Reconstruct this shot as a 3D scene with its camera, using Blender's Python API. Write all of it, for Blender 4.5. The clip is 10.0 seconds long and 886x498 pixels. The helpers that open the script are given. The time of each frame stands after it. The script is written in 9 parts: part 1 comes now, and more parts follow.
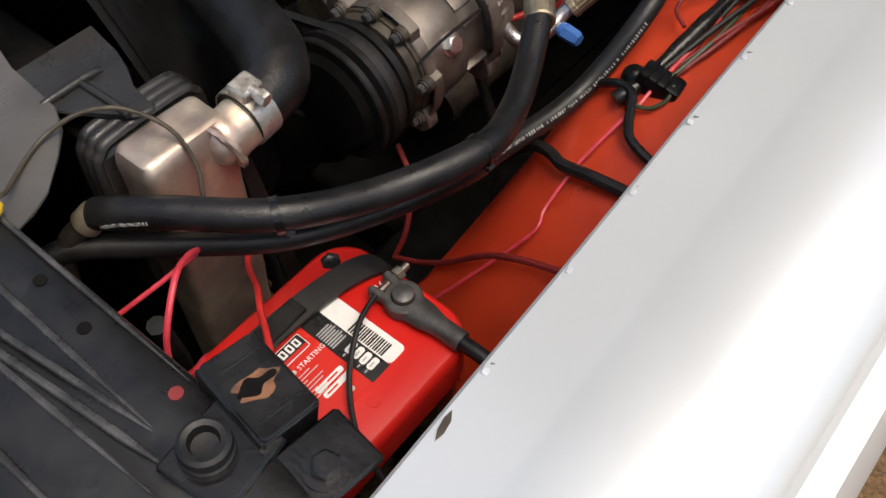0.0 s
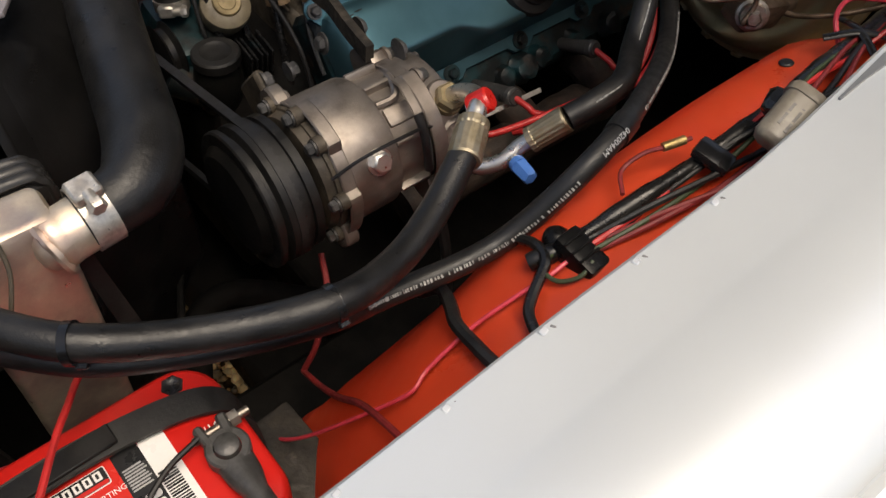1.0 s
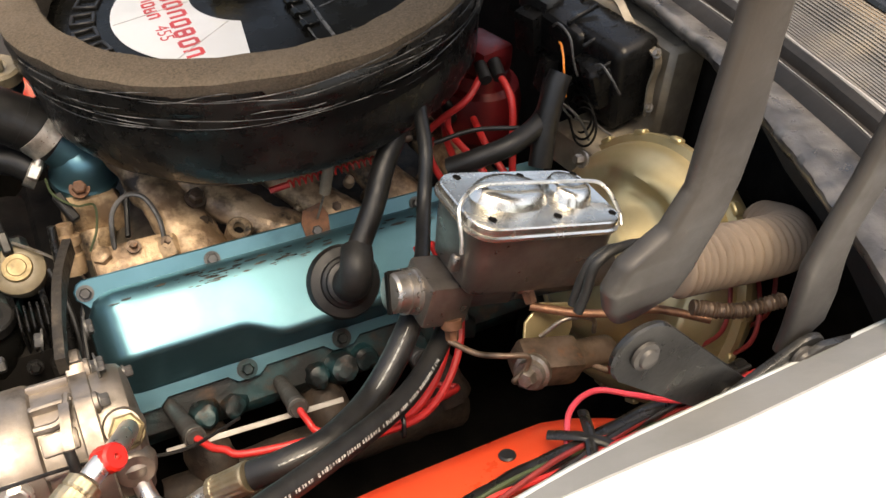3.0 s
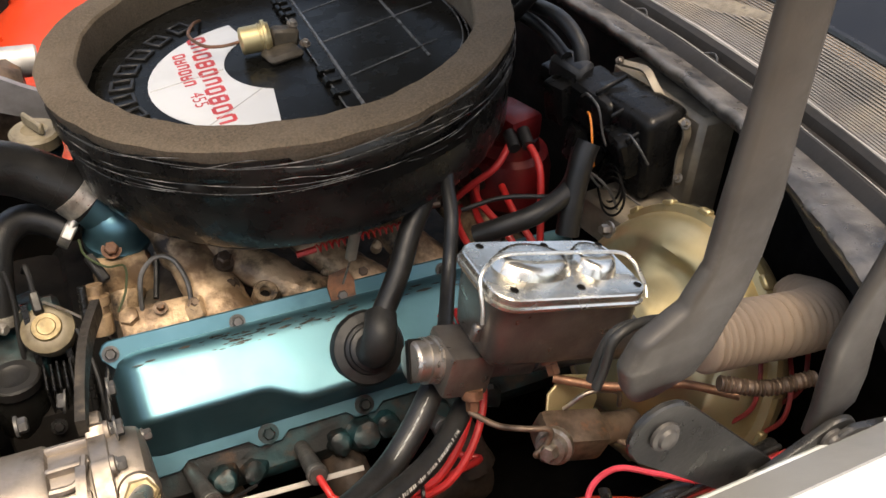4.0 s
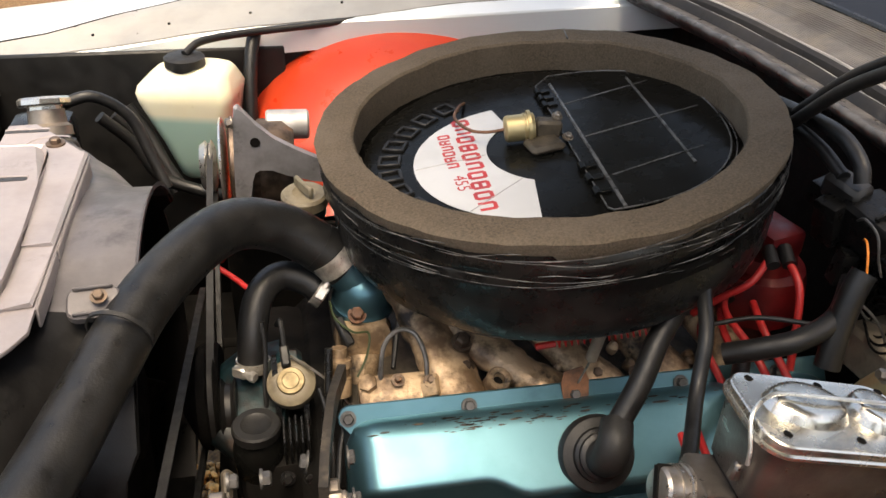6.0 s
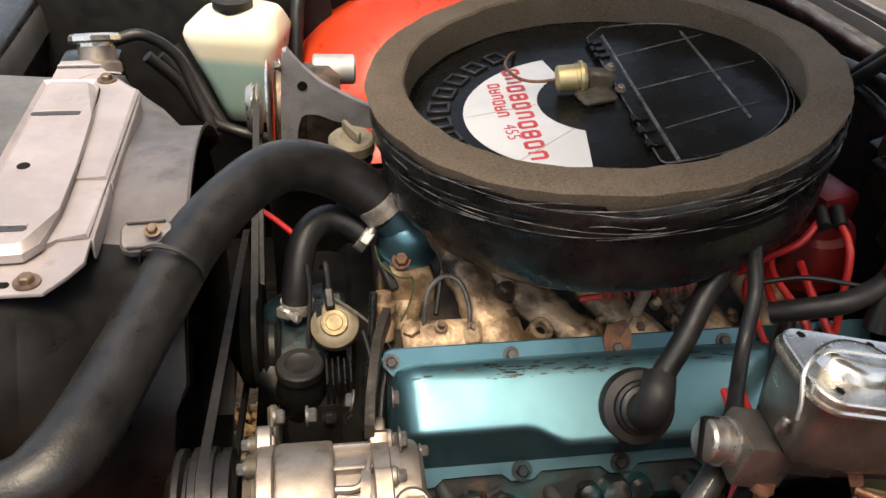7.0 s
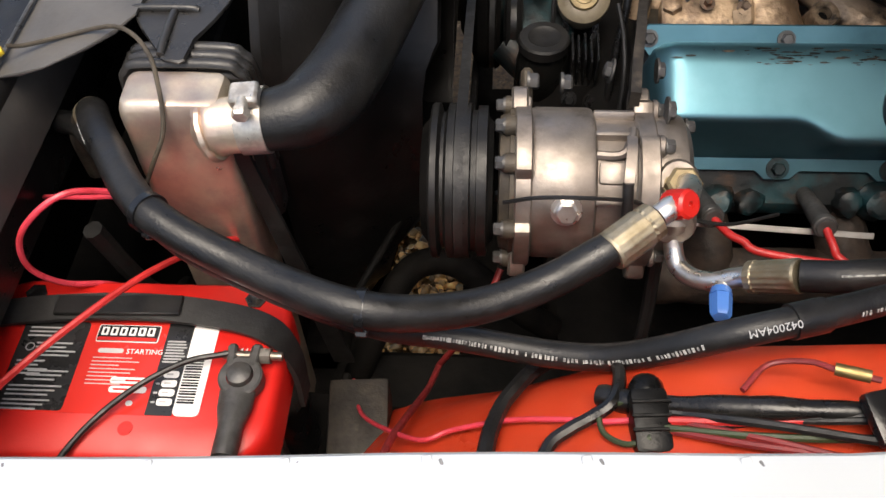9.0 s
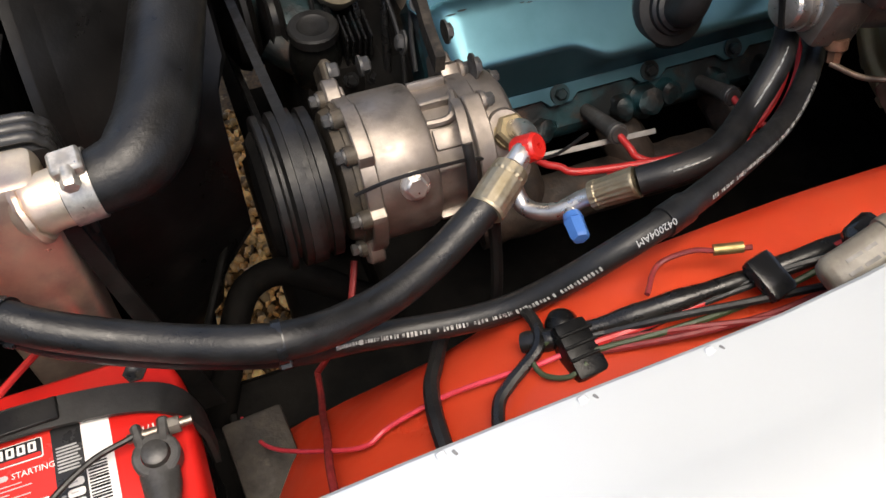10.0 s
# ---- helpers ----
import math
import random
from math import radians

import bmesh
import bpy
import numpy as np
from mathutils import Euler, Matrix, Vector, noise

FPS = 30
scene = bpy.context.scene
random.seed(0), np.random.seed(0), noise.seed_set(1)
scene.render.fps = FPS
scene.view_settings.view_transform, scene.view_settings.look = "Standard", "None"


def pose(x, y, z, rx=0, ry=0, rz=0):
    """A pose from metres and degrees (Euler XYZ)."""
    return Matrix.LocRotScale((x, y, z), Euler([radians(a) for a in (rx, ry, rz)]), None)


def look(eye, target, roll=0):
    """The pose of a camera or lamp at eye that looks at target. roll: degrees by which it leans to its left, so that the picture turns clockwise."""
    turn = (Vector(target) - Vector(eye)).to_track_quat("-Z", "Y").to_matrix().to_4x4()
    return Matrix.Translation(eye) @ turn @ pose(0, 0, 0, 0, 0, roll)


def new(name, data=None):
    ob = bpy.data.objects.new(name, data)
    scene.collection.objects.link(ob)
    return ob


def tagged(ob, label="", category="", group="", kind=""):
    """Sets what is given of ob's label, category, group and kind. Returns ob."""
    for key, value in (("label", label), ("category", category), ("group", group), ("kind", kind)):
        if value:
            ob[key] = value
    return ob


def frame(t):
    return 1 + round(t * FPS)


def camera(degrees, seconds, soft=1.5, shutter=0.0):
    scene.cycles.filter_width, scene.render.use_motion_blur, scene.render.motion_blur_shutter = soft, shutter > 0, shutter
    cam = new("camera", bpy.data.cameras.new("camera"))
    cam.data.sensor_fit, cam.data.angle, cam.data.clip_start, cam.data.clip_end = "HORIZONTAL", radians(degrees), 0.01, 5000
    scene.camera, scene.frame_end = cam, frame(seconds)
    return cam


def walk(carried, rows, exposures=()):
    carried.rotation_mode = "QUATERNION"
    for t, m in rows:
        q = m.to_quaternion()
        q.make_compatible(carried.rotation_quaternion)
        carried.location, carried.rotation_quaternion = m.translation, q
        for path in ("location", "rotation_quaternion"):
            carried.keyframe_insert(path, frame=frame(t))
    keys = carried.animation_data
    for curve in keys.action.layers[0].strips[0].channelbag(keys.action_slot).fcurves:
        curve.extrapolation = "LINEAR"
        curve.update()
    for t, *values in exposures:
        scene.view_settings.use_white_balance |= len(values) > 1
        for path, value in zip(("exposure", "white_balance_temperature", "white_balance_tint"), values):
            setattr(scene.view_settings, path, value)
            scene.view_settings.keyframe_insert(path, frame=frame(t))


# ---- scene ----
cam = camera(54.5, 10.0, soft=1.5)
PATH = [
    (0.0, (-0.3410, -0.1219, 1.3387), (0.1257, 0.2382, 0.5309), 1.55),
    (0.5, (-0.2714, -0.1292, 1.3367), (0.1737, 0.2797, 0.5400), 1.06),
    (1.0, (-0.1492, -0.1552, 1.3248), (0.2770, 0.3072, 0.5472), 4.39),
    (1.5, (-0.0081, -0.1866, 1.3347), (0.3634, 0.3544, 0.5801), 5.16),
    (2.0, (0.0436, -0.1681, 1.3543), (0.3968, 0.4125, 0.6206), 2.18),
    (2.5, (0.1503, -0.1832, 1.3589), (0.5316, 0.4416, 0.6776), 2.74),
    (3.0, (0.2301, -0.2006, 1.3715), (0.6122, 0.4627, 0.7280), 3.70),
    (3.2, (0.2405, -0.2043, 1.3757), (0.6186, 0.4768, 0.7486), 3.35),
    (4.3, (0.2431, -0.1931, 1.3739), (0.5822, 0.5448, 0.7904), 2.36),
    (4.5, (0.2353, -0.1848, 1.3792), (0.5494, 0.5659, 0.7981), 1.99),
    (5.0, (0.2208, -0.1714, 1.3867), (0.4700, 0.6183, 0.8260), 1.19),
    (5.5, (0.2040, -0.1614, 1.3927), (0.4055, 0.6562, 0.8532), 1.07),
    (5.7, (0.1960, -0.1571, 1.3935), (0.3854, 0.6669, 0.8595), 1.41),
    (6.8, (0.1804, -0.1571, 1.3935), (0.3139, 0.6667, 0.8427), 2.17),
    (7.0, (0.1693, -0.1599, 1.3840), (0.3060, 0.6463, 0.8084), 2.81),
    (7.5, (0.1713, -0.1809, 1.3431), (0.2686, 0.5403, 0.6573), 2.97),
    (8.0, (0.1536, -0.1900, 1.3149), (0.2129, 0.4610, 0.5581), 3.34),
    (8.5, (0.1251, -0.1777, 1.3128), (0.1134, 0.4475, 0.5324), -0.02),
    (9.0, (0.0953, -0.1631, 1.3075), (0.0342, 0.4425, 0.5141), -3.21),
    (9.5, (0.0454, -0.1384, 1.3091), (0.0535, 0.4380, 0.4920), -3.07),
    (10.0, (0.0055, -0.1442, 1.3159), (0.2318, 0.3949, 0.5047), 1.98),
]
EXPOSURES = [(0.0, -0.08, 6950, 10), (0.5, -0.50, 7100, 10), (1.0, -0.08, 7300, 10), (1.5, 0.08, 7500, 10), (2.0, 0.80, 7800, 10), (2.5, 1.25, 8400, 10), (3.0, 1.22, 8300, 10), (4.5, 1.10, 8050, 10), (5.5, 1.08, 8150, 10), (7.0, 1.10, 8050, 10), (7.5, 1.05, 7600, 10), (8.0, 0.80, 7450, 10), (8.5, 0.53, 7200, 10), (9.0, 0.56, 7000, 10), (10.0, 0.48, 6950, 10)]
walk(cam, [(t, look(eye, target, roll)) for t, eye, target, roll in PATH], EXPOSURES)

# ---- daylight: bright veiled sky, soft sun from the driver's side ----
sky = bpy.data.worlds.new("sky")
scene.world = sky
sky.use_nodes = True
wn = sky.node_tree.nodes
st = wn.new("ShaderNodeTexSky")
st.sky_type, st.sun_disc = "NISHITA", False
st.sun_elevation, st.sun_rotation = radians(73), radians(169)
st.air_density, st.dust_density, st.ozone_density = 1.0, 4.0, 1.0
wn["Background"].inputs["Strength"].default_value = 0.19
sky.node_tree.links.new(st.outputs[0], wn["Background"].inputs["Color"])
sun = new("sun", bpy.data.lights.new("sun", "SUN"))
sun.data.energy, sun.data.angle, sun.data.color = 2.5, radians(38), (1.0, 0.95, 0.87)
sun.matrix_world = look((0.1, -1.5, 5.0), (0.4, 0.0, 0.0))

# ---- shaping tools ----

UP = Vector((0, 0, 1))


def V(*a):
    return Vector(a[0] if len(a) == 1 else a)


def merge(bm, other, m=None):
    """Adds the geometry of other to bm and frees it."""
    if m is not None:
        other.transform(m)
    me = bpy.data.meshes.new("tmp")
    other.to_mesh(me)
    other.free()
    bm.from_mesh(me)
    bpy.data.meshes.remove(me)
    return bm


def frame_of(axis):
    """A turn whose z looks along axis."""
    return V(axis).normalized().to_track_quat("Z", "Y").to_matrix().to_4x4()


def rings(bm, loops, caps=True, closed=True):
    """Skins a row of point loops."""
    rows = [[bm.verts.new(p) for p in loop] for loop in loops]
    n = len(rows[0])
    for a, b in zip(rows, rows[1:]):
        for i in range(n if closed else n - 1):
            j = (i + 1) % n
            try:
                bm.faces.new((a[i], a[j], b[j], b[i]))
            except ValueError:
                pass
    if caps and closed:
        bm.faces.new(rows[0][::-1])
        bm.faces.new(rows[-1])
    return bm


def smooth_line(pts, steps=8):
    """Points of a smooth curve through pts."""
    pts = [V(p) for p in pts]
    if len(pts) == 2:
        return [pts[0].lerp(pts[1], i / steps) for i in range(steps + 1)]
    ext = [2 * pts[0] - pts[1]] + pts + [2 * pts[-1] - pts[-2]]
    out = []
    for i in range(1, len(ext) - 2):
        a, b, c, d = ext[i - 1 : i + 3]
        for k in range(steps):
            t = k / steps
            out.append(0.5 * ((2 * b) + (c - a) * t + (2 * a - 5 * b + 4 * c - d) * t * t + (3 * b - a - 3 * c + d) * t**3))
    out.append(pts[-1])
    return out


def sweep(bm, line, radius, n=10, caps=True, squash=1.0, flat=None):
    """A tube along a line of points; radius is a number or a function of 0..1; flat is a fixed side direction for bands."""
    line = [V(p) for p in line]
    loops, side, m = [], None, len(line) - 1
    for i, p in enumerate(line):
        t = (line[min(i + 1, m)] - line[max(i - 1, 0)]).normalized()
        if flat is not None:
            side = V(flat) - t * t.dot(V(flat))
        elif side is None:
            side = t.cross(UP if abs(t.z) < 0.9 else V(1, 0, 0))
        else:
            side = side - t * t.dot(side)
        side.normalize()
        over = t.cross(side)
        r = radius(i / m) if callable(radius) else radius
        loops.append([p + r * (math.cos(a) * side + squash * math.sin(a) * over) for a in (2 * math.pi * k / n for k in range(n))])
    return rings(bm, loops, caps)


def tube(bm, pts, radius, n=10, steps=8, caps=True):
    return sweep(bm, smooth_line(pts, steps), radius, n, caps)


def band(bm, pts, width, thick, side, steps=8):
    """A flat strap along pts; side: the direction of its width."""
    line, loops, m = smooth_line(pts, steps), [], 0
    m = len(line) - 1
    for i, p in enumerate(line):
        t = (line[min(i + 1, m)] - line[max(i - 1, 0)]).normalized()
        s = V(side) - t * t.dot(V(side))
        s.normalize()
        o = t.cross(s)
        w, h = width / 2, thick / 2
        loops.append([p + s * a + o * b for a, b in ((-w, -h), (w, -h), (w, h), (-w, h))])
    return rings(bm, loops)


def lathe(bm, profile, origin, axis, n=32, caps=True):
    """A turned body: profile rows of (along the axis, radius)."""
    m = Matrix.Translation(origin) @ frame_of(axis)
    loops = [[m @ V(r * math.cos(a), r * math.sin(a), d) for a in (2 * math.pi * k / n for k in range(n))] for d, r in profile]
    return rings(bm, loops, caps)


def cyl(bm, p0, p1, r0, r1=None, n=20, bevel=0.0):
    p0, p1 = V(p0), V(p1)
    r1 = r0 if r1 is None else r1
    h = (p1 - p0).length
    prof = [(0, r0), (h, r1)] if not bevel else [(0, r0 - bevel), (bevel, r0), (h - bevel, r1), (h, r1 - bevel)]
    return lathe(bm, prof, p0, p1 - p0, n)


def box(bm, centre, size, turn=None, bevel=0.002, segs=1):
    b = bmesh.new()
    bmesh.ops.create_cube(b, size=1)
    bmesh.ops.scale(b, vec=size, verts=b.verts)
    if bevel:
        bmesh.ops.bevel(b, geom=list(b.edges), offset=bevel, segments=segs, profile=0.6, affect="EDGES")
    m = Matrix.Translation(centre)
    if turn is not None:
        m = m @ (turn if isinstance(turn, Matrix) else Euler([radians(a) for a in turn]).to_matrix().to_4x4())
    return merge(bm, b, m)


def prism(bm, outline, depth, m, bevel=0.0):
    """A flat outline in the xy plane of m, drawn depth along its z."""
    b = bmesh.new()
    rings(b, [[V(x, y, 0) for x, y in outline], [V(x, y, depth) for x, y in outline]])
    if bevel:
        top = [e for e in b.edges if abs(e.verts[0].co.z - e.verts[1].co.z) < 1e-7]
        bmesh.ops.bevel(b, geom=top, offset=bevel, segments=1, affect="EDGES")
    return merge(bm, b, m)


def round_rect(w, h, r, n=5):
    pts = []
    for cx, cy, a0 in ((w / 2 - r, h / 2 - r, 0), (-w / 2 + r, h / 2 - r, 90), (-w / 2 + r, -h / 2 + r, 180), (w / 2 - r, -h / 2 + r, 270)):
        for k in range(n + 1):
            a = radians(a0 + 90 * k / n)
            pts.append((cx + r * math.cos(a), cy + r * math.sin(a)))
    return pts


def hexbolt(bm, at, axis, r, h, washer=1.5):
    """A hexagon head with its washer."""
    at, axis = V(at), V(axis).normalized()
    if washer:
        cyl(bm, at, at + axis * h * 0.25, r * washer, n=18)
    lathe(bm, [(h * 0.2, r), (h * 0.85, r), (h, r * 0.8)], at, axis, 6)
    return bm


def turn_to(x_axis, z_axis, at):
    """A pose with its x along x_axis and its z as near to z_axis as it goes."""
    x = V(x_axis).normalized()
    z = (V(z_axis) - x * x.dot(V(z_axis))).normalized()
    y = z.cross(x)
    return Matrix(((x.x, y.x, z.x, at[0]), (x.y, y.y, z.y, at[1]), (x.z, y.z, z.z, at[2]), (0, 0, 0, 1)))


def part(name, bm, material, parent=None, label="", sharp=38):
    me = bpy.data.meshes.new(name)
    bmesh.ops.recalc_face_normals(bm, faces=bm.faces)
    bm.to_mesh(me)
    bm.free()
    me.materials.append(material)
    me.shade_smooth()
    me.set_sharp_from_angle(angle=radians(sharp))
    ob = new(name, me)
    if parent is not None:
        ob.parent = parent
        if parent.type == "EMPTY":
            ob.matrix_parent_inverse = parent.matrix_basis.inverted()
    return tagged(ob, label)


def thing(name, at, label, category, group="", kind=""):
    ob = new(name)
    ob.empty_display_size = 0.02
    ob.matrix_basis = Matrix.Translation(at)
    return tagged(ob, label, category, group, kind)


def whole(name, bm, material, label, category, group="", kind="", sharp=38):
    """A thing that is one mesh."""
    return tagged(part(name, bm, material, None, "", sharp), label, category, group, kind)


def lumpy(bm, amp, size):
    """Pushes the surface in and out by smooth noise, as on rough castings."""
    bm.normal_update()
    for v in bm.verts:
        v.co += v.normal * amp * noise.noise(v.co / size)
    return bm


def B():
    return bmesh.new()


def lettering(text, size, m, raise_by=0.0004):
    """Built-in letters as a bmesh, left-aligned in the xy plane of m."""
    cu = bpy.data.curves.new("letters", "FONT")
    cu.body, cu.size, cu.extrude, cu.resolution_u = text, size, raise_by, 2
    ob = bpy.data.objects.new("letters", cu)
    scene.collection.objects.link(ob)
    me = bpy.data.meshes.new_from_object(ob.evaluated_get(bpy.context.evaluated_depsgraph_get()))
    bpy.data.objects.remove(ob)
    bm = bmesh.new()
    bm.from_mesh(me)
    bpy.data.meshes.remove(me)
    bm.transform(m)
    return bm


# ---- materials ----
def material(name, base, rough=0.5, metal=0.0, second=None, scale=30.0, spread=(0.4, 0.6), fine=0.0, bump=0.0, bump_scale=200.0,
             rough_var=0.15, coat=0.0, third=None, third_scale=6.0, third_at=(0.58, 0.7), spec=0.5, per_piece=0.0):
    """A node material: two colours mixed by noise at two scales, a third in patches (wear, rust, dirt), uneven roughness and fine relief."""
    mt = bpy.data.materials.new(name)
    mt.use_nodes = True
    nt = mt.node_tree
    nodes, link = nt.nodes, nt.links.new
    b = nodes["Principled BSDF"]
    co = nodes.new("ShaderNodeTexCoord").outputs["Object"]

    def noise_node(sc, detail=6, r=0.6):
        n = nodes.new("ShaderNodeTexNoise")
        n.inputs["Scale"].default_value, n.inputs["Detail"].default_value, n.inputs["Roughness"].default_value = sc, detail, r
        link(co, n.inputs["Vector"])
        return n.outputs["Fac"]

    def ramp(fac, lo, hi):
        r = nodes.new("ShaderNodeMapRange")
        r.inputs["From Min"].default_value, r.inputs["From Max"].default_value = lo, hi
        link(fac, r.inputs["Value"])
        return r.outputs["Result"]

    def mix(fac, a, c):
        x = nodes.new("ShaderNodeMix")
        x.data_type = "RGBA"
        link(fac, x.inputs["Factor"])
        for v, sock in ((a, x.inputs["A"]), (c, x.inputs["B"])):
            if isinstance(v, tuple):
                sock.default_value = (*v, 1)
            else:
                link(v, sock)
        return x.outputs["Result"]

    second = second or tuple(0.8 * c for c in base)
    colour = mix(ramp(noise_node(scale), *spread), base, second)
    if third:
        colour = mix(ramp(noise_node(third_scale, 9, 0.68), *third_at), colour, third)
    if per_piece:
        info = nodes.new("ShaderNodeNewGeometry")
        hsv = nodes.new("ShaderNodeHueSaturation")
        link(ramp(info.outputs["Random Per Island"], 0, 1), hsv.inputs["Value"])
        mr = hsv.inputs["Value"].links[0].from_node
        mr.inputs["To Min"].default_value, mr.inputs["To Max"].default_value = 1 - per_piece, 1 + per_piece
        link(colour, hsv.inputs["Color"])
        colour = hsv.outputs["Color"]
    link(colour, b.inputs["Base Color"])
    b.inputs["Metallic"].default_value = metal
    rr = nodes.new("ShaderNodeMapRange")
    link(noise_node(scale * 2.3), rr.inputs["Value"])
    rr.inputs["From Min"].default_value, rr.inputs["From Max"].default_value = 0.3, 0.7
    rr.inputs["To Min"].default_value, rr.inputs["To Max"].default_value = max(0.02, rough - rough_var), min(1, rough + rough_var)
    link(rr.outputs["Result"], b.inputs["Roughness"])
    b.inputs["Specular IOR Level"].default_value = spec
    b.inputs["Coat Weight"].default_value = coat
    if coat:
        b.inputs["Coat Roughness"].default_value = 0.06
    if bump:
        bp = nodes.new("ShaderNodeBump")
        bp.inputs["Strength"].default_value, bp.inputs["Distance"].default_value = bump, 0.002
        link(noise_node(bump_scale, 4), bp.inputs["Height"])
        link(bp.outputs["Normal"], b.inputs["Normal"])
    return mt


M_SILVER = material("silver_car_paint", (0.70, 0.73, 0.73), 0.34, 0.36, (0.67, 0.70, 0.705), 4, bump=0.02, bump_scale=600, coat=0.5, rough_var=0.05)
M_SILVER_WORN = material("silver_paint_flange", (0.60, 0.62, 0.64), 0.4, 0.2, (0.52, 0.54, 0.56), 12, third=(0.75, 0.75, 0.74), third_scale=60, third_at=(0.66, 0.74))
M_ORANGE = material("orange_red_paint", (0.95, 0.108, 0.040), 0.38, 0, (0.90, 0.088, 0.032), 7, bump=0.06, bump_scale=120, third=(0.66, 0.055, 0.022), third_scale=9, third_at=(0.70, 0.88), coat=0.25)
M_BLACK_PAINT = material("satin_black_paint", (0.007, 0.007, 0.0075), 0.24, 0, (0.012, 0.012, 0.0125), 14, bump=0.08, bump_scale=260, third=(0.035, 0.033, 0.030), third_scale=13, third_at=(0.64, 0.8))
M_BLACK_DUSTY = material("dusty_black_plastic", (0.007, 0.0068, 0.0067), 0.5, 0, (0.014, 0.0135, 0.013), 18, bump=0.14, bump_scale=300, third=(0.04, 0.038, 0.036), third_scale=9, third_at=(0.62, 0.82), spec=0.35)
M_GREY_PANEL = material("faded_grey_panel", (0.36, 0.322, 0.322), 0.48, 0.4, (0.28, 0.25, 0.25), 9, bump=0.10, bump_scale=200, third=(0.12, 0.105, 0.105), third_scale=14, third_at=(0.58, 0.80))
M_RUBBER = material("black_rubber_hose", (0.007, 0.007, 0.0073), 0.44, 0, (0.013, 0.0127, 0.0125), 40, bump=0.16, bump_scale=420, third=(0.04, 0.038, 0.036), third_scale=26, third_at=(0.62, 0.84), spec=0.42)
M_RUBBER_DULL = material("dull_black_rubber", (0.009, 0.0087, 0.0085), 0.55, 0, (0.017, 0.0164, 0.016), 35, bump=0.18, bump_scale=350, third=(0.04, 0.038, 0.035), third_scale=20, third_at=(0.64, 0.84), spec=0.4)
# grimy black parts, and a near-black tone that stands in for deep shade
M_DARK = material("grimy_black_and_deep_shade", (0.0035, 0.0034, 0.0033), 0.75, 0, (0.008, 0.0072, 0.0065), 25, bump=0.25, bump_scale=160, third=(0.014, 0.0115, 0.009), third_scale=30, third_at=(0.62, 0.76), spec=0.08)
M_ALU = material("cast_aluminium", (0.30, 0.262, 0.228), 0.48, 0.85, (0.23, 0.197, 0.17), 35, bump=0.10, bump_scale=420, third=(0.11, 0.08, 0.062), third_scale=20, third_at=(0.58, 0.76))
M_ALU_CLEAN = material("bright_aluminium", (0.78, 0.75, 0.70), 0.34, 0.95, (0.66, 0.63, 0.58), 50, bump=0.06, bump_scale=500)
# pinkish third tone paints in the reflection of nearby red
M_TANK = material("brushed_tank_metal", (0.70, 0.60, 0.46), 0.42, 0.8, (0.58, 0.47, 0.37), 18, bump=0.14, bump_scale=240, third=(0.44, 0.30, 0.27), third_scale=9, third_at=(0.46, 0.72))
M_ZINC = material("zinc_hose_clamp", (0.66, 0.62, 0.55), 0.40, 0.8, (0.42, 0.38, 0.33), 90, bump=0.08)
M_STEEL = material("plain_steel", (0.36, 0.33, 0.295), 0.42, 0.9, (0.22, 0.185, 0.15), 80, third=(0.13, 0.075, 0.045), third_scale=60, third_at=(0.54, 0.72))
M_BRASS = material("brass", (0.40, 0.30, 0.135), 0.45, 0.9, (0.30, 0.22, 0.09), 60, bump=0.1)
M_BRASS_CRIMP = material("brass_crimp_collar", (0.42, 0.36, 0.26), 0.5, 0.9, (0.33, 0.275, 0.18), 70, bump=0.1, third=(0.16, 0.12, 0.08), third_scale=35, third_at=(0.6, 0.8))
M_GOLD = material("gold_cadmium_plate", (0.50, 0.41, 0.23), 0.42, 0.75, (0.40, 0.33, 0.18), 9, rough_var=0.10, third=(0.56, 0.50, 0.35), third_scale=7, third_at=(0.5, 0.75), bump=0.06, bump_scale=60)
M_TEAL = material("metallic_teal_enamel", (0.092, 0.205, 0.248), 0.38, 0.85, (0.070, 0.168, 0.205), 9, bump=0.06, bump_scale=70, third=(0.030, 0.078, 0.098), third_scale=7, third_at=(0.60, 0.88), coat=0.06, rough_var=0.06)
M_TEAL_GRIMY = material("oily_teal_casting", (0.007, 0.034, 0.040), 0.46, 0.1, (0.004, 0.006, 0.0065), 26, (0.38, 0.54), bump=0.45, bump_scale=110, third=(0.05, 0.026, 0.014), third_scale=30, third_at=(0.56, 0.68))
M_BRONZE = material("bronze_painted_casting", (0.44, 0.31, 0.19), 0.46, 0.35, (0.15, 0.095, 0.055), 34, (0.42, 0.60), bump=0.6, bump_scale=130, third=(0.020, 0.014, 0.010), third_scale=22, third_at=(0.50, 0.64))
M_RUST = material("rusted_steel", (0.23, 0.10, 0.05), 0.75, 0.1, (0.10, 0.05, 0.03), 70, bump=0.3, bump_scale=260)
M_BROWN_METAL = material("brown_aged_casting", (0.15, 0.105, 0.076), 0.46, 0.5, (0.06, 0.04, 0.027), 40, bump=0.25, bump_scale=200, third=(0.22, 0.095, 0.045), third_scale=35, third_at=(0.6, 0.75))
M_MC = material("cast_iron_machined", (0.155, 0.136, 0.121), 0.38, 0.75, (0.115, 0.100, 0.088), 30, bump=0.16, bump_scale=520, third=(0.24, 0.215, 0.192), third_scale=12, third_at=(0.55, 0.8))
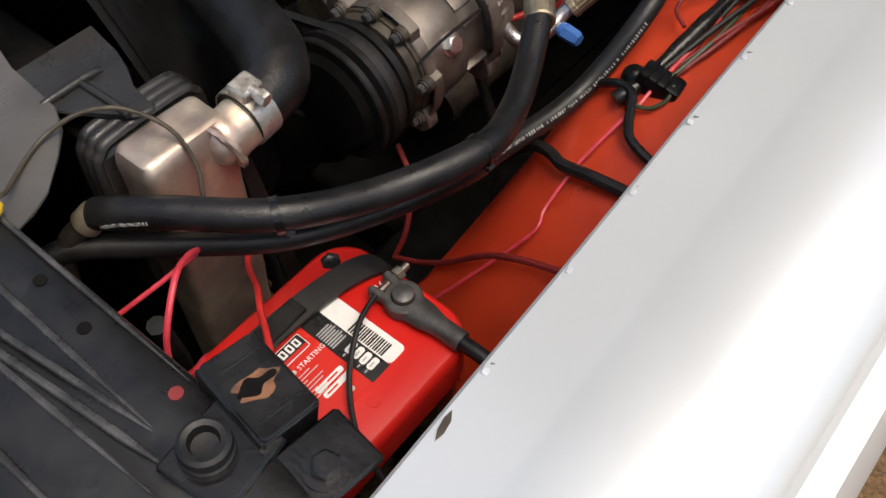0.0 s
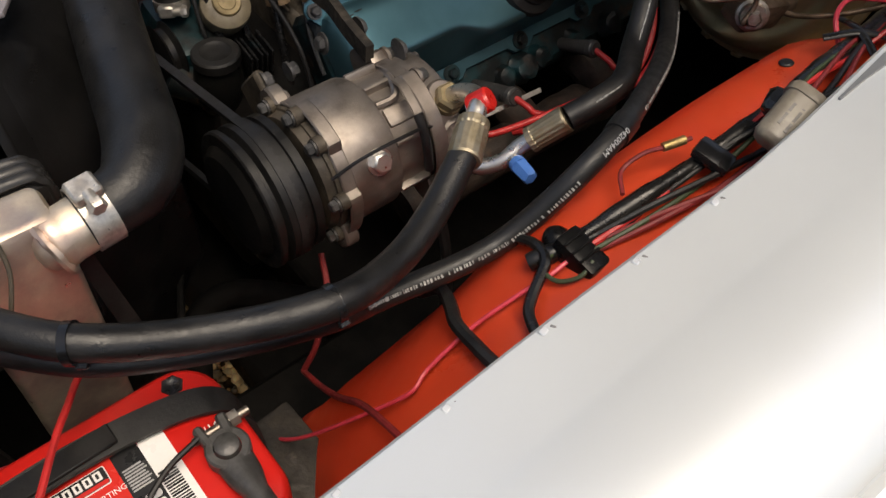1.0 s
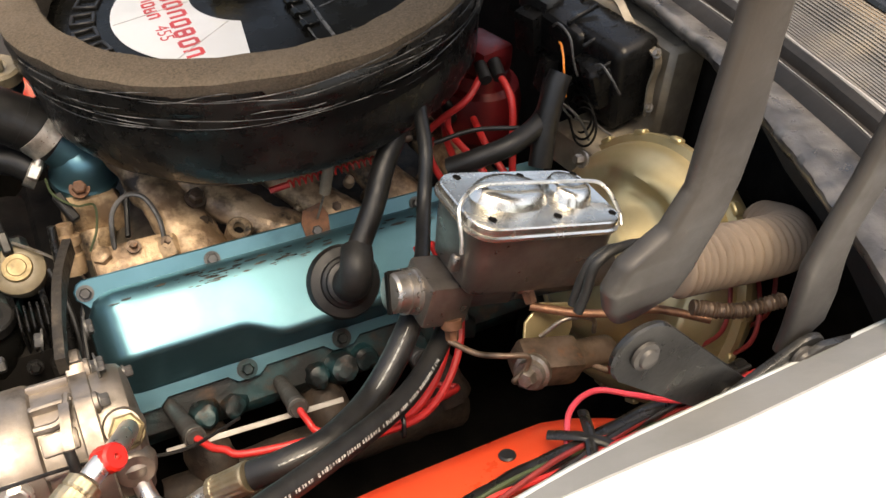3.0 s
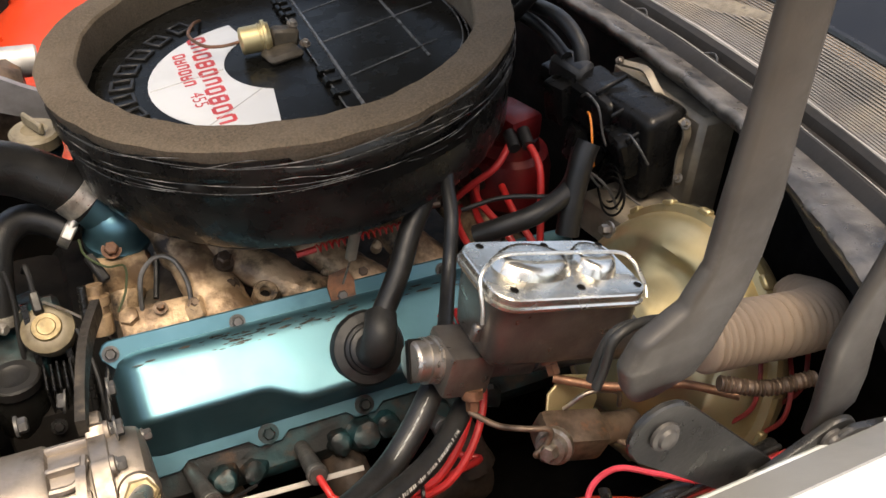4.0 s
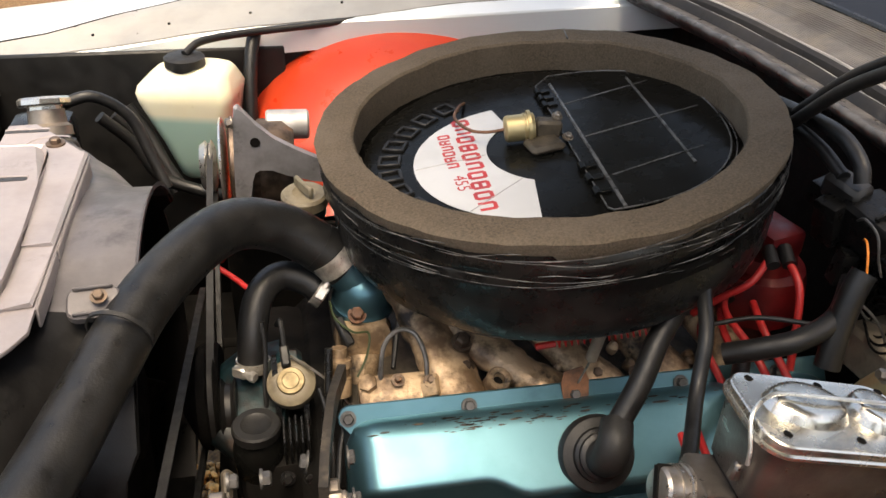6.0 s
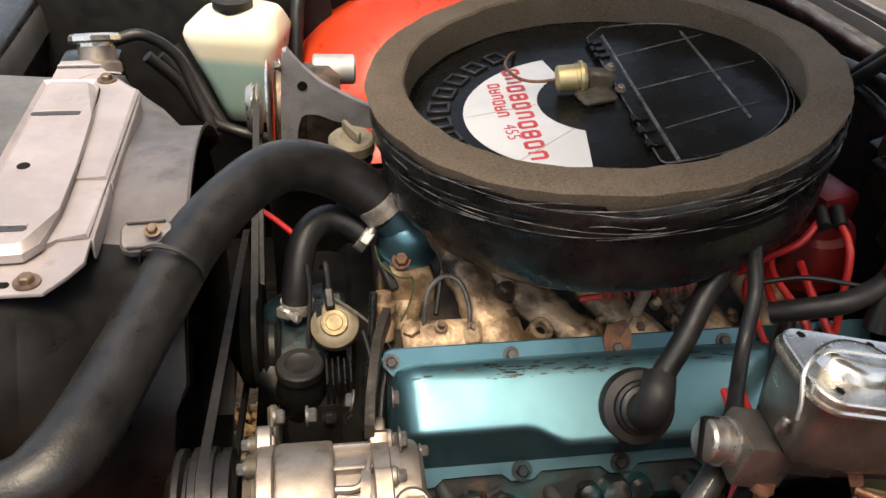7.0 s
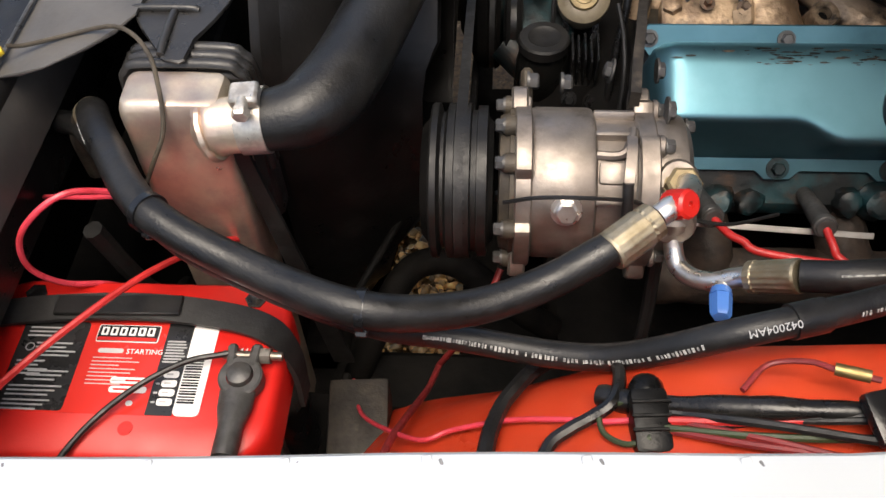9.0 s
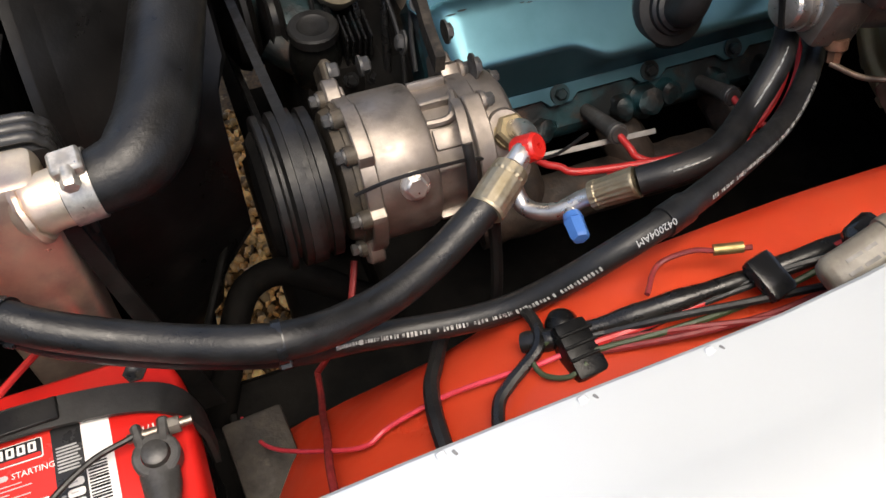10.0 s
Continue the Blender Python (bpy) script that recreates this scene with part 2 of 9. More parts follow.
M_CHROME = material("zinc_plated_lid", (0.68, 0.66, 0.60), 0.25, 0.95, (0.62, 0.59, 0.53), 25, rough_var=0.06, bump=0.05, bump_scale=90)
M_COPPER = material("tarnished_copper_line", (0.22, 0.112, 0.066), 0.5, 0.6, (0.14, 0.07, 0.042), 90, bump=0.1)
M_RED_PLASTIC = material("red_plastic", (0.55, 0.018, 0.012), 0.38, 0, (0.5, 0.015, 0.012), 20, bump=0.03, coat=0.2)
M_RED_BATT = material("red_battery_case", (0.60, 0.016, 0.012), 0.40, 0, (0.54, 0.014, 0.011), 10, bump=0.05, bump_scale=500, rough_var=0.08)
M_RED_LABEL = material("red_label_print", (0.58, 0.03, 0.022), 0.25, 0, (0.6, 0.028, 0.02), 10, rough_var=0.05)
M_RED_WIRE = material("red_wire", (0.50, 0.025, 0.025), 0.42, 0, (0.40, 0.02, 0.02), 60)
M_PINK_WIRE = material("pinkish_red_wire", (0.62, 0.05, 0.08), 0.4, 0, (0.5, 0.035, 0.05), 60)
M_DARKRED_WIRE = material("dark_red_wire", (0.22, 0.02, 0.02), 0.5, 0, (0.15, 0.015, 0.015), 60)
M_ORANGE_WIRE = material("bright_orange_wire", (0.75, 0.22, 0.03), 0.4)
M_GREEN_WIRE = material("olive_green_wire", (0.035, 0.05, 0.02), 0.45)
M_YELLOW = material("yellow_plastic", (0.75, 0.52, 0.03), 0.4)
M_BLUE = material("blue_plastic_cap", (0.05, 0.16, 0.48), 0.4, 0, (0.06, 0.18, 0.52), 40)
M_WHITE_LABEL = material("white_label", (0.80, 0.78, 0.76), 0.35, 0, (0.74, 0.72, 0.70), 20)
M_BLACK_LABEL = material("black_label", (0.015, 0.015, 0.016), 0.3, 0, (0.02, 0.02, 0.02), 20)
M_GREY_PRINT = material("grey_print", (0.42, 0.42, 0.42), 0.4)
M_RED_PRINT = material("red_print", (0.50, 0.03, 0.03), 0.4)
M_WHITE_PRINT = material("white_hose_print", (0.42, 0.42, 0.40), 0.5, 0, (0.10, 0.10, 0.10), 300, (0.45, 0.62))
M_DECAL = material("silver_decal", (0.62, 0.61, 0.59), 0.35, 0.25, (0.56, 0.55, 0.53), 15, rough_var=0.05)
M_LID = material("glossy_black_plastic", (0.0046, 0.0046, 0.0041), 0.27, 0, (0.0065, 0.0065, 0.006), 12, bump=0.05, bump_scale=160, rough_var=0.1, third=(0.016, 0.0155, 0.0145), third_scale=14, third_at=(0.6, 0.8), spec=0.08)
M_FOAM = material("dusty_foam_rubber", (0.122, 0.093, 0.066), 0.9, 0, (0.06, 0.047, 0.034), 420, (0.35, 0.65), bump=0.7, bump_scale=700, third=(0.135, 0.108, 0.082), third_scale=10, third_at=(0.45, 0.8), spec=0.2)
M_TAPE = material("wrinkled_black_tape", (0.006, 0.0057, 0.0055), 0.30, 0, (0.013, 0.012, 0.011), 25, bump=0.35, bump_scale=70, spec=0.4)
M_TAPE_EDGE = material("frayed_clear_film_edge", (0.16, 0.148, 0.135), 0.4, 0, (0.02, 0.019, 0.018), 50, (0.38, 0.54))
M_JUG = material("cloudy_polyethylene", (0.80, 0.765, 0.60), 0.34, 0, (0.76, 0.70, 0.50), 9, rough_var=0.08, spec=0.4)


def fill_bottle(mt, level, fluid):
    """The fluid inside tints the thin shell below its level, which is a little uneven."""
    nodes, link = mt.node_tree.nodes, mt.node_tree.links.new
    b = nodes["Principled BSDF"]
    split = nodes.new("ShaderNodeSeparateXYZ")
    link(nodes.new("ShaderNodeTexCoord").outputs["Object"], split.inputs["Vector"])
    height = nodes.new("ShaderNodeMapRange")
    height.inputs["From Min"].default_value, height.inputs["From Max"].default_value = level + 0.004, level - 0.010
    link(split.outputs["Z"], height.inputs["Value"])
    old = b.inputs["Base Color"].links[0].from_socket
    x = nodes.new("ShaderNodeMix")
    x.data_type = "RGBA"
    link(height.outputs["Result"], x.inputs["Factor"])
    link(old, x.inputs["A"])
    x.inputs["B"].default_value = (*fluid, 1)
    link(x.outputs["Result"], b.inputs["Base Color"])
    b.inputs["Subsurface Weight"].default_value = 0.25
    b.inputs["Subsurface Radius"].default_value = (0.02, 0.02, 0.012)


fill_bottle(M_JUG, 0.858, (0.34, 0.50, 0.43))
M_DUCT = material("tan_paper_duct", (0.235, 0.175, 0.125), 0.8, 0, (0.20, 0.148, 0.105), 14, bump=0.15, bump_scale=400)
M_HVAC = material("beige_firewall_case", (0.17, 0.145, 0.112), 0.5, 0.1, (0.11, 0.093, 0.07), 25, bump=0.2, third=(0.06, 0.045, 0.03), third_scale=24, third_at=(0.58, 0.74))
M_GREY_PAINT = material("grimy_cowl_paint", (0.017, 0.0147, 0.0135), 0.50, 0, (0.010, 0.0088, 0.0082), 9, bump=0.25, bump_scale=90, third=(0.040, 0.036, 0.033), third_scale=22, third_at=(0.60, 0.8), spec=0.3)
M_GRILLE = material("dusty_silver_cowl", (0.135, 0.127, 0.120), 0.52, 0.2, (0.088, 0.082, 0.077), 14, bump=0.05, third=(0.17, 0.145, 0.115), third_scale=9, third_at=(0.5, 0.66))
M_BEIGE = material("beige_oil_cap", (0.19, 0.158, 0.105), 0.55, 0, (0.13, 0.107, 0.07), 40, bump=0.12, third=(0.06, 0.047, 0.03), third_scale=40, third_at=(0.56, 0.72))
M_LIGHT_PLASTIC = material("grey_white_plastic", (0.22, 0.195, 0.15), 0.42, 0, (0.14, 0.12, 0.092), 30, bump=0.12, third=(0.08, 0.06, 0.04), third_scale=26, third_at=(0.54, 0.72))
M_LEAD = material("grey_lead_terminal", (0.10, 0.097, 0.094), 0.45, 0.5, (0.06, 0.058, 0.055), 70, bump=0.2)
M_STONE = material("mixed_gravel", (0.78, 0.45, 0.16), 0.5, 0, (0.40, 0.21, 0.07), 40, bump=0.2, bump_scale=300, third=(0.95, 0.85, 0.68), third_scale=30, third_at=(0.58, 0.70), per_piece=0.9)
M_DIRT = material("brown_gravel_ground", (0.17, 0.095, 0.036), 0.85, 0, (0.07, 0.038, 0.015), 90, (0.4, 0.6), bump=0.6, bump_scale=120, third=(0.42, 0.28, 0.14), third_scale=50, third_at=(0.58, 0.68))
M_RED_CAP = material("dark_red_moulding", (0.115, 0.004, 0.005), 0.42, 0, (0.07, 0.003, 0.004), 25, bump=0.08)
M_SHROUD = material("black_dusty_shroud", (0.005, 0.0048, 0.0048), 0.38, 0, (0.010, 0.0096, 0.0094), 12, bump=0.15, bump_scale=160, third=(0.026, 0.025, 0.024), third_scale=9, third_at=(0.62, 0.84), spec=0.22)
M_RUBBER_HOSE = material("dusty_black_radiator_hose", (0.007, 0.0068, 0.0067), 0.40, 0, (0.013, 0.0125, 0.012), 30, bump=0.2, bump_scale=380, third=(0.036, 0.034, 0.031), third_scale=11, third_at=(0.60, 0.84), spec=0.42)
M_LIT_WORN_BLACK = material("worn_lit_black_edge", (0.085, 0.084, 0.084), 0.3, 0, (0.03, 0.03, 0.03), 30, bump=0.05)
M_BOOT = material("grey_black_boot", (0.05, 0.047, 0.045), 0.5, 0, (0.03, 0.028, 0.027), 50, bump=0.15)
M_OLD_BOX = material("mottled_brown_metal", (0.075, 0.06, 0.042), 0.6, 0.2, (0.035, 0.028, 0.02), 45, (0.4, 0.6), bump=0.3)
M_BLACK_CASE = material("black_plastic_case", (0.004, 0.004, 0.004), 0.30, 0, (0.007, 0.007, 0.007), 30, bump=0.2, bump_scale=90, spec=0.16)
M_PULLEY = material("matt_black_pulley", (0.006, 0.0059, 0.0058), 0.42, 0, (0.012, 0.0115, 0.011), 40, bump=0.12, spec=0.3, third=(0.024, 0.0225, 0.021), third_scale=30, third_at=(0.62, 0.8))
M_CORE = material("scuffed_black_core_support", (0.008, 0.0079, 0.0079), 0.34, 0, (0.016, 0.0156, 0.0153), 16, bump=0.1, bump_scale=260, third=(0.045, 0.043, 0.041), third_scale=11, third_at=(0.62, 0.84))
M_OIL = material("baked_oil_film", (0.004, 0.010, 0.012), 0.35, 0, (0.012, 0.009, 0.006), 60, bump=0.2, bump_scale=300, third=(0.05, 0.028, 0.014), third_scale=70, third_at=(0.6, 0.72))
M_COWL_LIP = material("wrinkled_grey_lip", (0.085, 0.079, 0.074), 0.36, 0.15, (0.045, 0.041, 0.038), 26, bump=0.3, bump_scale=120, third=(0.014, 0.013, 0.012), third_scale=24, third_at=(0.48, 0.66))
M_DUST = material("pale_tan_dust", (0.135, 0.118, 0.096), 0.7, 0.1, (0.095, 0.084, 0.070), 60, bump=0.5, bump_scale=160, third=(0.05, 0.045, 0.04), third_scale=120, third_at=(0.56, 0.66))
M_SCREEN = material("dark_windscreen_glass", (0.004, 0.004, 0.0045), 0.06, 0, (0.006, 0.006, 0.006), 12, rough_var=0.03)
M_FAR_STRIP = material("satin_grey_beige_paint", (0.36, 0.345, 0.315), 0.42, 0.2, (0.30, 0.287, 0.262), 8, bump=0.05, bump_scale=150, third=(0.22, 0.21, 0.19), third_scale=6, third_at=(0.6, 0.8))
# core support paint with dust, its base raised so that the flange looks lit
M_FLANGE = material("dusty_black_paint_lit", (0.050, 0.0465, 0.0435), 0.5, 0, (0.075, 0.070, 0.065), 9, bump=0.12, bump_scale=200, third=(0.022, 0.0205, 0.0195), third_scale=14, third_at=(0.56, 0.78))
M_FLAP = material("scuffed_grey_rubber", (0.066, 0.062, 0.057), 0.40, 0, (0.095, 0.089, 0.082), 14, bump=0.3, bump_scale=60, third=(0.12, 0.113, 0.104), third_scale=9, third_at=(0.6, 0.82))
M_COWL_EDGE = material("rubbed_lit_cowl_edge", (0.24, 0.23, 0.22), 0.45, 0, (0.16, 0.155, 0.15), 22, bump=0.1)
M_CAP_METAL = material("dull_plated_cap", (0.55, 0.53, 0.50), 0.5, 0.6, (0.44, 0.42, 0.39), 40, bump=0.08, bump_scale=300)
M_HOOD = material("dusty_hood_underside", (0.05, 0.049, 0.048), 0.6, 0, (0.035, 0.034, 0.033), 6, bump=0.1, bump_scale=80)
M_MC_BRIGHT = material("machined_steel_plug", (0.34, 0.31, 0.28), 0.36, 0.85, (0.24, 0.21, 0.185), 50, bump=0.12, third=(0.13, 0.10, 0.08), third_scale=40, third_at=(0.6, 0.8))
M_SHROUD_TOP = material("grey_shroud_top", (0.135, 0.124, 0.126), 0.46, 0.3, (0.085, 0.078, 0.080), 10, bump=0.12, bump_scale=160, third=(0.030, 0.028, 0.029), third_scale=12, third_at=(0.54, 0.76))
M_BRACKET = material("grey_cast_bracket", (0.30, 0.285, 0.29), 0.42, 0.4, (0.22, 0.21, 0.21), 24, bump=0.15, bump_scale=220, third=(0.05, 0.046, 0.044), third_scale=22, third_at=(0.6, 0.8))
M_DIM_BOX = material("mottled_dark_brown_metal", (0.036, 0.029, 0.021), 0.6, 0.2, (0.016, 0.013, 0.010), 60, (0.4, 0.6), bump=0.4, third=(0.07, 0.055, 0.04), third_scale=40, third_at=(0.6, 0.74))
M_SADDLE = material("dusty_moulded_rubber", (0.030, 0.0285, 0.027), 0.36, 0, (0.020, 0.019, 0.018), 24, bump=0.15, bump_scale=240, third=(0.075, 0.071, 0.066), third_scale=14, third_at=(0.6, 0.8))
M_LEDGE = material("shaded_silver_ledge", (0.20, 0.205, 0.21), 0.42, 0.1, (0.17, 0.175, 0.18), 8, bump=0.05, bump_scale=160)
M_BRASS_DULL = material("dull_brass", (0.27, 0.21, 0.115), 0.55, 0.5, (0.19, 0.145, 0.075), 60, bump=0.1, third=(0.10, 0.08, 0.05), third_scale=40, third_at=(0.55, 0.72))
M_OILY = material("oily_black_casting", (0.006, 0.006, 0.0062), 0.30, 0.2, (0.012, 0.012, 0.012), 40, bump=0.35, bump_scale=140, third=(0.006, 0.024, 0.028), third_scale=24, third_at=(0.58, 0.7), spec=0.4)
M_SCALE = material("scaly_burnt_iron", (0.040, 0.026, 0.018), 0.7, 0.1, (0.016, 0.011, 0.008), 50, bump=0.5, bump_scale=160, third=(0.09, 0.05, 0.028), third_scale=40, third_at=(0.6, 0.72))
M_SEAM = material("grey_seam_shadow_line", (0.20, 0.20, 0.20), 0.5, 0, (0.11, 0.11, 0.11), 40)

# ---- ground ----
def build_ground():
    bm = B()
    loops = []
    for r in (0.02, 0.6, 1.4, 3, 8, 30, 120):
        loops.append([V(0.3 + r * math.cos(a), 0.6 + r * math.sin(a), 0) for a in (2 * math.pi * k / 40 for k in range(40))])
    rings(bm, loops, caps=False)
    bm.verts.ensure_lookup_table()
    bm.faces.new(bm.verts[:40])
    tagged(part("ground", bm, M_DIRT), "brown gravel ground under the car", "ground", kind="structure")
    rnd = random.Random(5)
    bm = B()
    src = bmesh.new()
    bmesh.ops.create_icosphere(src, subdivisions=1, radius=1)
    tri = [[v.index for v in f.verts] for f in src.faces]
    pts = [v.co.copy() for v in src.verts]
    src.free()
    verts, faces = [], []
    for _ in range(6500):
        x, y = rnd.uniform(-0.25, 0.30), rnd.uniform(0.25, 1.22)
        s = rnd.choice((0.004, 0.006, 0.007, 0.009, 0.012))
        m = pose(x, y, s * rnd.uniform(0.1, 0.9), rnd.uniform(0, 360), rnd.uniform(0, 360), rnd.uniform(0, 360)) @ Matrix.Diagonal((s * rnd.uniform(0.8, 1.5), s, s * rnd.uniform(0.5, 0.9), 1))
        base = len(verts)
        verts += [m @ (p * rnd.uniform(0.8, 1.15)) for p in pts]
        faces += [[base + i for i in f] for f in tri]
    me = bpy.data.meshes.new("gravel")
    me.from_pydata(verts, [], faces)
    me.materials.append(M_STONE)
    me.shade_smooth()
    tagged(new("gravel", me), "loose tan and white pebbles lying under the engine bay", "gravel", kind="stuff")


build_ground()


# ---- fenders ----
def edge_height(x):
    return float(np.interp(x, (-0.7, -0.25, -0.15, -0.07, 0.0, 0.07, 0.14, 0.25, 0.34, 0.5, 0.7, 1.6), (0.86, 0.907, 0.917, 0.924, 0.933, 0.943, 0.949, 0.956, 0.961, 0.967, 0.974, 1.0)))


def step01(a, b, x):
    t = min(1, max(0, (x - a) / (b - a)))
    return t * t * (3 - 2 * t)


def fender_section(x):
    """Inner flange, ledge and outer skin of the driver's fender at x, as (y, z)."""
    z, k = edge_height(x), step01(0.22, 0.5, x)
    inner, ledge, rise = 0.021 * k, -0.055 * (1 - k) - 0.020 * k, 0.010 * (1 - k) + 0.022 * k
    return [
        (inner + 0.004, z - 0.045), (inner + 0.001, z - 0.003), (inner - 0.0015, z), (inner - 0.005, z + 0.001),
        (ledge + 0.006, z + rise - 0.001), (ledge, z + rise + 0.001), (ledge - 0.008, z + rise + 0.004),
        (-0.10, z + rise + 0.011), (-0.14, z + rise + 0.008), (-0.156, z + rise + 0.002), (-0.163, z + rise - 0.006), (-0.165, z + rise - 0.020), (-0.170, z + rise - 0.026), (-0.186, z + rise - 0.030),
        (-0.198, z + rise - 0.05), (-0.206, z + rise - 0.10), (-0.215, z - 0.25), (-0.22, z - 0.45),
        (-0.212, z - 0.45), (-0.195, z - 0.12), (-0.155, z - 0.03), (-0.10, z - 0.004), (-0.03, z - 0.012), (inner + 0.0005, z - 0.045),
    ]


def build_fender(name, mirror, label):
    bm = B()
    loops = []
    xs = [-0.7, -0.5, -0.35, -0.27, -0.235, -0.215, -0.2] + [-0.15 + 0.05 * k for k in range(22)] + [1.1, 1.3, 1.6]
    for x in xs:
        sec = fender_section(x)
        if mirror:
            sec = [(1.225 - y + (0.10 if y < -0.11 else 0.0), z) for y, z in sec]
        loops.append([V(x, y, z) for y, z in sec])
    rings(bm, loops)
    ob = tagged(part(name, bm, M_SILVER, sharp=30), label, "fender", kind="structure")
    return ob


near = build_fender("fender_driver", False, "silver painted front fender with a folded inner flange")
# spot welds and a torn slot
def edge_inner(x):
    return 0.021 * step01(0.22, 0.5, x)


for x in (-0.148, -0.0675, 0.0003, 0.0667, 0.1375, 0.205):
    y, z = edge_inner(x) - 0.0045, edge_height(x) + 0.0012
    part("weld_spot", box(B(), (x, y, z), (0.005, 0.0042, 0.0016), (0, 0, 12), 0.0007), M_SILVER_WORN, near)
    part("weld_gap", box(B(), (x + 0.0065, y - 0.001, z - 0.0002), (0.0016, 0.0035, 0.0016), (0, 0, 25), 0.0004), M_SEAM, near)
slot = [(-0.010, -0.001), (-0.004, -0.0026), (0.004, -0.0022), (0.010, 0.001), (0.004, 0.0022), (-0.004, 0.0016)]
part("torn_slot", prism(B(), slot, 0.0006, Matrix.Translation((-0.186, -0.006, edge_height(-0.186) + 0.0014)) @ Matrix.Rotation(radians(6), 4, "Z")), M_OLD_BOX, near, "torn slot in the fender flange")


def ledge_shade():
    """The sloping ledge's shade as a thin grey skin, which widens towards the cowl."""
    bm, loops = B(), []
    for i in range(26):
        x = 0.335 + 0.75 * i / 25
        sec = [V(x, *p) for p in fender_section(x)]
        a, b = sec[3], sec[4]
        lo, hi = a.lerp(b, 0.02), a.lerp(b, 0.05 + 0.91 * step01(0.32, 0.55, x))
        up = (hi - lo).cross(V(-1, 0, 0)).normalized()
        up = up if up.z > 0 else -up
        loops.append([lo, hi, hi + up * 0.0016, lo + up * 0.0016])
    return rings(bm, loops)


# skin added over the silver paint; its grey stands in for shade
part("ledge_shade", ledge_shade(), M_LEDGE, near, "thin grey skin that puts the inner ledge's shade into colour", sharp=60)
far = build_fender("fender_passenger", True, "silver painted far front fender with a worn inner flange")


def far_top(x, off):
    """A point on the far fender's upper side, off metres out from its inner edge."""
    z, k = edge_height(x), step01(0.22, 0.5, x)
    ledge, rise = 0.055 * (1 - k) + 0.020 * k, 0.010 * (1 - k) + 0.022 * k
    return V(x, 1.225 + off, z + float(np.interp(off, (-0.021 * k + 0.005, ledge - 0.006, ledge + 0.008, 0.10, 0.24), (0.001, rise - 0.001, rise + 0.004, rise + 0.011, rise + 0.008))))


def seam_at(x):
    return float(np.interp(x, (-0.6, -0.17, -0.06, 0.10, 0.30, 0.9), (0.03, 0.066, 0.106, 0.150, 0.172, 0.19)))


xs = [-0.5 + 1.4 * k / 56 for k in range(57)]
part("seam", sweep(B(), [far_top(x, seam_at(x)) for x in xs], 0.0022, 8), M_DARK, far, "dark seam line")
strip = rings(B(), [[far_top(x, 0.002 + (seam_at(x) - 0.005) * q / 8) + V(0, 0, 0.0014) for q in range(9)] + [far_top(x, 0.002 + (seam_at(x) - 0.005) * q / 8) - V(0, 0, 0.002) for q in range(8, -1, -1)] for x in xs])
part("inner_strip", strip, M_FAR_STRIP, far, "satin grey-beige inner strip", sharp=60)
for x in (-0.13, -0.04, 0.055):
    p = far_top(x, seam_at(x) - 0.003)
    part("notch", box(B(), p + V(0, 0, 0.0016), (0.008, 0.004, 0.0016), (0, 0, 20), 0.0006), M_DARK, far, "dark notch in the seam")
bm = B()
for x in (-0.1, 0.02, 0.15, 0.3):
    p = far_top(x, 0.045)
    cyl(bm, p, p + V(0, 0, 0.004), 0.0022, n=8)
part("rivet", bm, M_DARK, far)


# ---- inner fenders ----
REAR_SEC = [(-0.06, 0.852), (0.0, 0.862), (0.04, 0.866), (0.08, 0.860), (0.108, 0.850), (0.124, 0.838), (0.134, 0.818), (0.142, 0.77), (0.150, 0.65), (0.158, 0.50)]
FRONT_SEC = [(-0.06, 0.792), (0.0, 0.782), (0.03, 0.767), (0.06, 0.743), (0.09, 0.713), (0.12, 0.681), (0.15, 0.646), (0.19, 0.61), (0.225, 0.565), (0.25, 0.49)]


def build_inner_fender(name, flip, label):
    loops = []
    for k in range(27):
        x = -0.08 + 0.7 * k / 26
        d = 1 - step01(-0.06, 0.26, x)
        bulge = 0.004 * math.exp(-((x - 0.06) / 0.05) ** 2)
        end = step01(0.5, 0.66, x)
        fall = 11 * max(0.0, 0.048 - x) ** 2
        row = []
        for i, ((ya, za), (yb, zb)) in enumerate(zip(REAR_SEC, FRONT_SEC)):
            y, z = ya * (1 - d) + yb * d, za * (1 - d) + zb * d + bulge * math.exp(-((i - 3) / 1.6) ** 2) - fall - 0.03 * end + (0.012 * step01(0.22, 0.40, x) if i < 7 else 0)
            if i > 3:
                y -= 0.03 * end
            row.append(V(x, 1.225 - y if flip else y, z))
        loops.append(row)
    bm = B()
    rings(bm, loops, caps=False, closed=False)
    bmesh.ops.solidify(bm, geom=bm.faces[:], thickness=0.003)
    return tagged(part(name, bm, M_ORANGE, sharp=60), label, "inner fender", kind="structure")


build_inner_fender("inner_fender_driver", False, "orange-red painted inner fender behind the battery")


def build_far_inner_fender():
    """The far wheel house: a rounded orange dome against the fender."""
    loops = []
    for k in range(25):
        x = 0.11 + 0.57 * k / 24
        u = (x - 0.395) / 0.285
        h = math.sqrt(max(0.0, 1 - u * u))
        row = []
        for i in range(11):
            v = i / 10
            y = 1.235 - 0.25 * v
            z = 0.735 + (0.195 * h + 0.01) * (1 - v**2.6) - 0.02 * (1 - h)
            row.append(V(x, y, z))
        loops.append(row)
    bm = B()
    rings(bm, loops, caps=False, closed=False)
    bmesh.ops.solidify(bm, geom=bm.faces[:], thickness=0.003)
    tagged(part("inner_fender_passenger", bm, M_ORANGE, sharp=70), "orange-red painted wheel house on the far side", "inner fender", kind="structure")


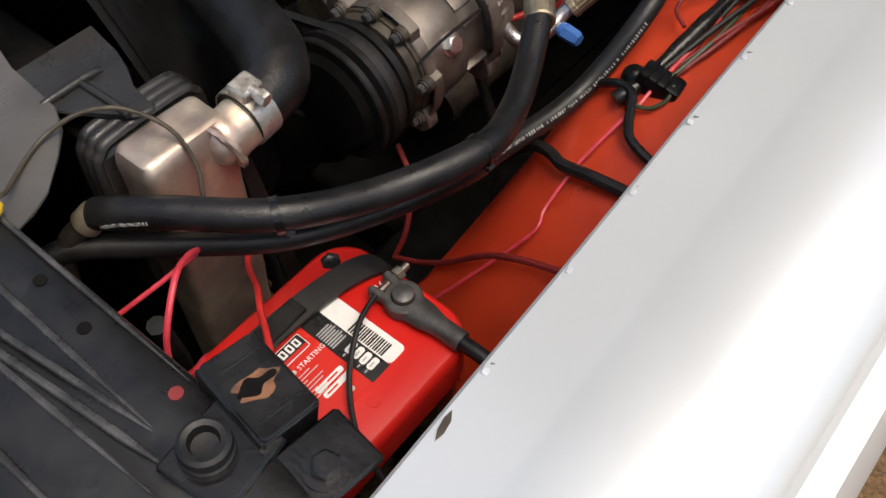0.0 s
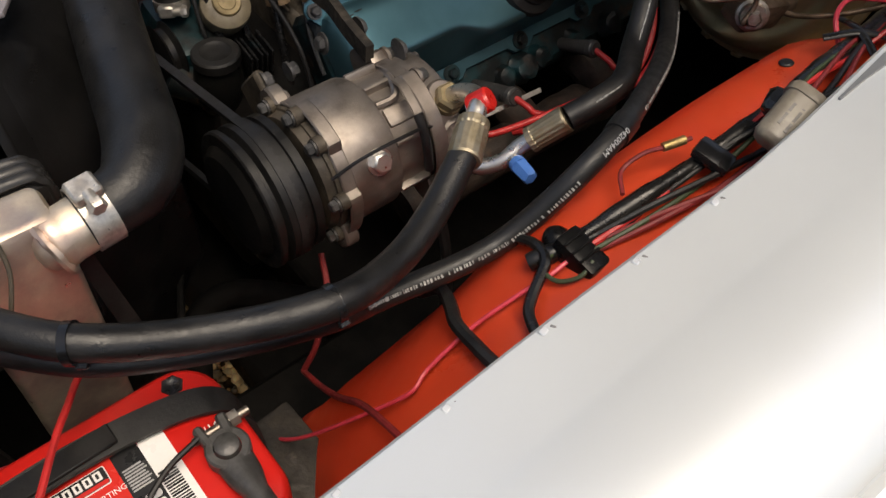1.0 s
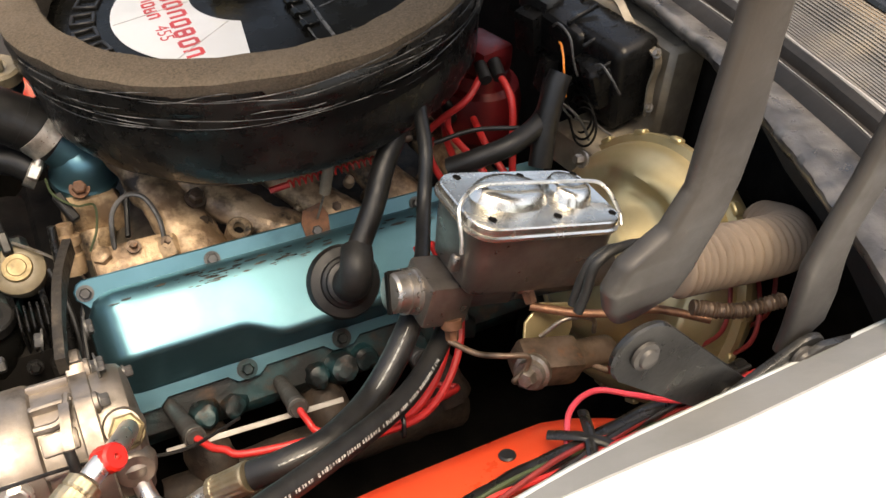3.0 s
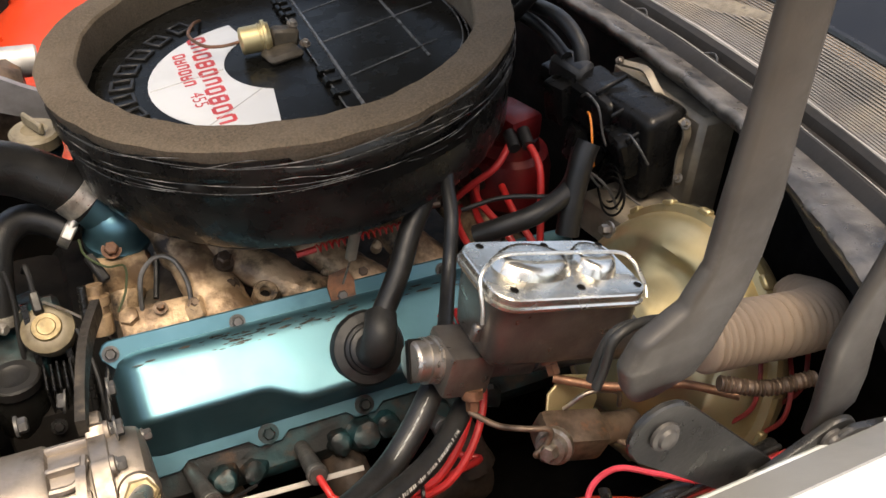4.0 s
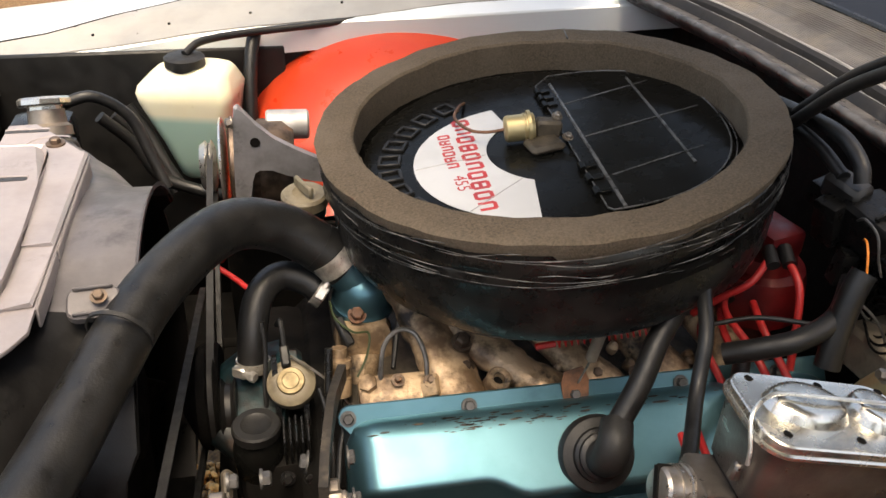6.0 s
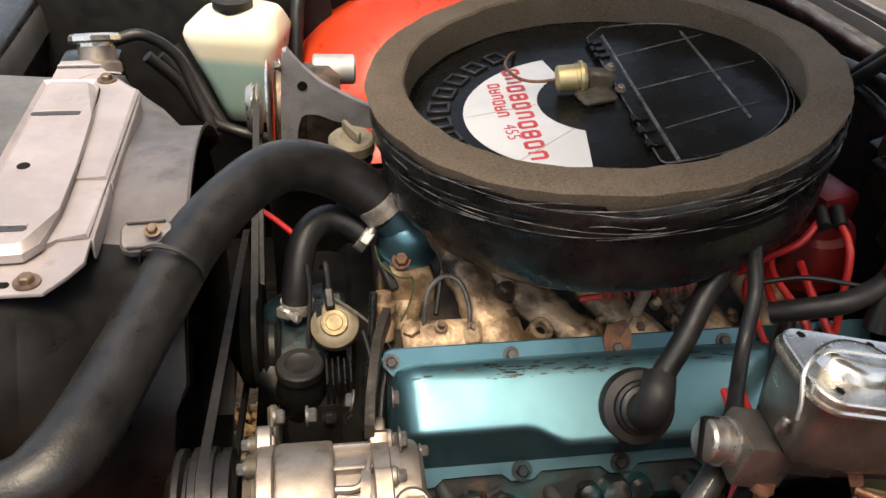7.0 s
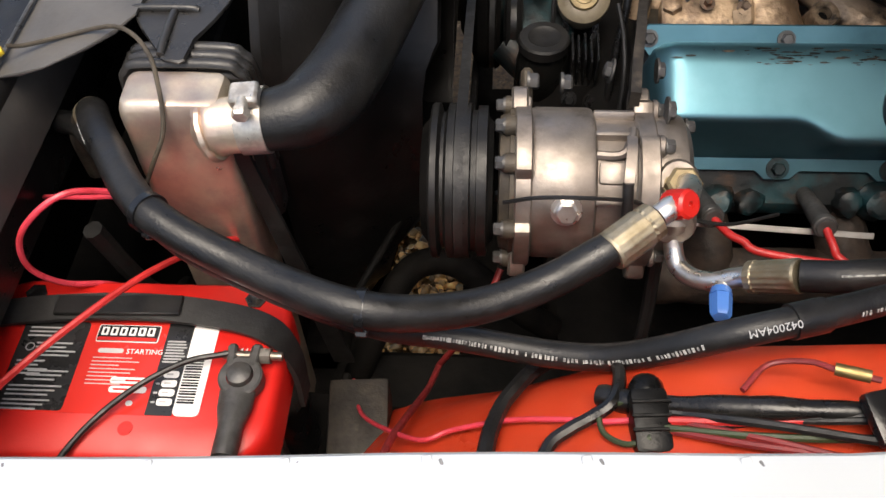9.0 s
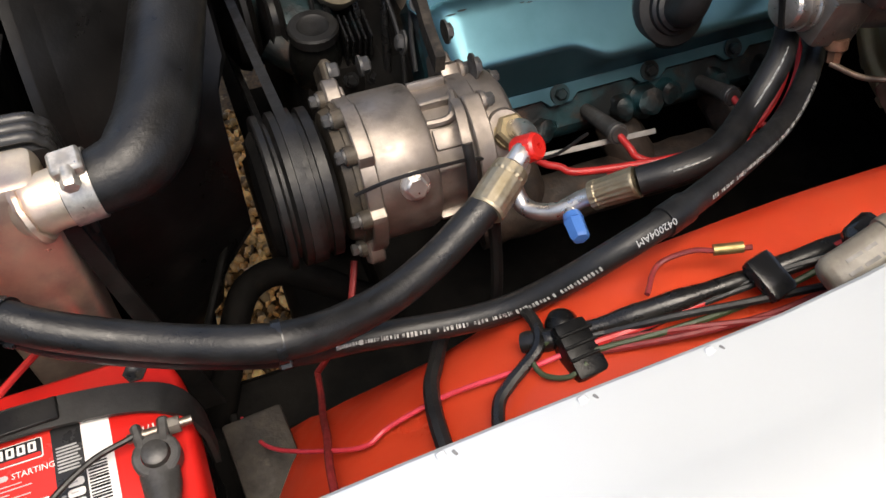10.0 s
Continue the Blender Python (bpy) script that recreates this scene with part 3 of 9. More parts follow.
build_far_inner_fender()
# sheet added where the space below the dome is only dark
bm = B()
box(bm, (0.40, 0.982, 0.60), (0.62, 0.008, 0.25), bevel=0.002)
tagged(part("wheel_house_dark_fill", bm, M_DARK), "near-black sheet added to keep the space below the far wheel house dark", "panel", kind="structure")
# two unseen panels, added so no bright ground shows below the bay's edges
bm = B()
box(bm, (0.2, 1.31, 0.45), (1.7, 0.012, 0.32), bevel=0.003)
tagged(part("dark_backing_panel", bm, M_DARK), "near-black panel added to hide bright ground below the far fender", "panel", kind="structure")
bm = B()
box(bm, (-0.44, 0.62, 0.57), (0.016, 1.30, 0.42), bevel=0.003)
tagged(part("dark_backing_panel", bm, M_DARK), "near-black panel added to hide bright ground below the core support", "panel", kind="structure")
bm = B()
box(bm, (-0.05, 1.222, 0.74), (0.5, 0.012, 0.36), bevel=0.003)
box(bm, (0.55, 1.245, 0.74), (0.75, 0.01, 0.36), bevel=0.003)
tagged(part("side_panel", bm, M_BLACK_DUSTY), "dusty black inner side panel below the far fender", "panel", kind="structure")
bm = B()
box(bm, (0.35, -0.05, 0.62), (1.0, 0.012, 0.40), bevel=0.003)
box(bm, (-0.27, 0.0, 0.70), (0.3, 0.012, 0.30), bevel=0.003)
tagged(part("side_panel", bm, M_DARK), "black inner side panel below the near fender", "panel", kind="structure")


# ---- core support across the front ----
RIBS = [((-0.285, 0.60), (-0.285, 0.104), 0.0026), ((-0.318, 0.32), (-0.286, 0.106), 0.0024), ((-0.325, 0.32), (-0.294, 0.083), 0.0026), ((-0.335, 0.60), (-0.308, 0.079), 0.0024), ((-0.350, 0.60), (-0.343, 0.08), 0.0026), ((-0.2545, 0.60), (-0.2545, 0.114), 0.0018)]


def build_core_support():
    sec = [(-0.250, 0.898), (-0.249, 0.905), (-0.2515, 0.917), (-0.258, 0.920), (-0.276, 0.920), (-0.285, 0.920), (-0.291, 0.918), (-0.298, 0.916), (-0.306, 0.919),
           (-0.312, 0.919), (-0.320, 0.917), (-0.335, 0.917), (-0.345, 0.918), (-0.355, 0.916), (-0.362, 0.910), (-0.372, 0.897), (-0.40, 0.88), (-0.41, 0.70), (-0.405, 0.70), (-0.393, 0.87), (-0.3, 0.902), (-0.258, 0.905), (-0.255, 0.80)]
    bm = B()
    ys = [-0.01, 0.06, 0.12, 0.2, 0.3, 0.45, 0.6, 0.8, 1.0, 1.2, 1.27]
    rings(bm, [[V(x - 0.012 * max(0, 0.12 - y) * 4, y, z - 0.10 * max(0, 0.06 - y)) for x, z in sec] for y in ys])
    core = tagged(part("core_support", bm, M_CORE, sharp=55), "black painted ribbed core support across the front", "core support", kind="structure")
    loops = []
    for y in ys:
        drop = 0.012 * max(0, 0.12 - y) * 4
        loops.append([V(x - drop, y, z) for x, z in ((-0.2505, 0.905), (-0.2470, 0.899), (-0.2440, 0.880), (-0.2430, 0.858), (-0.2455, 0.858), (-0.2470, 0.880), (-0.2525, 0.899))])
    part("rear_flange", rings(B(), loops), M_FLANGE, core, "dusty rear flange, toned paler for the light on it")
    # ribs toned pale, so the sky's reflection on them lies in the colour
    for (xa, ya), (xb, yb), r in RIBS:
        line = smooth_line([(xa, ya, 0.9205), ((xa + xb) / 2 + 0.001, (ya + yb) / 2, 0.9215), (xb, yb, 0.9195)], 10)
        part("pressed_rib", sweep(B(), line, lambda t, r=r: r * min(1, 6 * (1 - t) + 0.15), 8), M_LIT_WORN_BLACK, core, "pressed rib paled like its sky reflection")
    bm = B()
    for x, y in ((-0.266, 0.231), (-0.27, 0.185)):
        cyl(bm, (x, y, 0.9203), (x, y, 0.9208), 0.0042, n=16)
    part("plug", bm, M_DARK, core, "dark plugged hole")
    # flat red disc in place of a hole through which red shows
    bm = B()
    cyl(bm, (-0.2642, 0.1145, 0.920), (-0.2642, 0.1145, 0.9208), 0.0042, n=18)
    part("plug", bm, M_DARKRED_WIRE, core, "red disc standing for a hole that shows red below")
    return core


build_core_support()


def build_latch_bracket():
    top = thing("hood_bracket", (-0.24, 0.085, 0.905), "black sheet metal bracket with a rusty keyhole slot", "bracket")
    turn = (4, 6, -6)
    bm = B()
    m = Matrix.Translation((-0.2355, 0.0815, 0.926)) @ Euler([radians(a) for a in turn]).to_matrix().to_4x4()
    w, h = 0.036, 0.057
    prism(bm, round_rect(w, h, 0.004, 3), 0.004, m @ Matrix.Translation((0, 0, -0.002)), 0.0008)
    for sx, sy, sz in ((w / 2, 0, 1), (-w / 2, 0, 1), (0, -h / 2, 0)):
        b = B()
        box(b, (sx, sy, -0.016), (0.003, h, 0.034) if sz else (w, 0.003, 0.034), bevel=0.001)
        part("side_plate", merge(B(), b, m), M_BLACK_PAINT, top)
    for y in (-0.019, 0.017):
        b = B()
        box(b, (0, y, 0.0025), (w * 0.9, 0.0018, 0.0014), bevel=0.0005)
        part("pressed_line", merge(B(), b, m), M_BLACK_PAINT, top)
    part("plate", bm, M_BLACK_PAINT, top)
    bm = B()
    slot = [(0.0125 * math.cos(a) * (1 + 0.25 * math.cos(5 * a)), 0.0082 * math.sin(a) * (1 + 0.2 * math.sin(3 * a))) for a in (2 * math.pi * k / 28 for k in range(28))]
    prism(bm, slot, 0.0006, m @ Matrix.Translation((0, 0, 0.002)))
    part("rust_patch", bm, M_RUST, top, "orange rust around the keyhole")
    bm = B()
    key = [(0.0095 * math.cos(a) * (1 + 0.35 * math.cos(2 * a)), 0.0045 * math.sin(a) * (1 + 0.5 * math.cos(3 * a))) for a in (2 * math.pi * k / 24 for k in range(24))]
    prism(bm, key, 0.0006, m @ Matrix.Translation((0, 0, 0.0027)))
    part("keyhole", bm, M_DARK, top)
    foot = B()
    box(foot, (-0.272, 0.070, 0.9205), (0.050, 0.046, 0.005), (3, 4, 8), 0.002)
    box(foot, (-0.240, 0.030, 0.911), (0.05, 0.040, 0.005), (3, 4, -6), 0.002)
    part("foot", foot, M_BLACK_PAINT, top)
    bm = B()
    hexbolt(bm, (-0.243, 0.026, 0.914), (0.05, -0.05, 1), 0.0085, 0.008, 1.5)
    part("bolt", bm, M_BLACK_PAINT, top)
    bumper = B()
    lathe(bumper, [(0, 0.0148), (0.005, 0.0148), (0.006, 0.0135), (0.009, 0.0135), (0.010, 0.0146), (0.014, 0.0138), (0.0155, 0.0115), (0.0148, 0.0085), (0.009, 0.0072), (0.0085, 0.003)], (-0.2765, 0.0755, 0.922), (0.04, -0.04, 1), 32)
    whole("rubber_bumper", bumper, M_RUBBER, "round black rubber hood bumper screwed to the core support", "bumper")


build_latch_bracket()


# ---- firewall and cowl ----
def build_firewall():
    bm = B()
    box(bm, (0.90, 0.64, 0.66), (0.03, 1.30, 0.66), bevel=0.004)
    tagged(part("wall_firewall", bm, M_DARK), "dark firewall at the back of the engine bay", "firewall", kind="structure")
    # cowl: wrinkled sheet lip, two troughs with a ridge between, then the vented panel up to the windscreen
    def bow(y):
        return -0.10 * ((y - 0.64) / 0.64) ** 2

    sec = [(0.868, 0.990), (0.870, 0.996), (0.8745, 0.9965), (0.879, 1.005), (0.8825, 1.0085), (0.8860, 1.0095), (0.8885, 1.0070), (0.892, 0.9985), (0.906, 0.9985),
           (0.909, 1.008), (0.914, 1.0125), (0.920, 1.012), (0.926, 1.010), (0.926, 0.985), (0.90, 0.975)]
    ys = [-0.02 + 1.30 * k / 90 for k in range(91)]
    cowl = tagged(part("cowl", rings(B(), [[V(x + bow(y), y, z + 0.0006 * noise.noise(V(x * 30, y * 25, 1))) for x, z in sec] for y in ys]), M_GREY_PAINT, sharp=26), "brown-grey grimy cowl ledge with a wrinkled front lip", "cowl", kind="structure")
    loops = []
    for y in (-0.02 + 1.30 * k / 260 for k in range(261)):
        droop = -0.010 - 0.035 * max(0.0, 0.35 - y) / 0.25
        w = 0.0022 * noise.noise(V(0, y * 22, 2)) + 0.0014 * noise.noise(V(5, y * 60, 2))
        loops.append([V(x + bow(y) + k * (droop + w), y, z + h * (0.0034 * noise.noise(V(3, y * 30, 7)) + 0.0016 * noise.noise(V(9, y * 85, 7)))) for x, z, k, h in ((0.868, 0.975, 0.6, 0), (0.858, 0.986, 1, 0.2), (0.851, 0.9945, 1, 0.5), (0.8515, 0.9995, 1, 0.7), (0.855, 1.0020, 0.9, 1), (0.8590, 1.0005, 0.7, 1), (0.8640, 0.9985, 0.4, 0.9), (0.8700, 0.9972, 0.1, 0.3), (0.8735, 0.9970, 0, 0))])
    part("lip", rings(B(), loops, closed=False, caps=False), M_COWL_LIP, cowl, "wrinkled grey metal lip", sharp=60)
    # pale lines: rubbed paint together with the edges' highlight, put into the colour
    for x, z, r in ((0.8850, 1.0094, 0.0007), (0.9175, 1.0122, 0.0026)):
        line = [V(x + bow(y), y, z + 0.0006 * math.sin(40 * y)) for y in (0.0 + 1.26 * k / 60 for k in range(61))]
        part("worn_lit_edge", sweep(B(), line, lambda t, r=r: r * (0.8 + 0.2 * math.sin(23 * t)), 6), M_COWL_EDGE, cowl, "rubbed edge of the ledge, paled like its highlight")
    # arched tabs beside the ridge
    for y in (0.330, 0.4579, 0.5947, 0.735):
        line = [V(0.8885 + bow(y) + 0.006 * math.sin(math.pi * t), y + 0.026 * (0.5 - t), 1.0065 + 0.004 * math.sin(math.pi * t)) for t in (k / 10 for k in range(11))]
        part("tab", sweep(B(), line, 0.0011, 6), M_COWL_LIP, cowl, "arched sheet metal tab")
        part("slot", prism(B(), [(0.003 * math.cos(a), 0.009 * math.sin(a)) for a in (2 * math.pi * k / 14 for k in range(14))], 0.0006, Matrix.Translation((0.8945 + bow(y), y, 0.9990))), M_DARK, cowl)
    # vented panel of fine holes, its dust, then the glass
    rise = lambda x: float(np.interp(x, (0.922, 0.96, 1.03), (1.010, 1.017, 1.046)))
    bm = B()
    for i in range(300):
        y = 0.08 + 1.10 * i / 299
        band(bm, [V(0.922 + bow(y), y, 1.009), V(0.96 + bow(y), y + 0.004, 1.016), V(1.008 + bow(y), y + 0.010, 1.0365)], 0.0019, 0.0008, (0, 1, 0), 1)
    for j in range(24):
        x = 0.925 + 0.0036 * j
        band(bm, [V(x + bow(y), y, rise(x) + 0.0006) for y in (0.08 + 1.10 * k / 12 for k in range(13))], 0.0019, 0.0009, (1, 0, 0.4), 1)
    part("grille", bm, M_GRILLE, cowl, "finely perforated air intake panel")
    # humped stretch where dust has filled the holes
    loops = []
    for i in range(25):
        u = i / 24
        y = 0.47 + 0.19 * u
        wx = 0.013 * math.sin(math.pi * u) ** 0.6 * (1 + 0.3 * noise.noise(V(4, y * 40, 3))) + 0.0005
        x = 0.990 - 0.045 * u + 0.003 * noise.noise(V(8, y * 30, 1))
        loops.append([V(x + q * wx + bow(y), y, rise(x + q * wx) + 0.0004 + 0.0022 * (1 - q * q)) for q in (-1, -0.7, -0.3, 0, 0.3, 0.7, 1)])
    part("dust_crust", rings(B(), loops, caps=False, closed=False), M_DUST, cowl, "pale tan crust of dust filling the holes")
    part("opening", prism(B(), [(0.010 * math.cos(a), 0.016 * math.sin(a)) for a in (2 * math.pi * k / 20 for k in range(20))], 0.0007, Matrix.Translation((0.936 + bow(0.41), 0.41, 1.0145)) @ Matrix.Rotation(radians(-10), 4, "Y")), M_DARK, cowl, "dark oval opening")
    part("plenum", rings(B(), [[V(x + bow(y), y, z) for x, z in ((0.915, 0.990), (0.96, 0.998), (1.01, 1.018), (1.01, 1.00), (0.915, 0.97))] for y in (0.05 + 1.18 * k / 16 for k in range(17))]), M_DARK, cowl)
    glass = tagged(part("windscreen", rings(B(), [[V(x + bow(y), y, z) for x, z in ((1.012, 1.040), (1.70, 1.46), (1.71, 1.45), (1.022, 1.030))] for y in (-0.02 + 1.3 * k / 12 for k in range(13))]), M_SCREEN), "dark windscreen glass behind the cowl", "windscreen", kind="structure")
    part("rubber_edge", sweep(B(), [V(1.010 + bow(y) + 0.003 * noise.noise(V(1, y * 12, 0)), y, 1.0385) for y in (-0.02 + 1.3 * k / 60 for k in range(61))], 0.0055, 8), M_BLACK_PAINT, glass, "black rubber edge strip")
    for y in (0.545, 0.700):
        part("nozzle", lathe(B(), [(0, 0.006), (0.004, 0.006), (0.006, 0.004), (0.014, 0.0036), (0.016, 0.002)], (0.990 + bow(y), y, rise(0.990) + 0.001), (-0.3, 0, 1), 14), M_LIGHT_PLASTIC, cowl, "small pale washer nozzle")


build_firewall()


# ---- chassis below the engine, with near-black fill standing in for its shade ----
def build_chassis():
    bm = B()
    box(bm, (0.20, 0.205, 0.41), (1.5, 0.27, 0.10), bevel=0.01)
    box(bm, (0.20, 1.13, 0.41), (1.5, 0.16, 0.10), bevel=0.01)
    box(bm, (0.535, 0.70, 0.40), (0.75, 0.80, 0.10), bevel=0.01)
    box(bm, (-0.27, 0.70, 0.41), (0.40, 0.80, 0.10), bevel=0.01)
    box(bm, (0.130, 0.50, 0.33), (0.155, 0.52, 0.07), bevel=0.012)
    tagged(part("frame_rails_dark_fill", bm, M_DARK), "black chassis rails widened into boxes that keep the underside dark", "chassis", kind="structure")
    # unseen sheet and rod, added only to keep this gap dark
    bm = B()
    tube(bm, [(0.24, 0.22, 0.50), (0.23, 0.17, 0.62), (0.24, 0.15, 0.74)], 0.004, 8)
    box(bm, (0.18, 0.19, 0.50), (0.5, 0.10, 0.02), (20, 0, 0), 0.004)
    tagged(part("dark_gap_fill", bm, M_DARK), "near-black sheet added to keep the gap by the inner fender dark", "panel", kind="structure")


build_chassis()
# plates added round the gravel gap, so the rest of the floor stays dark
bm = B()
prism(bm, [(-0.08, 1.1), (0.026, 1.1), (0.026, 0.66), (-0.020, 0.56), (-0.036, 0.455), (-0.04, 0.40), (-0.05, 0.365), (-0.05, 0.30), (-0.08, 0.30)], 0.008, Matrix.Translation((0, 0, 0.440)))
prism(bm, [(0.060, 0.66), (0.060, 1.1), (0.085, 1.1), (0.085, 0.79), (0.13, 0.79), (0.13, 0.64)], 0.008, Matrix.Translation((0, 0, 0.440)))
tagged(part("dark_floor_fill", bm, M_DARK), "near-black plates added to keep the floor beside the fan gap dark", "tray", kind="structure")
bm = B()
prism(bm, [(-0.02, 0.992), (0.255, 0.985), (0.20, 0.955), (0.13, 0.93), (0.05, 0.87), (-0.02, 0.86)], 0.006, Matrix(((0, 0, 1, 0.800), (1, 0, 0, 0), (0, 1, 0, 0), (0, 0, 0, 1))), 0.002)
tagged(part("cowl_side", bm, M_GREY_PAINT), "grey primed cowl side panel behind the hinge", "panel", kind="structure")


# ---- raised hood that closes the place above the bay ----
def build_hood():
    c, sn = math.cos(radians(HOOD_RAISE)), math.sin(radians(HOOD_RAISE))
    def at(l, y, h):
        bow = 0.035 * (1 - ((y - 0.64) / 0.66) ** 2)
        return V(0.74 - c * l + sn * (h + bow), y, 1.20 + sn * l + c * (h + bow))
    ys = [-0.02 + 1.32 * k / 24 for k in range(25)]
    outer = rings(B(), [[at(l, y, 0.012) for y in ys] + [at(l, y, 0.0) for y in ys[::-1]] for l in (0.0, 0.02, 0.6, 1.18, 1.24)])
    hood = tagged(part("hood", outer, M_HOOD, sharp=40), "raised hood with a dark dusty underside over the bay", "hood", kind="structure")
    for y in (0.02, 0.64, 1.26):
        part("brace", sweep(B(), [at(0.03, y, -0.006), at(0.6, y, -0.006), at(1.2, y, -0.006)], 0.018, 8, squash=0.6), M_HOOD, hood)


HOOD_RAISE = 66
build_hood()

# ---- radiator group ----
CL = 0.645  # centre line of the engine


def build_radiator():
    rad = thing("radiator", (-0.145, CL, 0.45), "cross-flow radiator with a bare metal side tank and a rubber saddle", "radiator")
    bm = B()
    box(bm, (-0.145, CL, 0.67), (0.05, 0.62, 0.44), bevel=0.003)
    part("core", bm, M_DARK, rad)
    # near side tank: a folded sheet box, wider at the neck
    bm = B()
    loops = []
    for z, w, d, r in ((0.46, 0.064, 0.044, 0.008), (0.70, 0.070, 0.046, 0.008), (0.80, 0.073, 0.046, 0.008), (0.868, 0.074, 0.044, 0.008), (0.893, 0.074, 0.042, 0.008), (0.900, 0.073, 0.040, 0.008), (0.9055, 0.069, 0.035, 0.007), (0.907, 0.063, 0.029, 0.006), (0.9072, 0.02, 0.01, 0.003)):
        loops.append([V(-0.133 + x, 0.279 + y, z) for x, y in round_rect(w, d, r, 4)])
    rings(bm, loops)
    bmesh.ops.subdivide_edges(bm, edges=[e for e in bm.edges if e.calc_length() > 0.012], cuts=2, use_grid_fill=True)
    part("tank", lumpy(bm, 0.0012, 0.025), M_TANK, rad, "bare metal side tank, its pink reflection put into the colour", sharp=40)
    bm = B()
    lathe(bm, [(-0.014, 0.004), (-0.012, 0.012), (-0.007, 0.0175), (0.000, 0.0205), (0.006, 0.0210), (0.012, 0.0200), (0.030, 0.0196), (0.045, 0.0196)], (-0.106, 0.264, 0.884), (1, 0.02, 0.10), 28)
    bmesh.ops.subdivide_edges(bm, edges=[e for e in bm.edges if e.calc_length() > 0.006], cuts=1, use_grid_fill=True)
    lumpy(bm, 0.0018, 0.012)
    part("neck", bm, M_TANK, rad)
    bm = B()
    tube(bm, [(-0.106 - 0.006 * math.sin(a), 0.262 + 0.0205 * math.cos(a), 0.883 + 0.0205 * math.sin(a)) for a in (2 * math.pi * k / 10 for k in range(11))], 0.003, 6, 4)
    part("weld", lumpy(bm, 0.002, 0.006), M_TANK, rad, "rough weld bead round the neck")
    bm = B()
    box(bm, (-0.137, 1.02, 0.68), (0.08, 0.06, 0.44), bevel=0.012, segs=2)
    part("tank", bm, M_BLACK_PAINT, rad)
    # rubber saddle over the tank's inner edge
    bm = B()
    box(bm, (-0.133, 0.312, 0.82), (0.094, 0.024, 0.16), bevel=0.004)
    saddle = part("saddle", bm, M_SADDLE, rad, "black ribbed rubber saddle")
    for y in (0.304, 0.313, 0.322):
        line = [V(-0.133 + x * 0.96, y, 0.862 + z) for x, z in ((-0.049, -0.06), (-0.048, 0.022), (-0.042, 0.038), (-0.03, 0.044), (0.03, 0.044), (0.042, 0.038), (0.048, 0.022), (0.049, -0.06))]
        part("rib", sweep(B(), smooth_line(line, 5), 0.0046, 10, squash=0.9), M_SADDLE, saddle)
    bm = B()
    lathe(bm, [(0, 0.022), (0.005, 0.022), (0.0055, 0.031), (0.008, 0.033), (0.014, 0.0325), (0.017, 0.0295), (0.0175, 0.020), (0.0155, 0.018), (0.0155, 0.005)], (-0.114, 0.962, 0.934), (-0.04, 0.42, 1), 8)
    part("cap", bm, M_CHROME, rad, "bright pressed metal filler cap", sharp=25)
    bm = B()
    lathe(bm, [(0, 0.030), (0.012, 0.029), (0.016, 0.024), (0.034, 0.023)], (-0.112, 0.950, 0.903), (-0.04, 0.42, 1), 24)
    part("filler_neck", bm, M_ALU, rad)
    far_saddle = part("saddle", box(B(), (-0.125, 0.935, 0.83), (0.094, 0.05, 0.14), bevel=0.012, segs=2), M_SADDLE, rad, "black ribbed rubber saddle")
    for y in (0.914, 0.926, 0.938):
        part("rib", sweep(B(), smooth_line([(-0.172, y, 0.82), (-0.171, y, 0.885), (-0.160, y, 0.902), (-0.125, y, 0.906), (-0.090, y, 0.902), (-0.079, y, 0.885), (-0.078, y, 0.82)], 5), 0.0052, 10), M_SADDLE, far_saddle)


build_radiator()




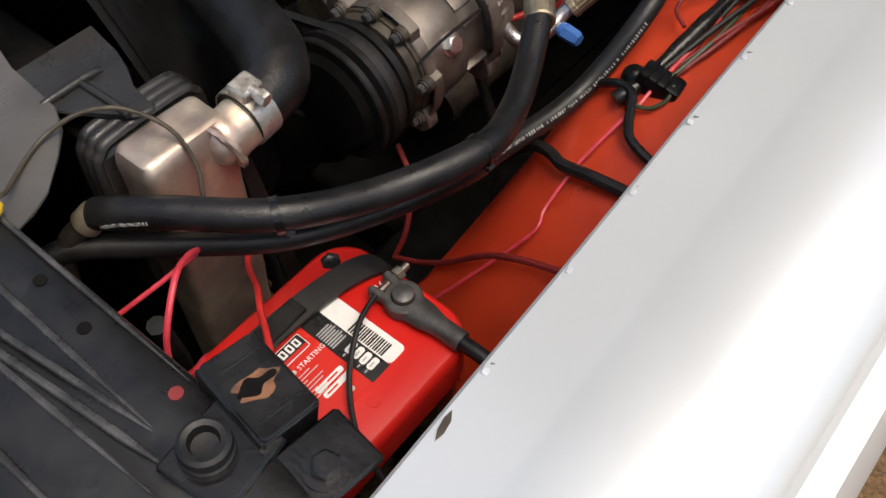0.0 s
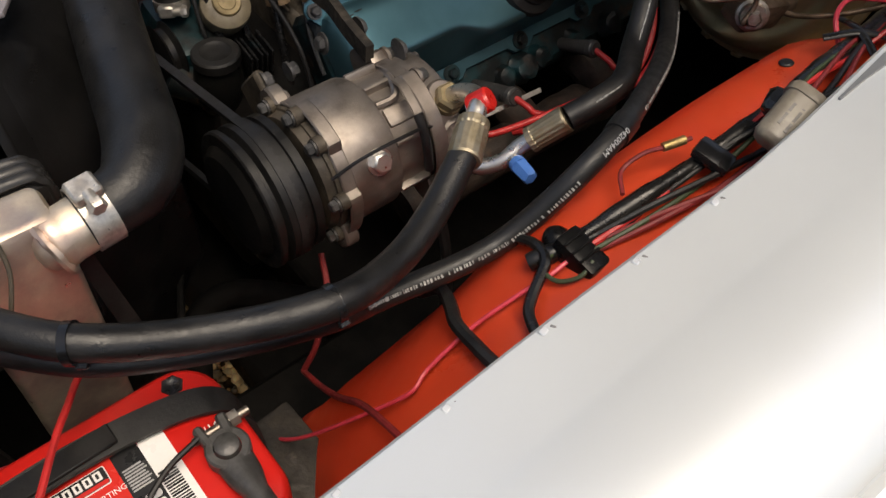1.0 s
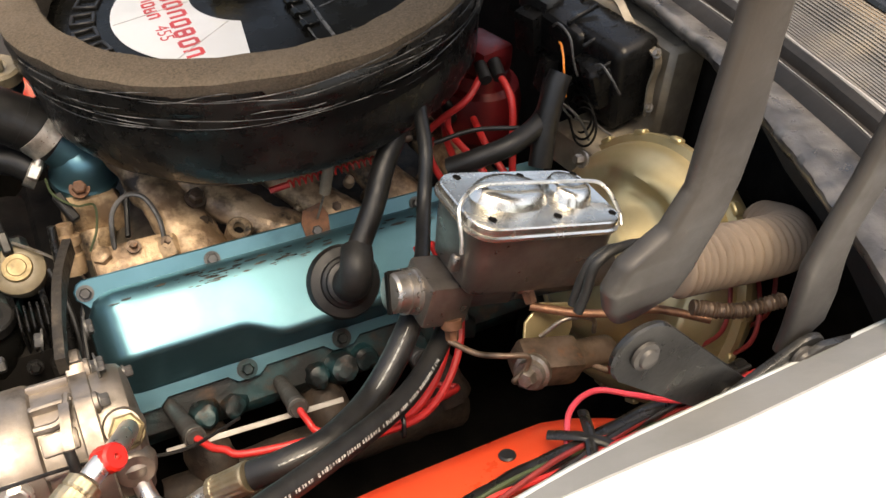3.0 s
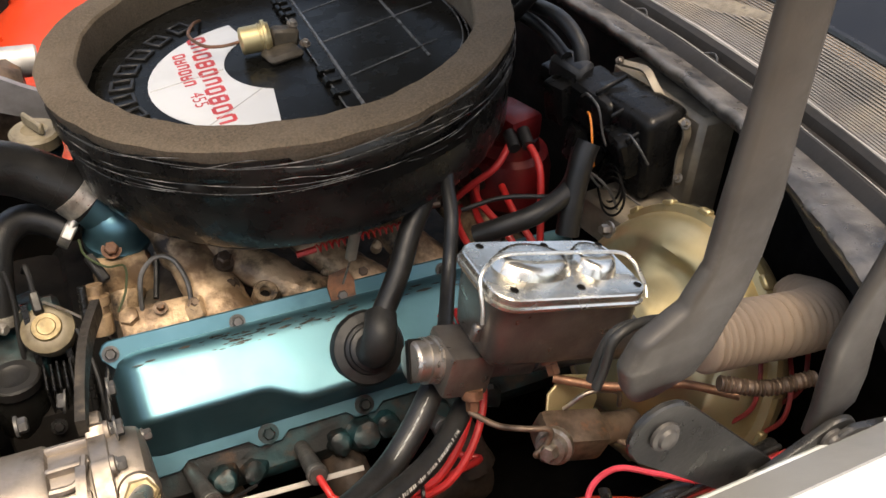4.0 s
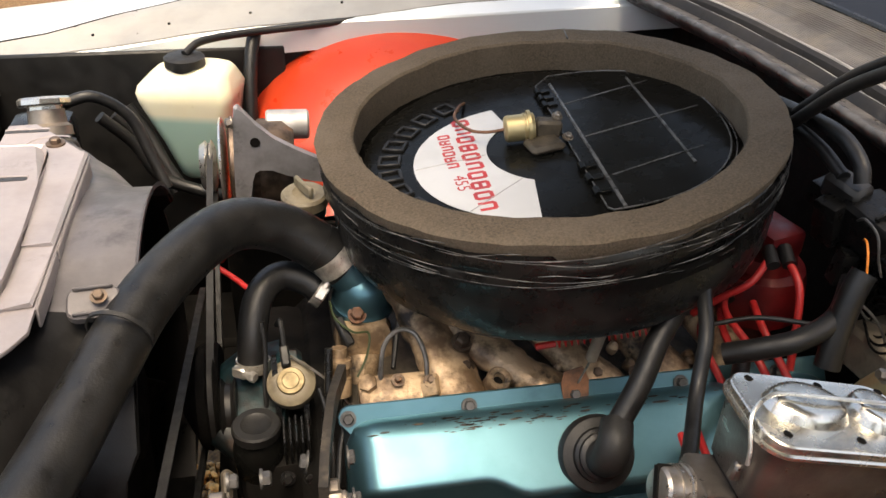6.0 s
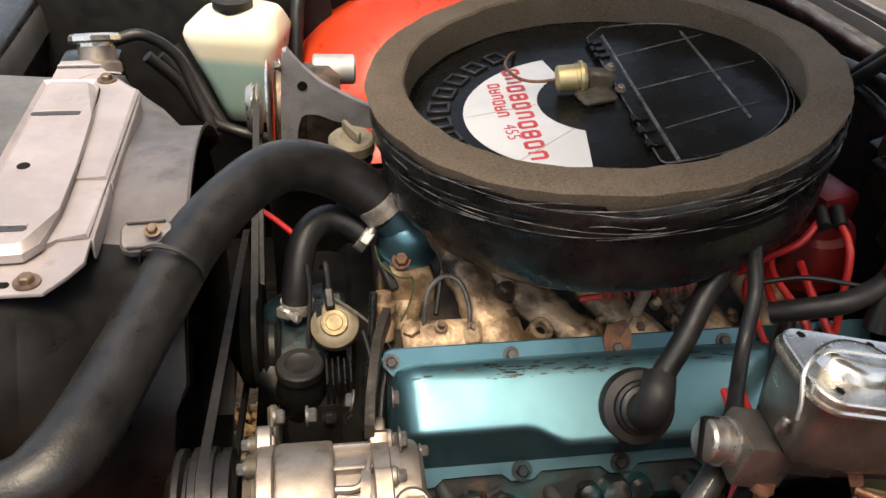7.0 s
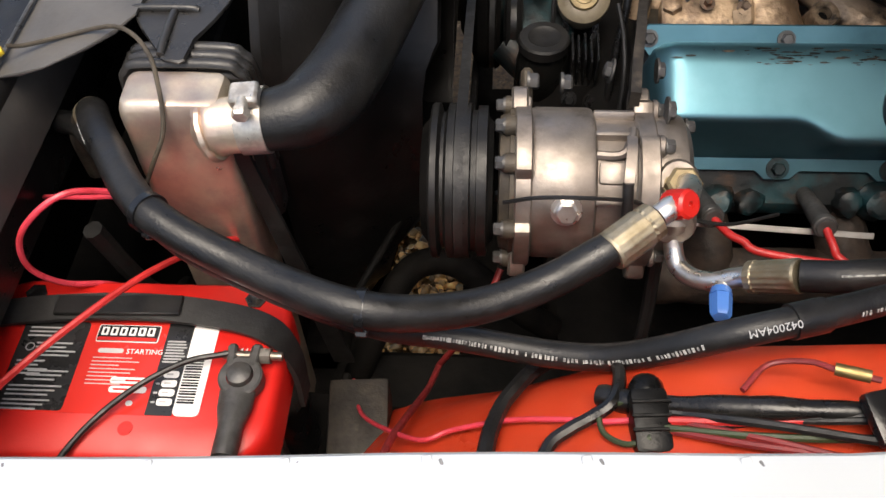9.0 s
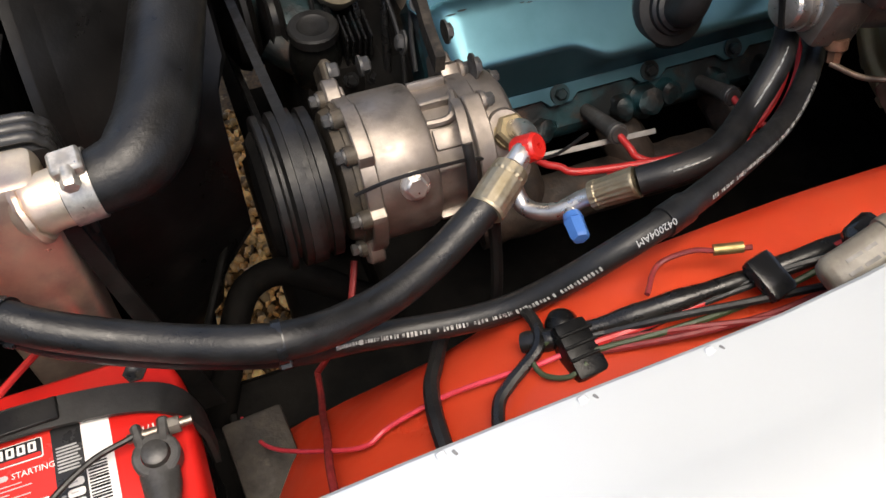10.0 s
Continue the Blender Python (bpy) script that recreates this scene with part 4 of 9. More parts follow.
def build_top_panel():
    top = thing("radiator_top_panel", (-0.1, 0.62, 0.93), "faded grey pressed steel panel bolted over the radiator", "panel")
    def level(pts, z, h, lean=0.0):
        return prism(B(), pts, h, Matrix.Translation((0, 0, z)), lean)

    part("plate", level([(-0.1375, 0.425), (-0.086, 0.416), (-0.054, 0.415), (-0.040, 0.436), (-0.0292, 0.455), (-0.0308, 0.488), (-0.0302, 0.5835), (-0.0294, 0.785), (-0.0633, 0.828), (-0.0843, 0.857), (-0.1054, 0.884), (-0.1376, 0.882)], 0.945, 0.004, 0.001), M_GREY_PANEL, top)
    # raised rear flange in two steps, and the high middle with its sloping side
    part("pressed_ridge", level([(-0.130, 0.478), (-0.0722, 0.4665), (-0.0593, 0.4885), (-0.0322, 0.4895), (-0.0316, 0.5835), (-0.0316, 0.640), (-0.130, 0.640)], 0.9485, 0.0045, 0.003), M_GREY_PANEL, top)
    part("pressed_ridge", level([(-0.130, 0.5835), (-0.0575, 0.5870), (-0.0316, 0.5835), (-0.0308, 0.784), (-0.048, 0.798), (-0.130, 0.800)], 0.9485, 0.0070, 0.003), M_GREY_PANEL, top)
    part("pressed_ridge", level([(-0.1372, 0.452), (-0.077, 0.455), (-0.066, 0.470), (-0.0600, 0.517), (-0.0605, 0.596), (-0.0655, 0.697), (-0.0725, 0.782), (-0.080, 0.800), (-0.1372, 0.802)], 0.9485, 0.0150, 0.0115), M_GREY_PANEL, top)
    for x, y in ((-0.069, 0.430), (-0.073, 0.822)):
        bm = B()
        hexbolt(bm, (x, y, 0.949), UP, 0.0065, 0.008, 1.7)
        part("bolt", bm, M_BROWN_METAL, top, "rusty flange bolt")
        bm = B()
        prism(bm, round_rect(0.016, 0.008, 0.0039, 5), 0.0006, Matrix.Translation((x - 0.021, y - 0.002, 0.9489)))
        part("slot", bm, M_DARK, top)
    # embossed line round the far bolt, pressed louvres and a drain hole
    part("embossed_line", sweep(B(), [V(-0.076 + 0.032 * math.cos(a), 0.815 + 0.030 * math.sin(a), 0.9490) for a in (radians(60 + 110 * k / 16) for k in range(17))], 0.0012, 6), M_GREY_PANEL, top)
    # each dark strip is the shadow beneath a louvre, laid on as colour
    for x, y, w, h, z in ((-0.1030, 0.7075, 0.050, 0.0085, 0.9636), (-0.1070, 0.4885, 0.054, 0.0085, 0.9636), (-0.1125, 0.8620, 0.050, 0.0075, 0.9491)):
        part("slot", prism(B(), round_rect(w, h, 0.0035, 4), 0.0006, Matrix.Translation((x, y, z))), M_SADDLE, top, "dark strip painted as the louvre's shadow")
        part("louvre", sweep(B(), smooth_line([(x - w / 2, y + h * 0.6, z), (x, y + h * 0.75, z + 0.0006), (x + w / 2, y + h * 0.6, z)], 6), 0.0016, 6), M_GREY_PANEL, top)
    bm = B()
    cyl(bm, (-0.1086, 0.597, 0.9634), (-0.1086, 0.597, 0.9641), 0.0062, n=16)
    part("slot", bm, M_DARK, top)
    # turned-down lip along the rear edge
    for y0, y1 in ((0.489, 0.580), (0.586, 0.776)):
        part("flange", box(B(), (-0.0305, (y0 + y1) / 2, 0.938), (0.003, y1 - y0, 0.020), (0, 0, 0), 0.001), M_GREY_PANEL, top)
    # near end: black foam flap and its bracket
    bm = B()
    prism(bm, [(-0.262, 0.270), (-0.238, 0.278), (-0.222, 0.284), (-0.199, 0.306), (-0.183, 0.324), (-0.172, 0.345), (-0.170, 0.40), (-0.150, 0.47), (-0.142, 0.70), (-0.142, 0.90), (-0.262, 0.92)], 0.003, Matrix.Translation((0, 0, 0.916)), 0.001)
    whole("rubber_flap", lumpy(bm, 0.004, 0.03), M_FLAP, "dusty black rubber air flap beside the radiator", "flap")
    clamp = thing("radiator_bracket", (-0.12, 0.345, 0.905), "black stamped bracket holding the rubber saddle", "bracket")
    prof = [(-0.151, 0.314), (-0.1445, 0.301), (-0.140, 0.2985), (-0.130, 0.296), (-0.1262, 0.299), (-0.1262, 0.322), (-0.121, 0.330), (-0.114, 0.343), (-0.1085, 0.3625), (-0.102, 0.40), (-0.196, 0.40), (-0.180, 0.354), (-0.166, 0.331)]
    part("plate", prism(B(), prof, 0.0035, Matrix.Translation((0, 0, 0.9115)), 0.0012), M_SADDLE, clamp)
    part("rib", tube(B(), [(-0.1447, 0.303, 0.9150), (-0.1450, 0.315, 0.9168), (-0.1458, 0.335, 0.9168), (-0.1463, 0.352, 0.9155)], 0.0030, 10), M_SADDLE, clamp)
    part("rib", tube(B(), [(-0.180, 0.355, 0.9145), (-0.172, 0.3545, 0.9165), (-0.137, 0.3545, 0.9165), (-0.1285, 0.3545, 0.9145)], 0.0032, 10), M_SADDLE, clamp)


build_top_panel()




def build_shroud():
    sh = thing("fan_shroud", (-0.03, CL, 0.40), "moulded fan shroud round the fan opening, grey on top and black below", "fan shroud")
    loops = []
    n = 64
    for x, k in ((-0.098, 0.0), (-0.085, 0.05), (-0.05, 0.32), (-0.02, 0.65), (0.0, 0.92), (0.012, 1.0), (0.040, 1.0), (0.044, 1.02), (0.044, 0.985), (0.010, 0.98), (-0.02, 0.60), (-0.09, 0.0)):
        row = []
        for i in range(n):
            a = 2 * math.pi * i / n
            c, s = math.cos(a), math.sin(a)
            q = min(0.305 / max(1e-6, abs(c)), 0.245 / max(1e-6, abs(s)))
            q = min(q, 0.345)
            kk = min(k, 1.0)
            r = q * (1 - kk) + 0.262 * kk + (0.262 * (k - 1) if k > 1 else 0)
            reach = 0.05 if s > 0.6 else (float(np.interp(s, (-0.62, -0.2, -0.1, 0.45, 0.6), (-0.034, 0.012, 0.027, 0.027, 0.05))) if c < 0 else 0.027)
            row.append(V(min(x, reach + 0.0005 * kk), CL + r * c, 0.69 * (1 - kk) + 0.683 * kk + r * s))
        loops.append(row)
    # one skin split by angle: grey over the top, black for the rest
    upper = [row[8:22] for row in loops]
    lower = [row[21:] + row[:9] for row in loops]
    part("upper_shroud", rings(B(), upper, caps=False, closed=False), M_SHROUD_TOP, sh, "grey upper shroud", sharp=50)
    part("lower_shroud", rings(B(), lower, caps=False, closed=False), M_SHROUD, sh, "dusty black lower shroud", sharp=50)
    bm = B()
    m = Matrix.Translation((0.012, 0.508, 0.936)) @ Euler((radians(24), 0, radians(4))).to_matrix().to_4x4()
    prism(bm, round_rect(0.046, 0.032, 0.010, 4), 0.012, m @ Matrix.Translation((0, 0, -0.008)), 0.002)
    for dy in (-0.013, 0.013):
        b = B()
        box(b, (0, dy, 0.005), (0.034, 0.003, 0.006), bevel=0.0012)
        merge(bm, b, m)
    part("boss", bm, M_SHROUD_TOP, sh)
    bm = B()
    hexbolt(bm, m @ V(0.006, 0, 0.010), m.to_3x3() @ UP, 0.005, 0.006, 1.5)
    part("bolt", bm, M_BROWN_METAL, sh)
    # fan deep inside
    bm = B()
    cyl(bm, (-0.045, CL, 0.69), (0.0, CL, 0.69), 0.06, n=24)
    part("fan_hub", bm, M_DARK, sh)
    for k in range(6):
        a = 2 * math.pi * k / 6 + 0.3
        bm = B()
        m = Matrix.Translation((-0.03, CL, 0.69)) @ Matrix.Rotation(a, 4, "X") @ Matrix.Translation((0, 0.14, 0)) @ Matrix.Rotation(radians(35), 4, "Y")
        prism(bm, [(-0.004, -0.09), (-0.004, 0.09), (0.004, 0.09), (0.004, -0.09)], 0.09, m @ Matrix.Translation((0, 0, -0.045)))
        part("blade", bm, M_DARK, sh)


build_shroud()


def build_hose(name, pts, r, label, n=16, steps=8, mat=None, category="hose"):
    bm = B()
    tube(bm, pts, r, n, steps)
    return whole(name, bm, mat or M_RUBBER, label, category)


def clamp_ring(name, at, axis, r, label, screw_dir=(0, 0, 1), width=0.016):
    """A worm-drive clamp: band, screw housing and screw."""
    c = thing(name, at, label, "hose clamp")
    at, axis = V(at), V(axis).normalized()
    bm = B()
    w = width / 2
    lathe(bm, [(-w, r), (-w, r + 0.0016), (w, r + 0.0016), (w, r)], at, axis, 32, caps=False)
    part("band", bm, M_ZINC, c)
    d = V(screw_dir) - axis * axis.dot(V(screw_dir))
    d.normalize()
    side = axis.cross(d)
    bm = B()
    m = turn_to(side, d, at + d * (r + 0.005))
    box(bm, (0, 0, 0), (0.018, width * 1.05, 0.010), m, 0.002)
    b = B()
    part("housing", bm, M_ZINC, c)
    bm = B()
    p = at + d * (r + 0.007)
    cyl(bm, p + side * 0.006, p + side * 0.018, 0.0045, n=12)
    lathe(bm, [(0.015, 0.0062), (0.020, 0.0062), (0.0215, 0.005)], p, side, 6)
    part("screw", bm, M_ZINC, c)
    return c


UPPER = [(-0.084, 0.265, 0.888), (-0.060, 0.266, 0.890), (-0.038, 0.275, 0.891), (-0.019, 0.305, 0.893), (-0.002, 0.365, 0.895), (0.022, 0.45, 0.904), (0.052, 0.53, 0.920), (0.094, 0.598, 0.931), (0.134, 0.642, 0.929), (0.180, 0.660, 0.909), (0.222, 0.658, 0.880), (0.245, 0.653, 0.860)]
uh = thing("radiator_hose", UPPER[0], "thick black moulded upper radiator hose with clamped ends", "hose")
line_u = smooth_line(UPPER, 6)
part("hose", sweep(B(), line_u, lambda t: 0.0215 + 0.0061 * step01(0.05, 0.26, t), 28), M_RUBBER_HOSE, uh)
part("cuff", sweep(B(), line_u[-8:-1], 0.0282, 24), M_RUBBER_HOSE, uh)
rnd = random.Random(2)
for k in range(3):
    i = 20 + 11 * k
    part("mould_line", sweep(B(), [p + V(-0.012, -0.010, 0.0236) for p in line_u[i : i + 8]], 0.0009, 5), M_RUBBER_DULL, uh)
clamp_ring("hose_clamp", (-0.0745, 0.2655, 0.889), (1, 0.05, 0.06), 0.0222, "zinc worm clamp on the radiator neck", (0, -0.12, 1), 0.019)
clamp_ring("hose_clamp", (0.236, 0.655, 0.872), (0.62, -0.12, -0.75), 0.0292, "zinc worm clamp on the thermostat neck", (0.8, -0.3, 0.7), 0.020)
bm = B()
lathe(bm, [(-0.002, 0.0287), (-0.002, 0.0305), (0.002, 0.0305), (0.002, 0.0287)], (0.034, 0.485, 0.918), (0.30, 0.88, 0.28), 28, caps=False)
whole("hose_band", bm, M_RUBBER_DULL, "thin black tie band round the radiator hose", "band")
build_hose("lower_radiator_hose", [(-0.06, 0.30, 0.45), (-0.022, 0.348, 0.53), (0.0, 0.381, 0.55), (0.024, 0.396, 0.552), (0.05, 0.396, 0.55), (0.08, 0.378, 0.545), (0.12, 0.36, 0.52), (0.16, 0.36, 0.48)], 0.0155, "black lower hose looping below the compressor pulley", 16, 6, M_DARK)
bm = B()
tube(bm, [(-0.05, 0.30, 0.60), (0.0, 0.385, 0.64)], 0.004, 8)
whole("support_rod", bm, M_DARK, "thin dusty black brace rod beside the shroud", "rod")
bm = B()
prism(bm, [(0, 0), (0.012, 0), (0.055, -0.30), (0.035, -0.30)], 0.004, Matrix(((1, 0, 0, -0.098), (0, 0, 1, 0.262), (0, 1, 0, 0.86), (0, 0, 0, 1))))
whole("radiator_strut", bm, M_BLACK_DUSTY, "black flat strut down the side of the radiator", "strut")


# ---- battery ----
BZ = 0.777


def build_battery():
    bat = thing("battery", (-0.172, 0.12, 0.58), "red-topped car battery with a carrying strap and printed label", "battery")
    bm = B()
    loops = []
    for z, g in ((BZ - 0.042, 0.000), (BZ - 0.010, 0.0), (BZ - 0.003, -0.002), (BZ, -0.006)):
        loops.append([V(-0.172 + x, 0.132 + y, z) for x, y in round_rect(0.236 + 2 * g, 0.148 + 2 * g, 0.034 + g, 7)])
    rings(bm, loops)
    part("top_case", bm, M_RED_BATT, bat, "glossy red plastic top", sharp=50)
    for i in range(3):
        for j in range(2):
            part("cell", lathe(B(), [(0, 0.036), (0.155, 0.038)], (-0.172 + 0.076 * (i - 1), 0.132 + 0.070 * (j - 0.5), 0.582), UP, 24), M_BLACK_PAINT, bat, "black rounded cell")
    for x in (-0.253, -0.083):
        bm = B()
        lathe(bm, [(0, 0.0085), (0.0012, 0.0085), (0.0012, 0.006), (0.0006, 0.005)], (x, 0.190, BZ - 0.0004), UP, 6)
        part("vent_cap", bm, M_BLACK_PAINT, bat)
    # label: thin printed film
    def film(name, x0, x1, y0, y1, mt, lift, r=0.002, skew=0.0):
        b = B()
        pts = [((x0 + x1) / 2 + x + skew * ((y0 + y1) / 2 + y - 0.166), (y0 + y1) / 2 + y) for x, y in round_rect(x1 - x0, y1 - y0, min(r, (x1 - x0) / 2.1, (y1 - y0) / 2.1), 3)]
        prism(b, pts, 0.0003, Matrix.Translation((0, 0, BZ + lift)))
        return part(name, b, mt, bat)
    film("label", -0.252, -0.105, 0.092, 0.166, M_RED_LABEL, 0.0001, 0.004)
    film("label", -0.251, -0.2015, 0.093, 0.165, M_BLACK_LABEL, 0.0005, 0.003)
    film("label", -0.1425, -0.1235, 0.092, 0.166, M_BLACK_LABEL, 0.0005, 0.001)
    film("label", -0.1235, -0.105, 0.092, 0.166, M_WHITE_LABEL, 0.0005, 0.004)
    for x0, x1, y, n in ((-0.246, -0.218, 0.160, 3), (-0.237, -0.206, 0.147, 4), (-0.247, -0.222, 0.132, 4), (-0.236, -0.206, 0.124, 3), (-0.246, -0.207, 0.112, 3), (-0.246, -0.212, 0.101, 3)):
        for k in range(n):
            film("print", x0, x1 - 0.004 * ((k * 7 + n) % 3), y - 0.0034 * k - 0.0013, y - 0.0034 * k, M_GREY_PRINT, 0.0009)
    ring = lathe(B(), [(0, 0.0026), (0.0003, 0.0026), (0.0003, 0.0034), (0, 0.0034)], (-0.241, 0.143, BZ + 0.0009), UP, 20, caps=False)
    part("print", ring, M_GREY_PRINT, bat)
    for k in range(8):
        film("print", -0.1405, -0.127 + 0.001 * (k % 3), 0.150 - 0.0024 * k, 0.1512 - 0.0024 * k, M_GREY_PRINT, 0.0009)
    for k in range(4):
        film("print", -0.1365, -0.1255, 0.121 - 0.0072 * k, 0.1265 - 0.0072 * k, M_WHITE_LABEL, 0.0009)
        film("print", -0.1405, -0.1375, 0.1228 - 0.0072 * k, 0.1242 - 0.0072 * k, M_GREY_PRINT, 0.0009)
        film("print", -0.1345, -0.1295, 0.1232 - 0.0072 * k, 0.1244 - 0.0072 * k, M_GREY_PRINT, 0.0013)
    for k in range(16):
        film("print", -0.1225, -0.110, 0.1345 - 0.0022 * k, 0.1345 - 0.0022 * k + (0.0012 if k % 3 else 0.0016), M_BLACK_LABEL, 0.0009)
    film("print", -0.1945, -0.148, 0.1490, 0.1635, M_WHITE_LABEL, 0.0006, 0.0015)
    film("print", -0.1938, -0.1487, 0.1497, 0.1628, M_BLACK_LABEL, 0.0010, 0.0012)
    film("print", -0.1935, -0.149, 0.1499, 0.1528, M_RED_PLASTIC, 0.0013)
    for k in range(6):
        x = -0.1915 + 0.0069 * k
        film("print", x, x + 0.0052, 0.1543, 0.1612, M_WHITE_LABEL, 0.0013, 0.0006)
        film("print", x + 0.0017, x + 0.0035, 0.1558, 0.1597, M_BLACK_LABEL, 0.0016, 0.0003)
    film("print", -0.190, -0.171, 0.1398, 0.1436, M_DECAL, 0.0006)
    part("print", lettering("STARTING", 0.0058, Matrix.Translation((-0.169, 0.1395, BZ + 0.0008)), 0.0001), M_WHITE_LABEL, bat, "small white lettering")
    for k in range(8):
        film("print", -0.192, -0.163 + 0.008 * math.sin(2.3 * k), 0.1355 - 0.0030 * k, 0.1362 - 0.0030 * k, M_DECAL, 0.0006)
    film("print", -0.174, -0.147, 0.1155, 0.1205, M_WHITE_LABEL, 0.0006)
    film("print", -0.173, -0.146, 0.1085, 0.1135, M_WHITE_LABEL, 0.0006)
    film("print", -0.163, -0.152, 0.1172, 0.1186, M_RED_LABEL, 0.0009)
    film("print", -0.170, -0.159, 0.1102, 0.1116, M_RED_LABEL, 0.0009)
    film("print", -0.158, -0.153, 0.0985, 0.1025, M_DECAL, 0.0006, 0.0019)
    b = lettering("4/16", 0.0095, Matrix.Translation((-0.088, 0.141, BZ + 0.0003)), 0.0001)
    part("print", b, M_WHITE_LABEL, bat, "small white date lettering")
    bm = B()
    cyl(bm, (-0.153, 0.082, BZ), (-0.153, 0.082, BZ + 0.0006), 0.0052, n=20)
    part("plug", bm, M_RED_LABEL, bat)
    # carrying strap
    bm = B()
    band(bm, [(-0.292, 0.150, BZ - 0.03), (-0.285, 0.160, BZ + 0.004), (-0.25, 0.170, BZ + 0.007), (-0.172, 0.174, BZ + 0.010), (-0.105, 0.170, BZ + 0.008), (-0.066, 0.160, BZ + 0.004), (-0.050, 0.150, BZ - 0.02), (-0.048, 0.142, BZ - 0.06)], 0.021, 0.004, (0, 1, 0.1), 6)
    strap = part("strap", bm, M_RUBBER_DULL, bat, "grey-black flexible carrying strap")
    bm = B()
    box(bm, (-0.180, 0.1735, BZ + 0.0122), (0.095, 0.017, 0.003), (0, -1, 1.0), 0.001)
    part("grip", bm, M_BLACK_DUSTY, strap)
    # terminal post and clamp
    cl = thing("battery_terminal", (-0.078, 0.112, BZ), "grey lead battery clamp with its cable and bolt", "terminal")
    bm = B()
    lathe(bm, [(0, 0.010), (0.018, 0.0085), (0.019, 0.007)], (-0.078, 0.118, BZ), UP, 20)
    part("post", bm, M_LEAD, cl)
    bm = B()
    lathe(bm, [(0, 0.0155), (0.010, 0.0155), (0.0112, 0.014), (0.0112, 0.0095)], (-0.078, 0.118, BZ + 0.003), UP, 24, caps=False)
    box(bm, (-0.087, 0.134, BZ + 0.009), (0.007, 0.020, 0.011), (0, 0, 6), 0.002)
    box(bm, (-0.071, 0.134, BZ + 0.009), (0.008, 0.020, 0.011), (0, 0, -6), 0.002)
    loops = []
    for y, w, h in ((0.108, 0.013, 0.007), (0.095, 0.012, 0.008), (0.082, 0.0085, 0.0085), (0.060, 0.0085, 0.0085)):
        loops.append([V(-0.0785 + w * math.cos(a), y, BZ + 0.008 + h * math.sin(a)) for a in (2 * math.pi * k / 16 for k in range(16))])
    rings(bm, loops)
    part("clamp", bm, M_LEAD, cl)
    bm = B()
    cyl(bm, (-0.094, 0.136, BZ + 0.010), (-0.052, 0.136, BZ + 0.010), 0.0032, n=10)
    lathe(bm, [(0, 0.0062), (0.007, 0.0062)], (-0.067, 0.136, BZ + 0.010), (1, 0, 0), 6)
    part("bolt", bm, M_STEEL, cl)
    bm = B()
    tube(bm, [(-0.0785, 0.066, BZ + 0.008), (-0.079, 0.03, BZ + 0.006), (-0.082, -0.02, BZ - 0.02)], 0.0062, 12)
    part("cable", bm, M_RUBBER, cl)
    bm = B()
    tube(bm, [(-0.090, 0.136, BZ + 0.012), (-0.12, 0.126, BZ + 0.014), (-0.155, 0.103, BZ + 0.010), (-0.182, 0.070, BZ + 0.006), (-0.195, 0.03, BZ + 0.004), (-0.20, -0.02, BZ - 0.02)], 0.0022, 8)
    whole("ground_wire", bm, M_RUBBER, "thin black wire leaving the battery clamp", "wire")
    bm = B()
    tube(bm, [(-0.262, 0.10, BZ - 0.01), (-0.262, 0.07, BZ + 0.004), (-0.245, 0.045, BZ + 0.004), (-0.215, 0.01, BZ + 0.003), (-0.20, -0.03, BZ - 0.02)], 0.004, 8)
    whole("cable", bm, M_RUBBER, "black cable across the battery corner", "cable")


build_battery()
bm = B()
box(bm, (-0.172, 0.12, 0.572), (0.26, 0.20, 0.012), bevel=0.003)
box(bm, (-0.035, 0.12, 0.60), (0.008, 0.18, 0.07), bevel=0.002)
whole("battery_tray", bm, M_DARK, "black steel tray under the battery", "tray")
bm = B()
lathe(bm, [(0, 0.022), (0.05, 0.024), (0.055, 0.020)], (-0.018, 0.145, 0.575), UP, 20)
box(bm, (-0.018, 0.156, 0.620), (0.052, 0.090, 0.042), (6, 0, 4), 0.004, 2)
whole("relay_box", bm, M_DIM_BOX, "dull brown metal relay box behind the battery", "horn")

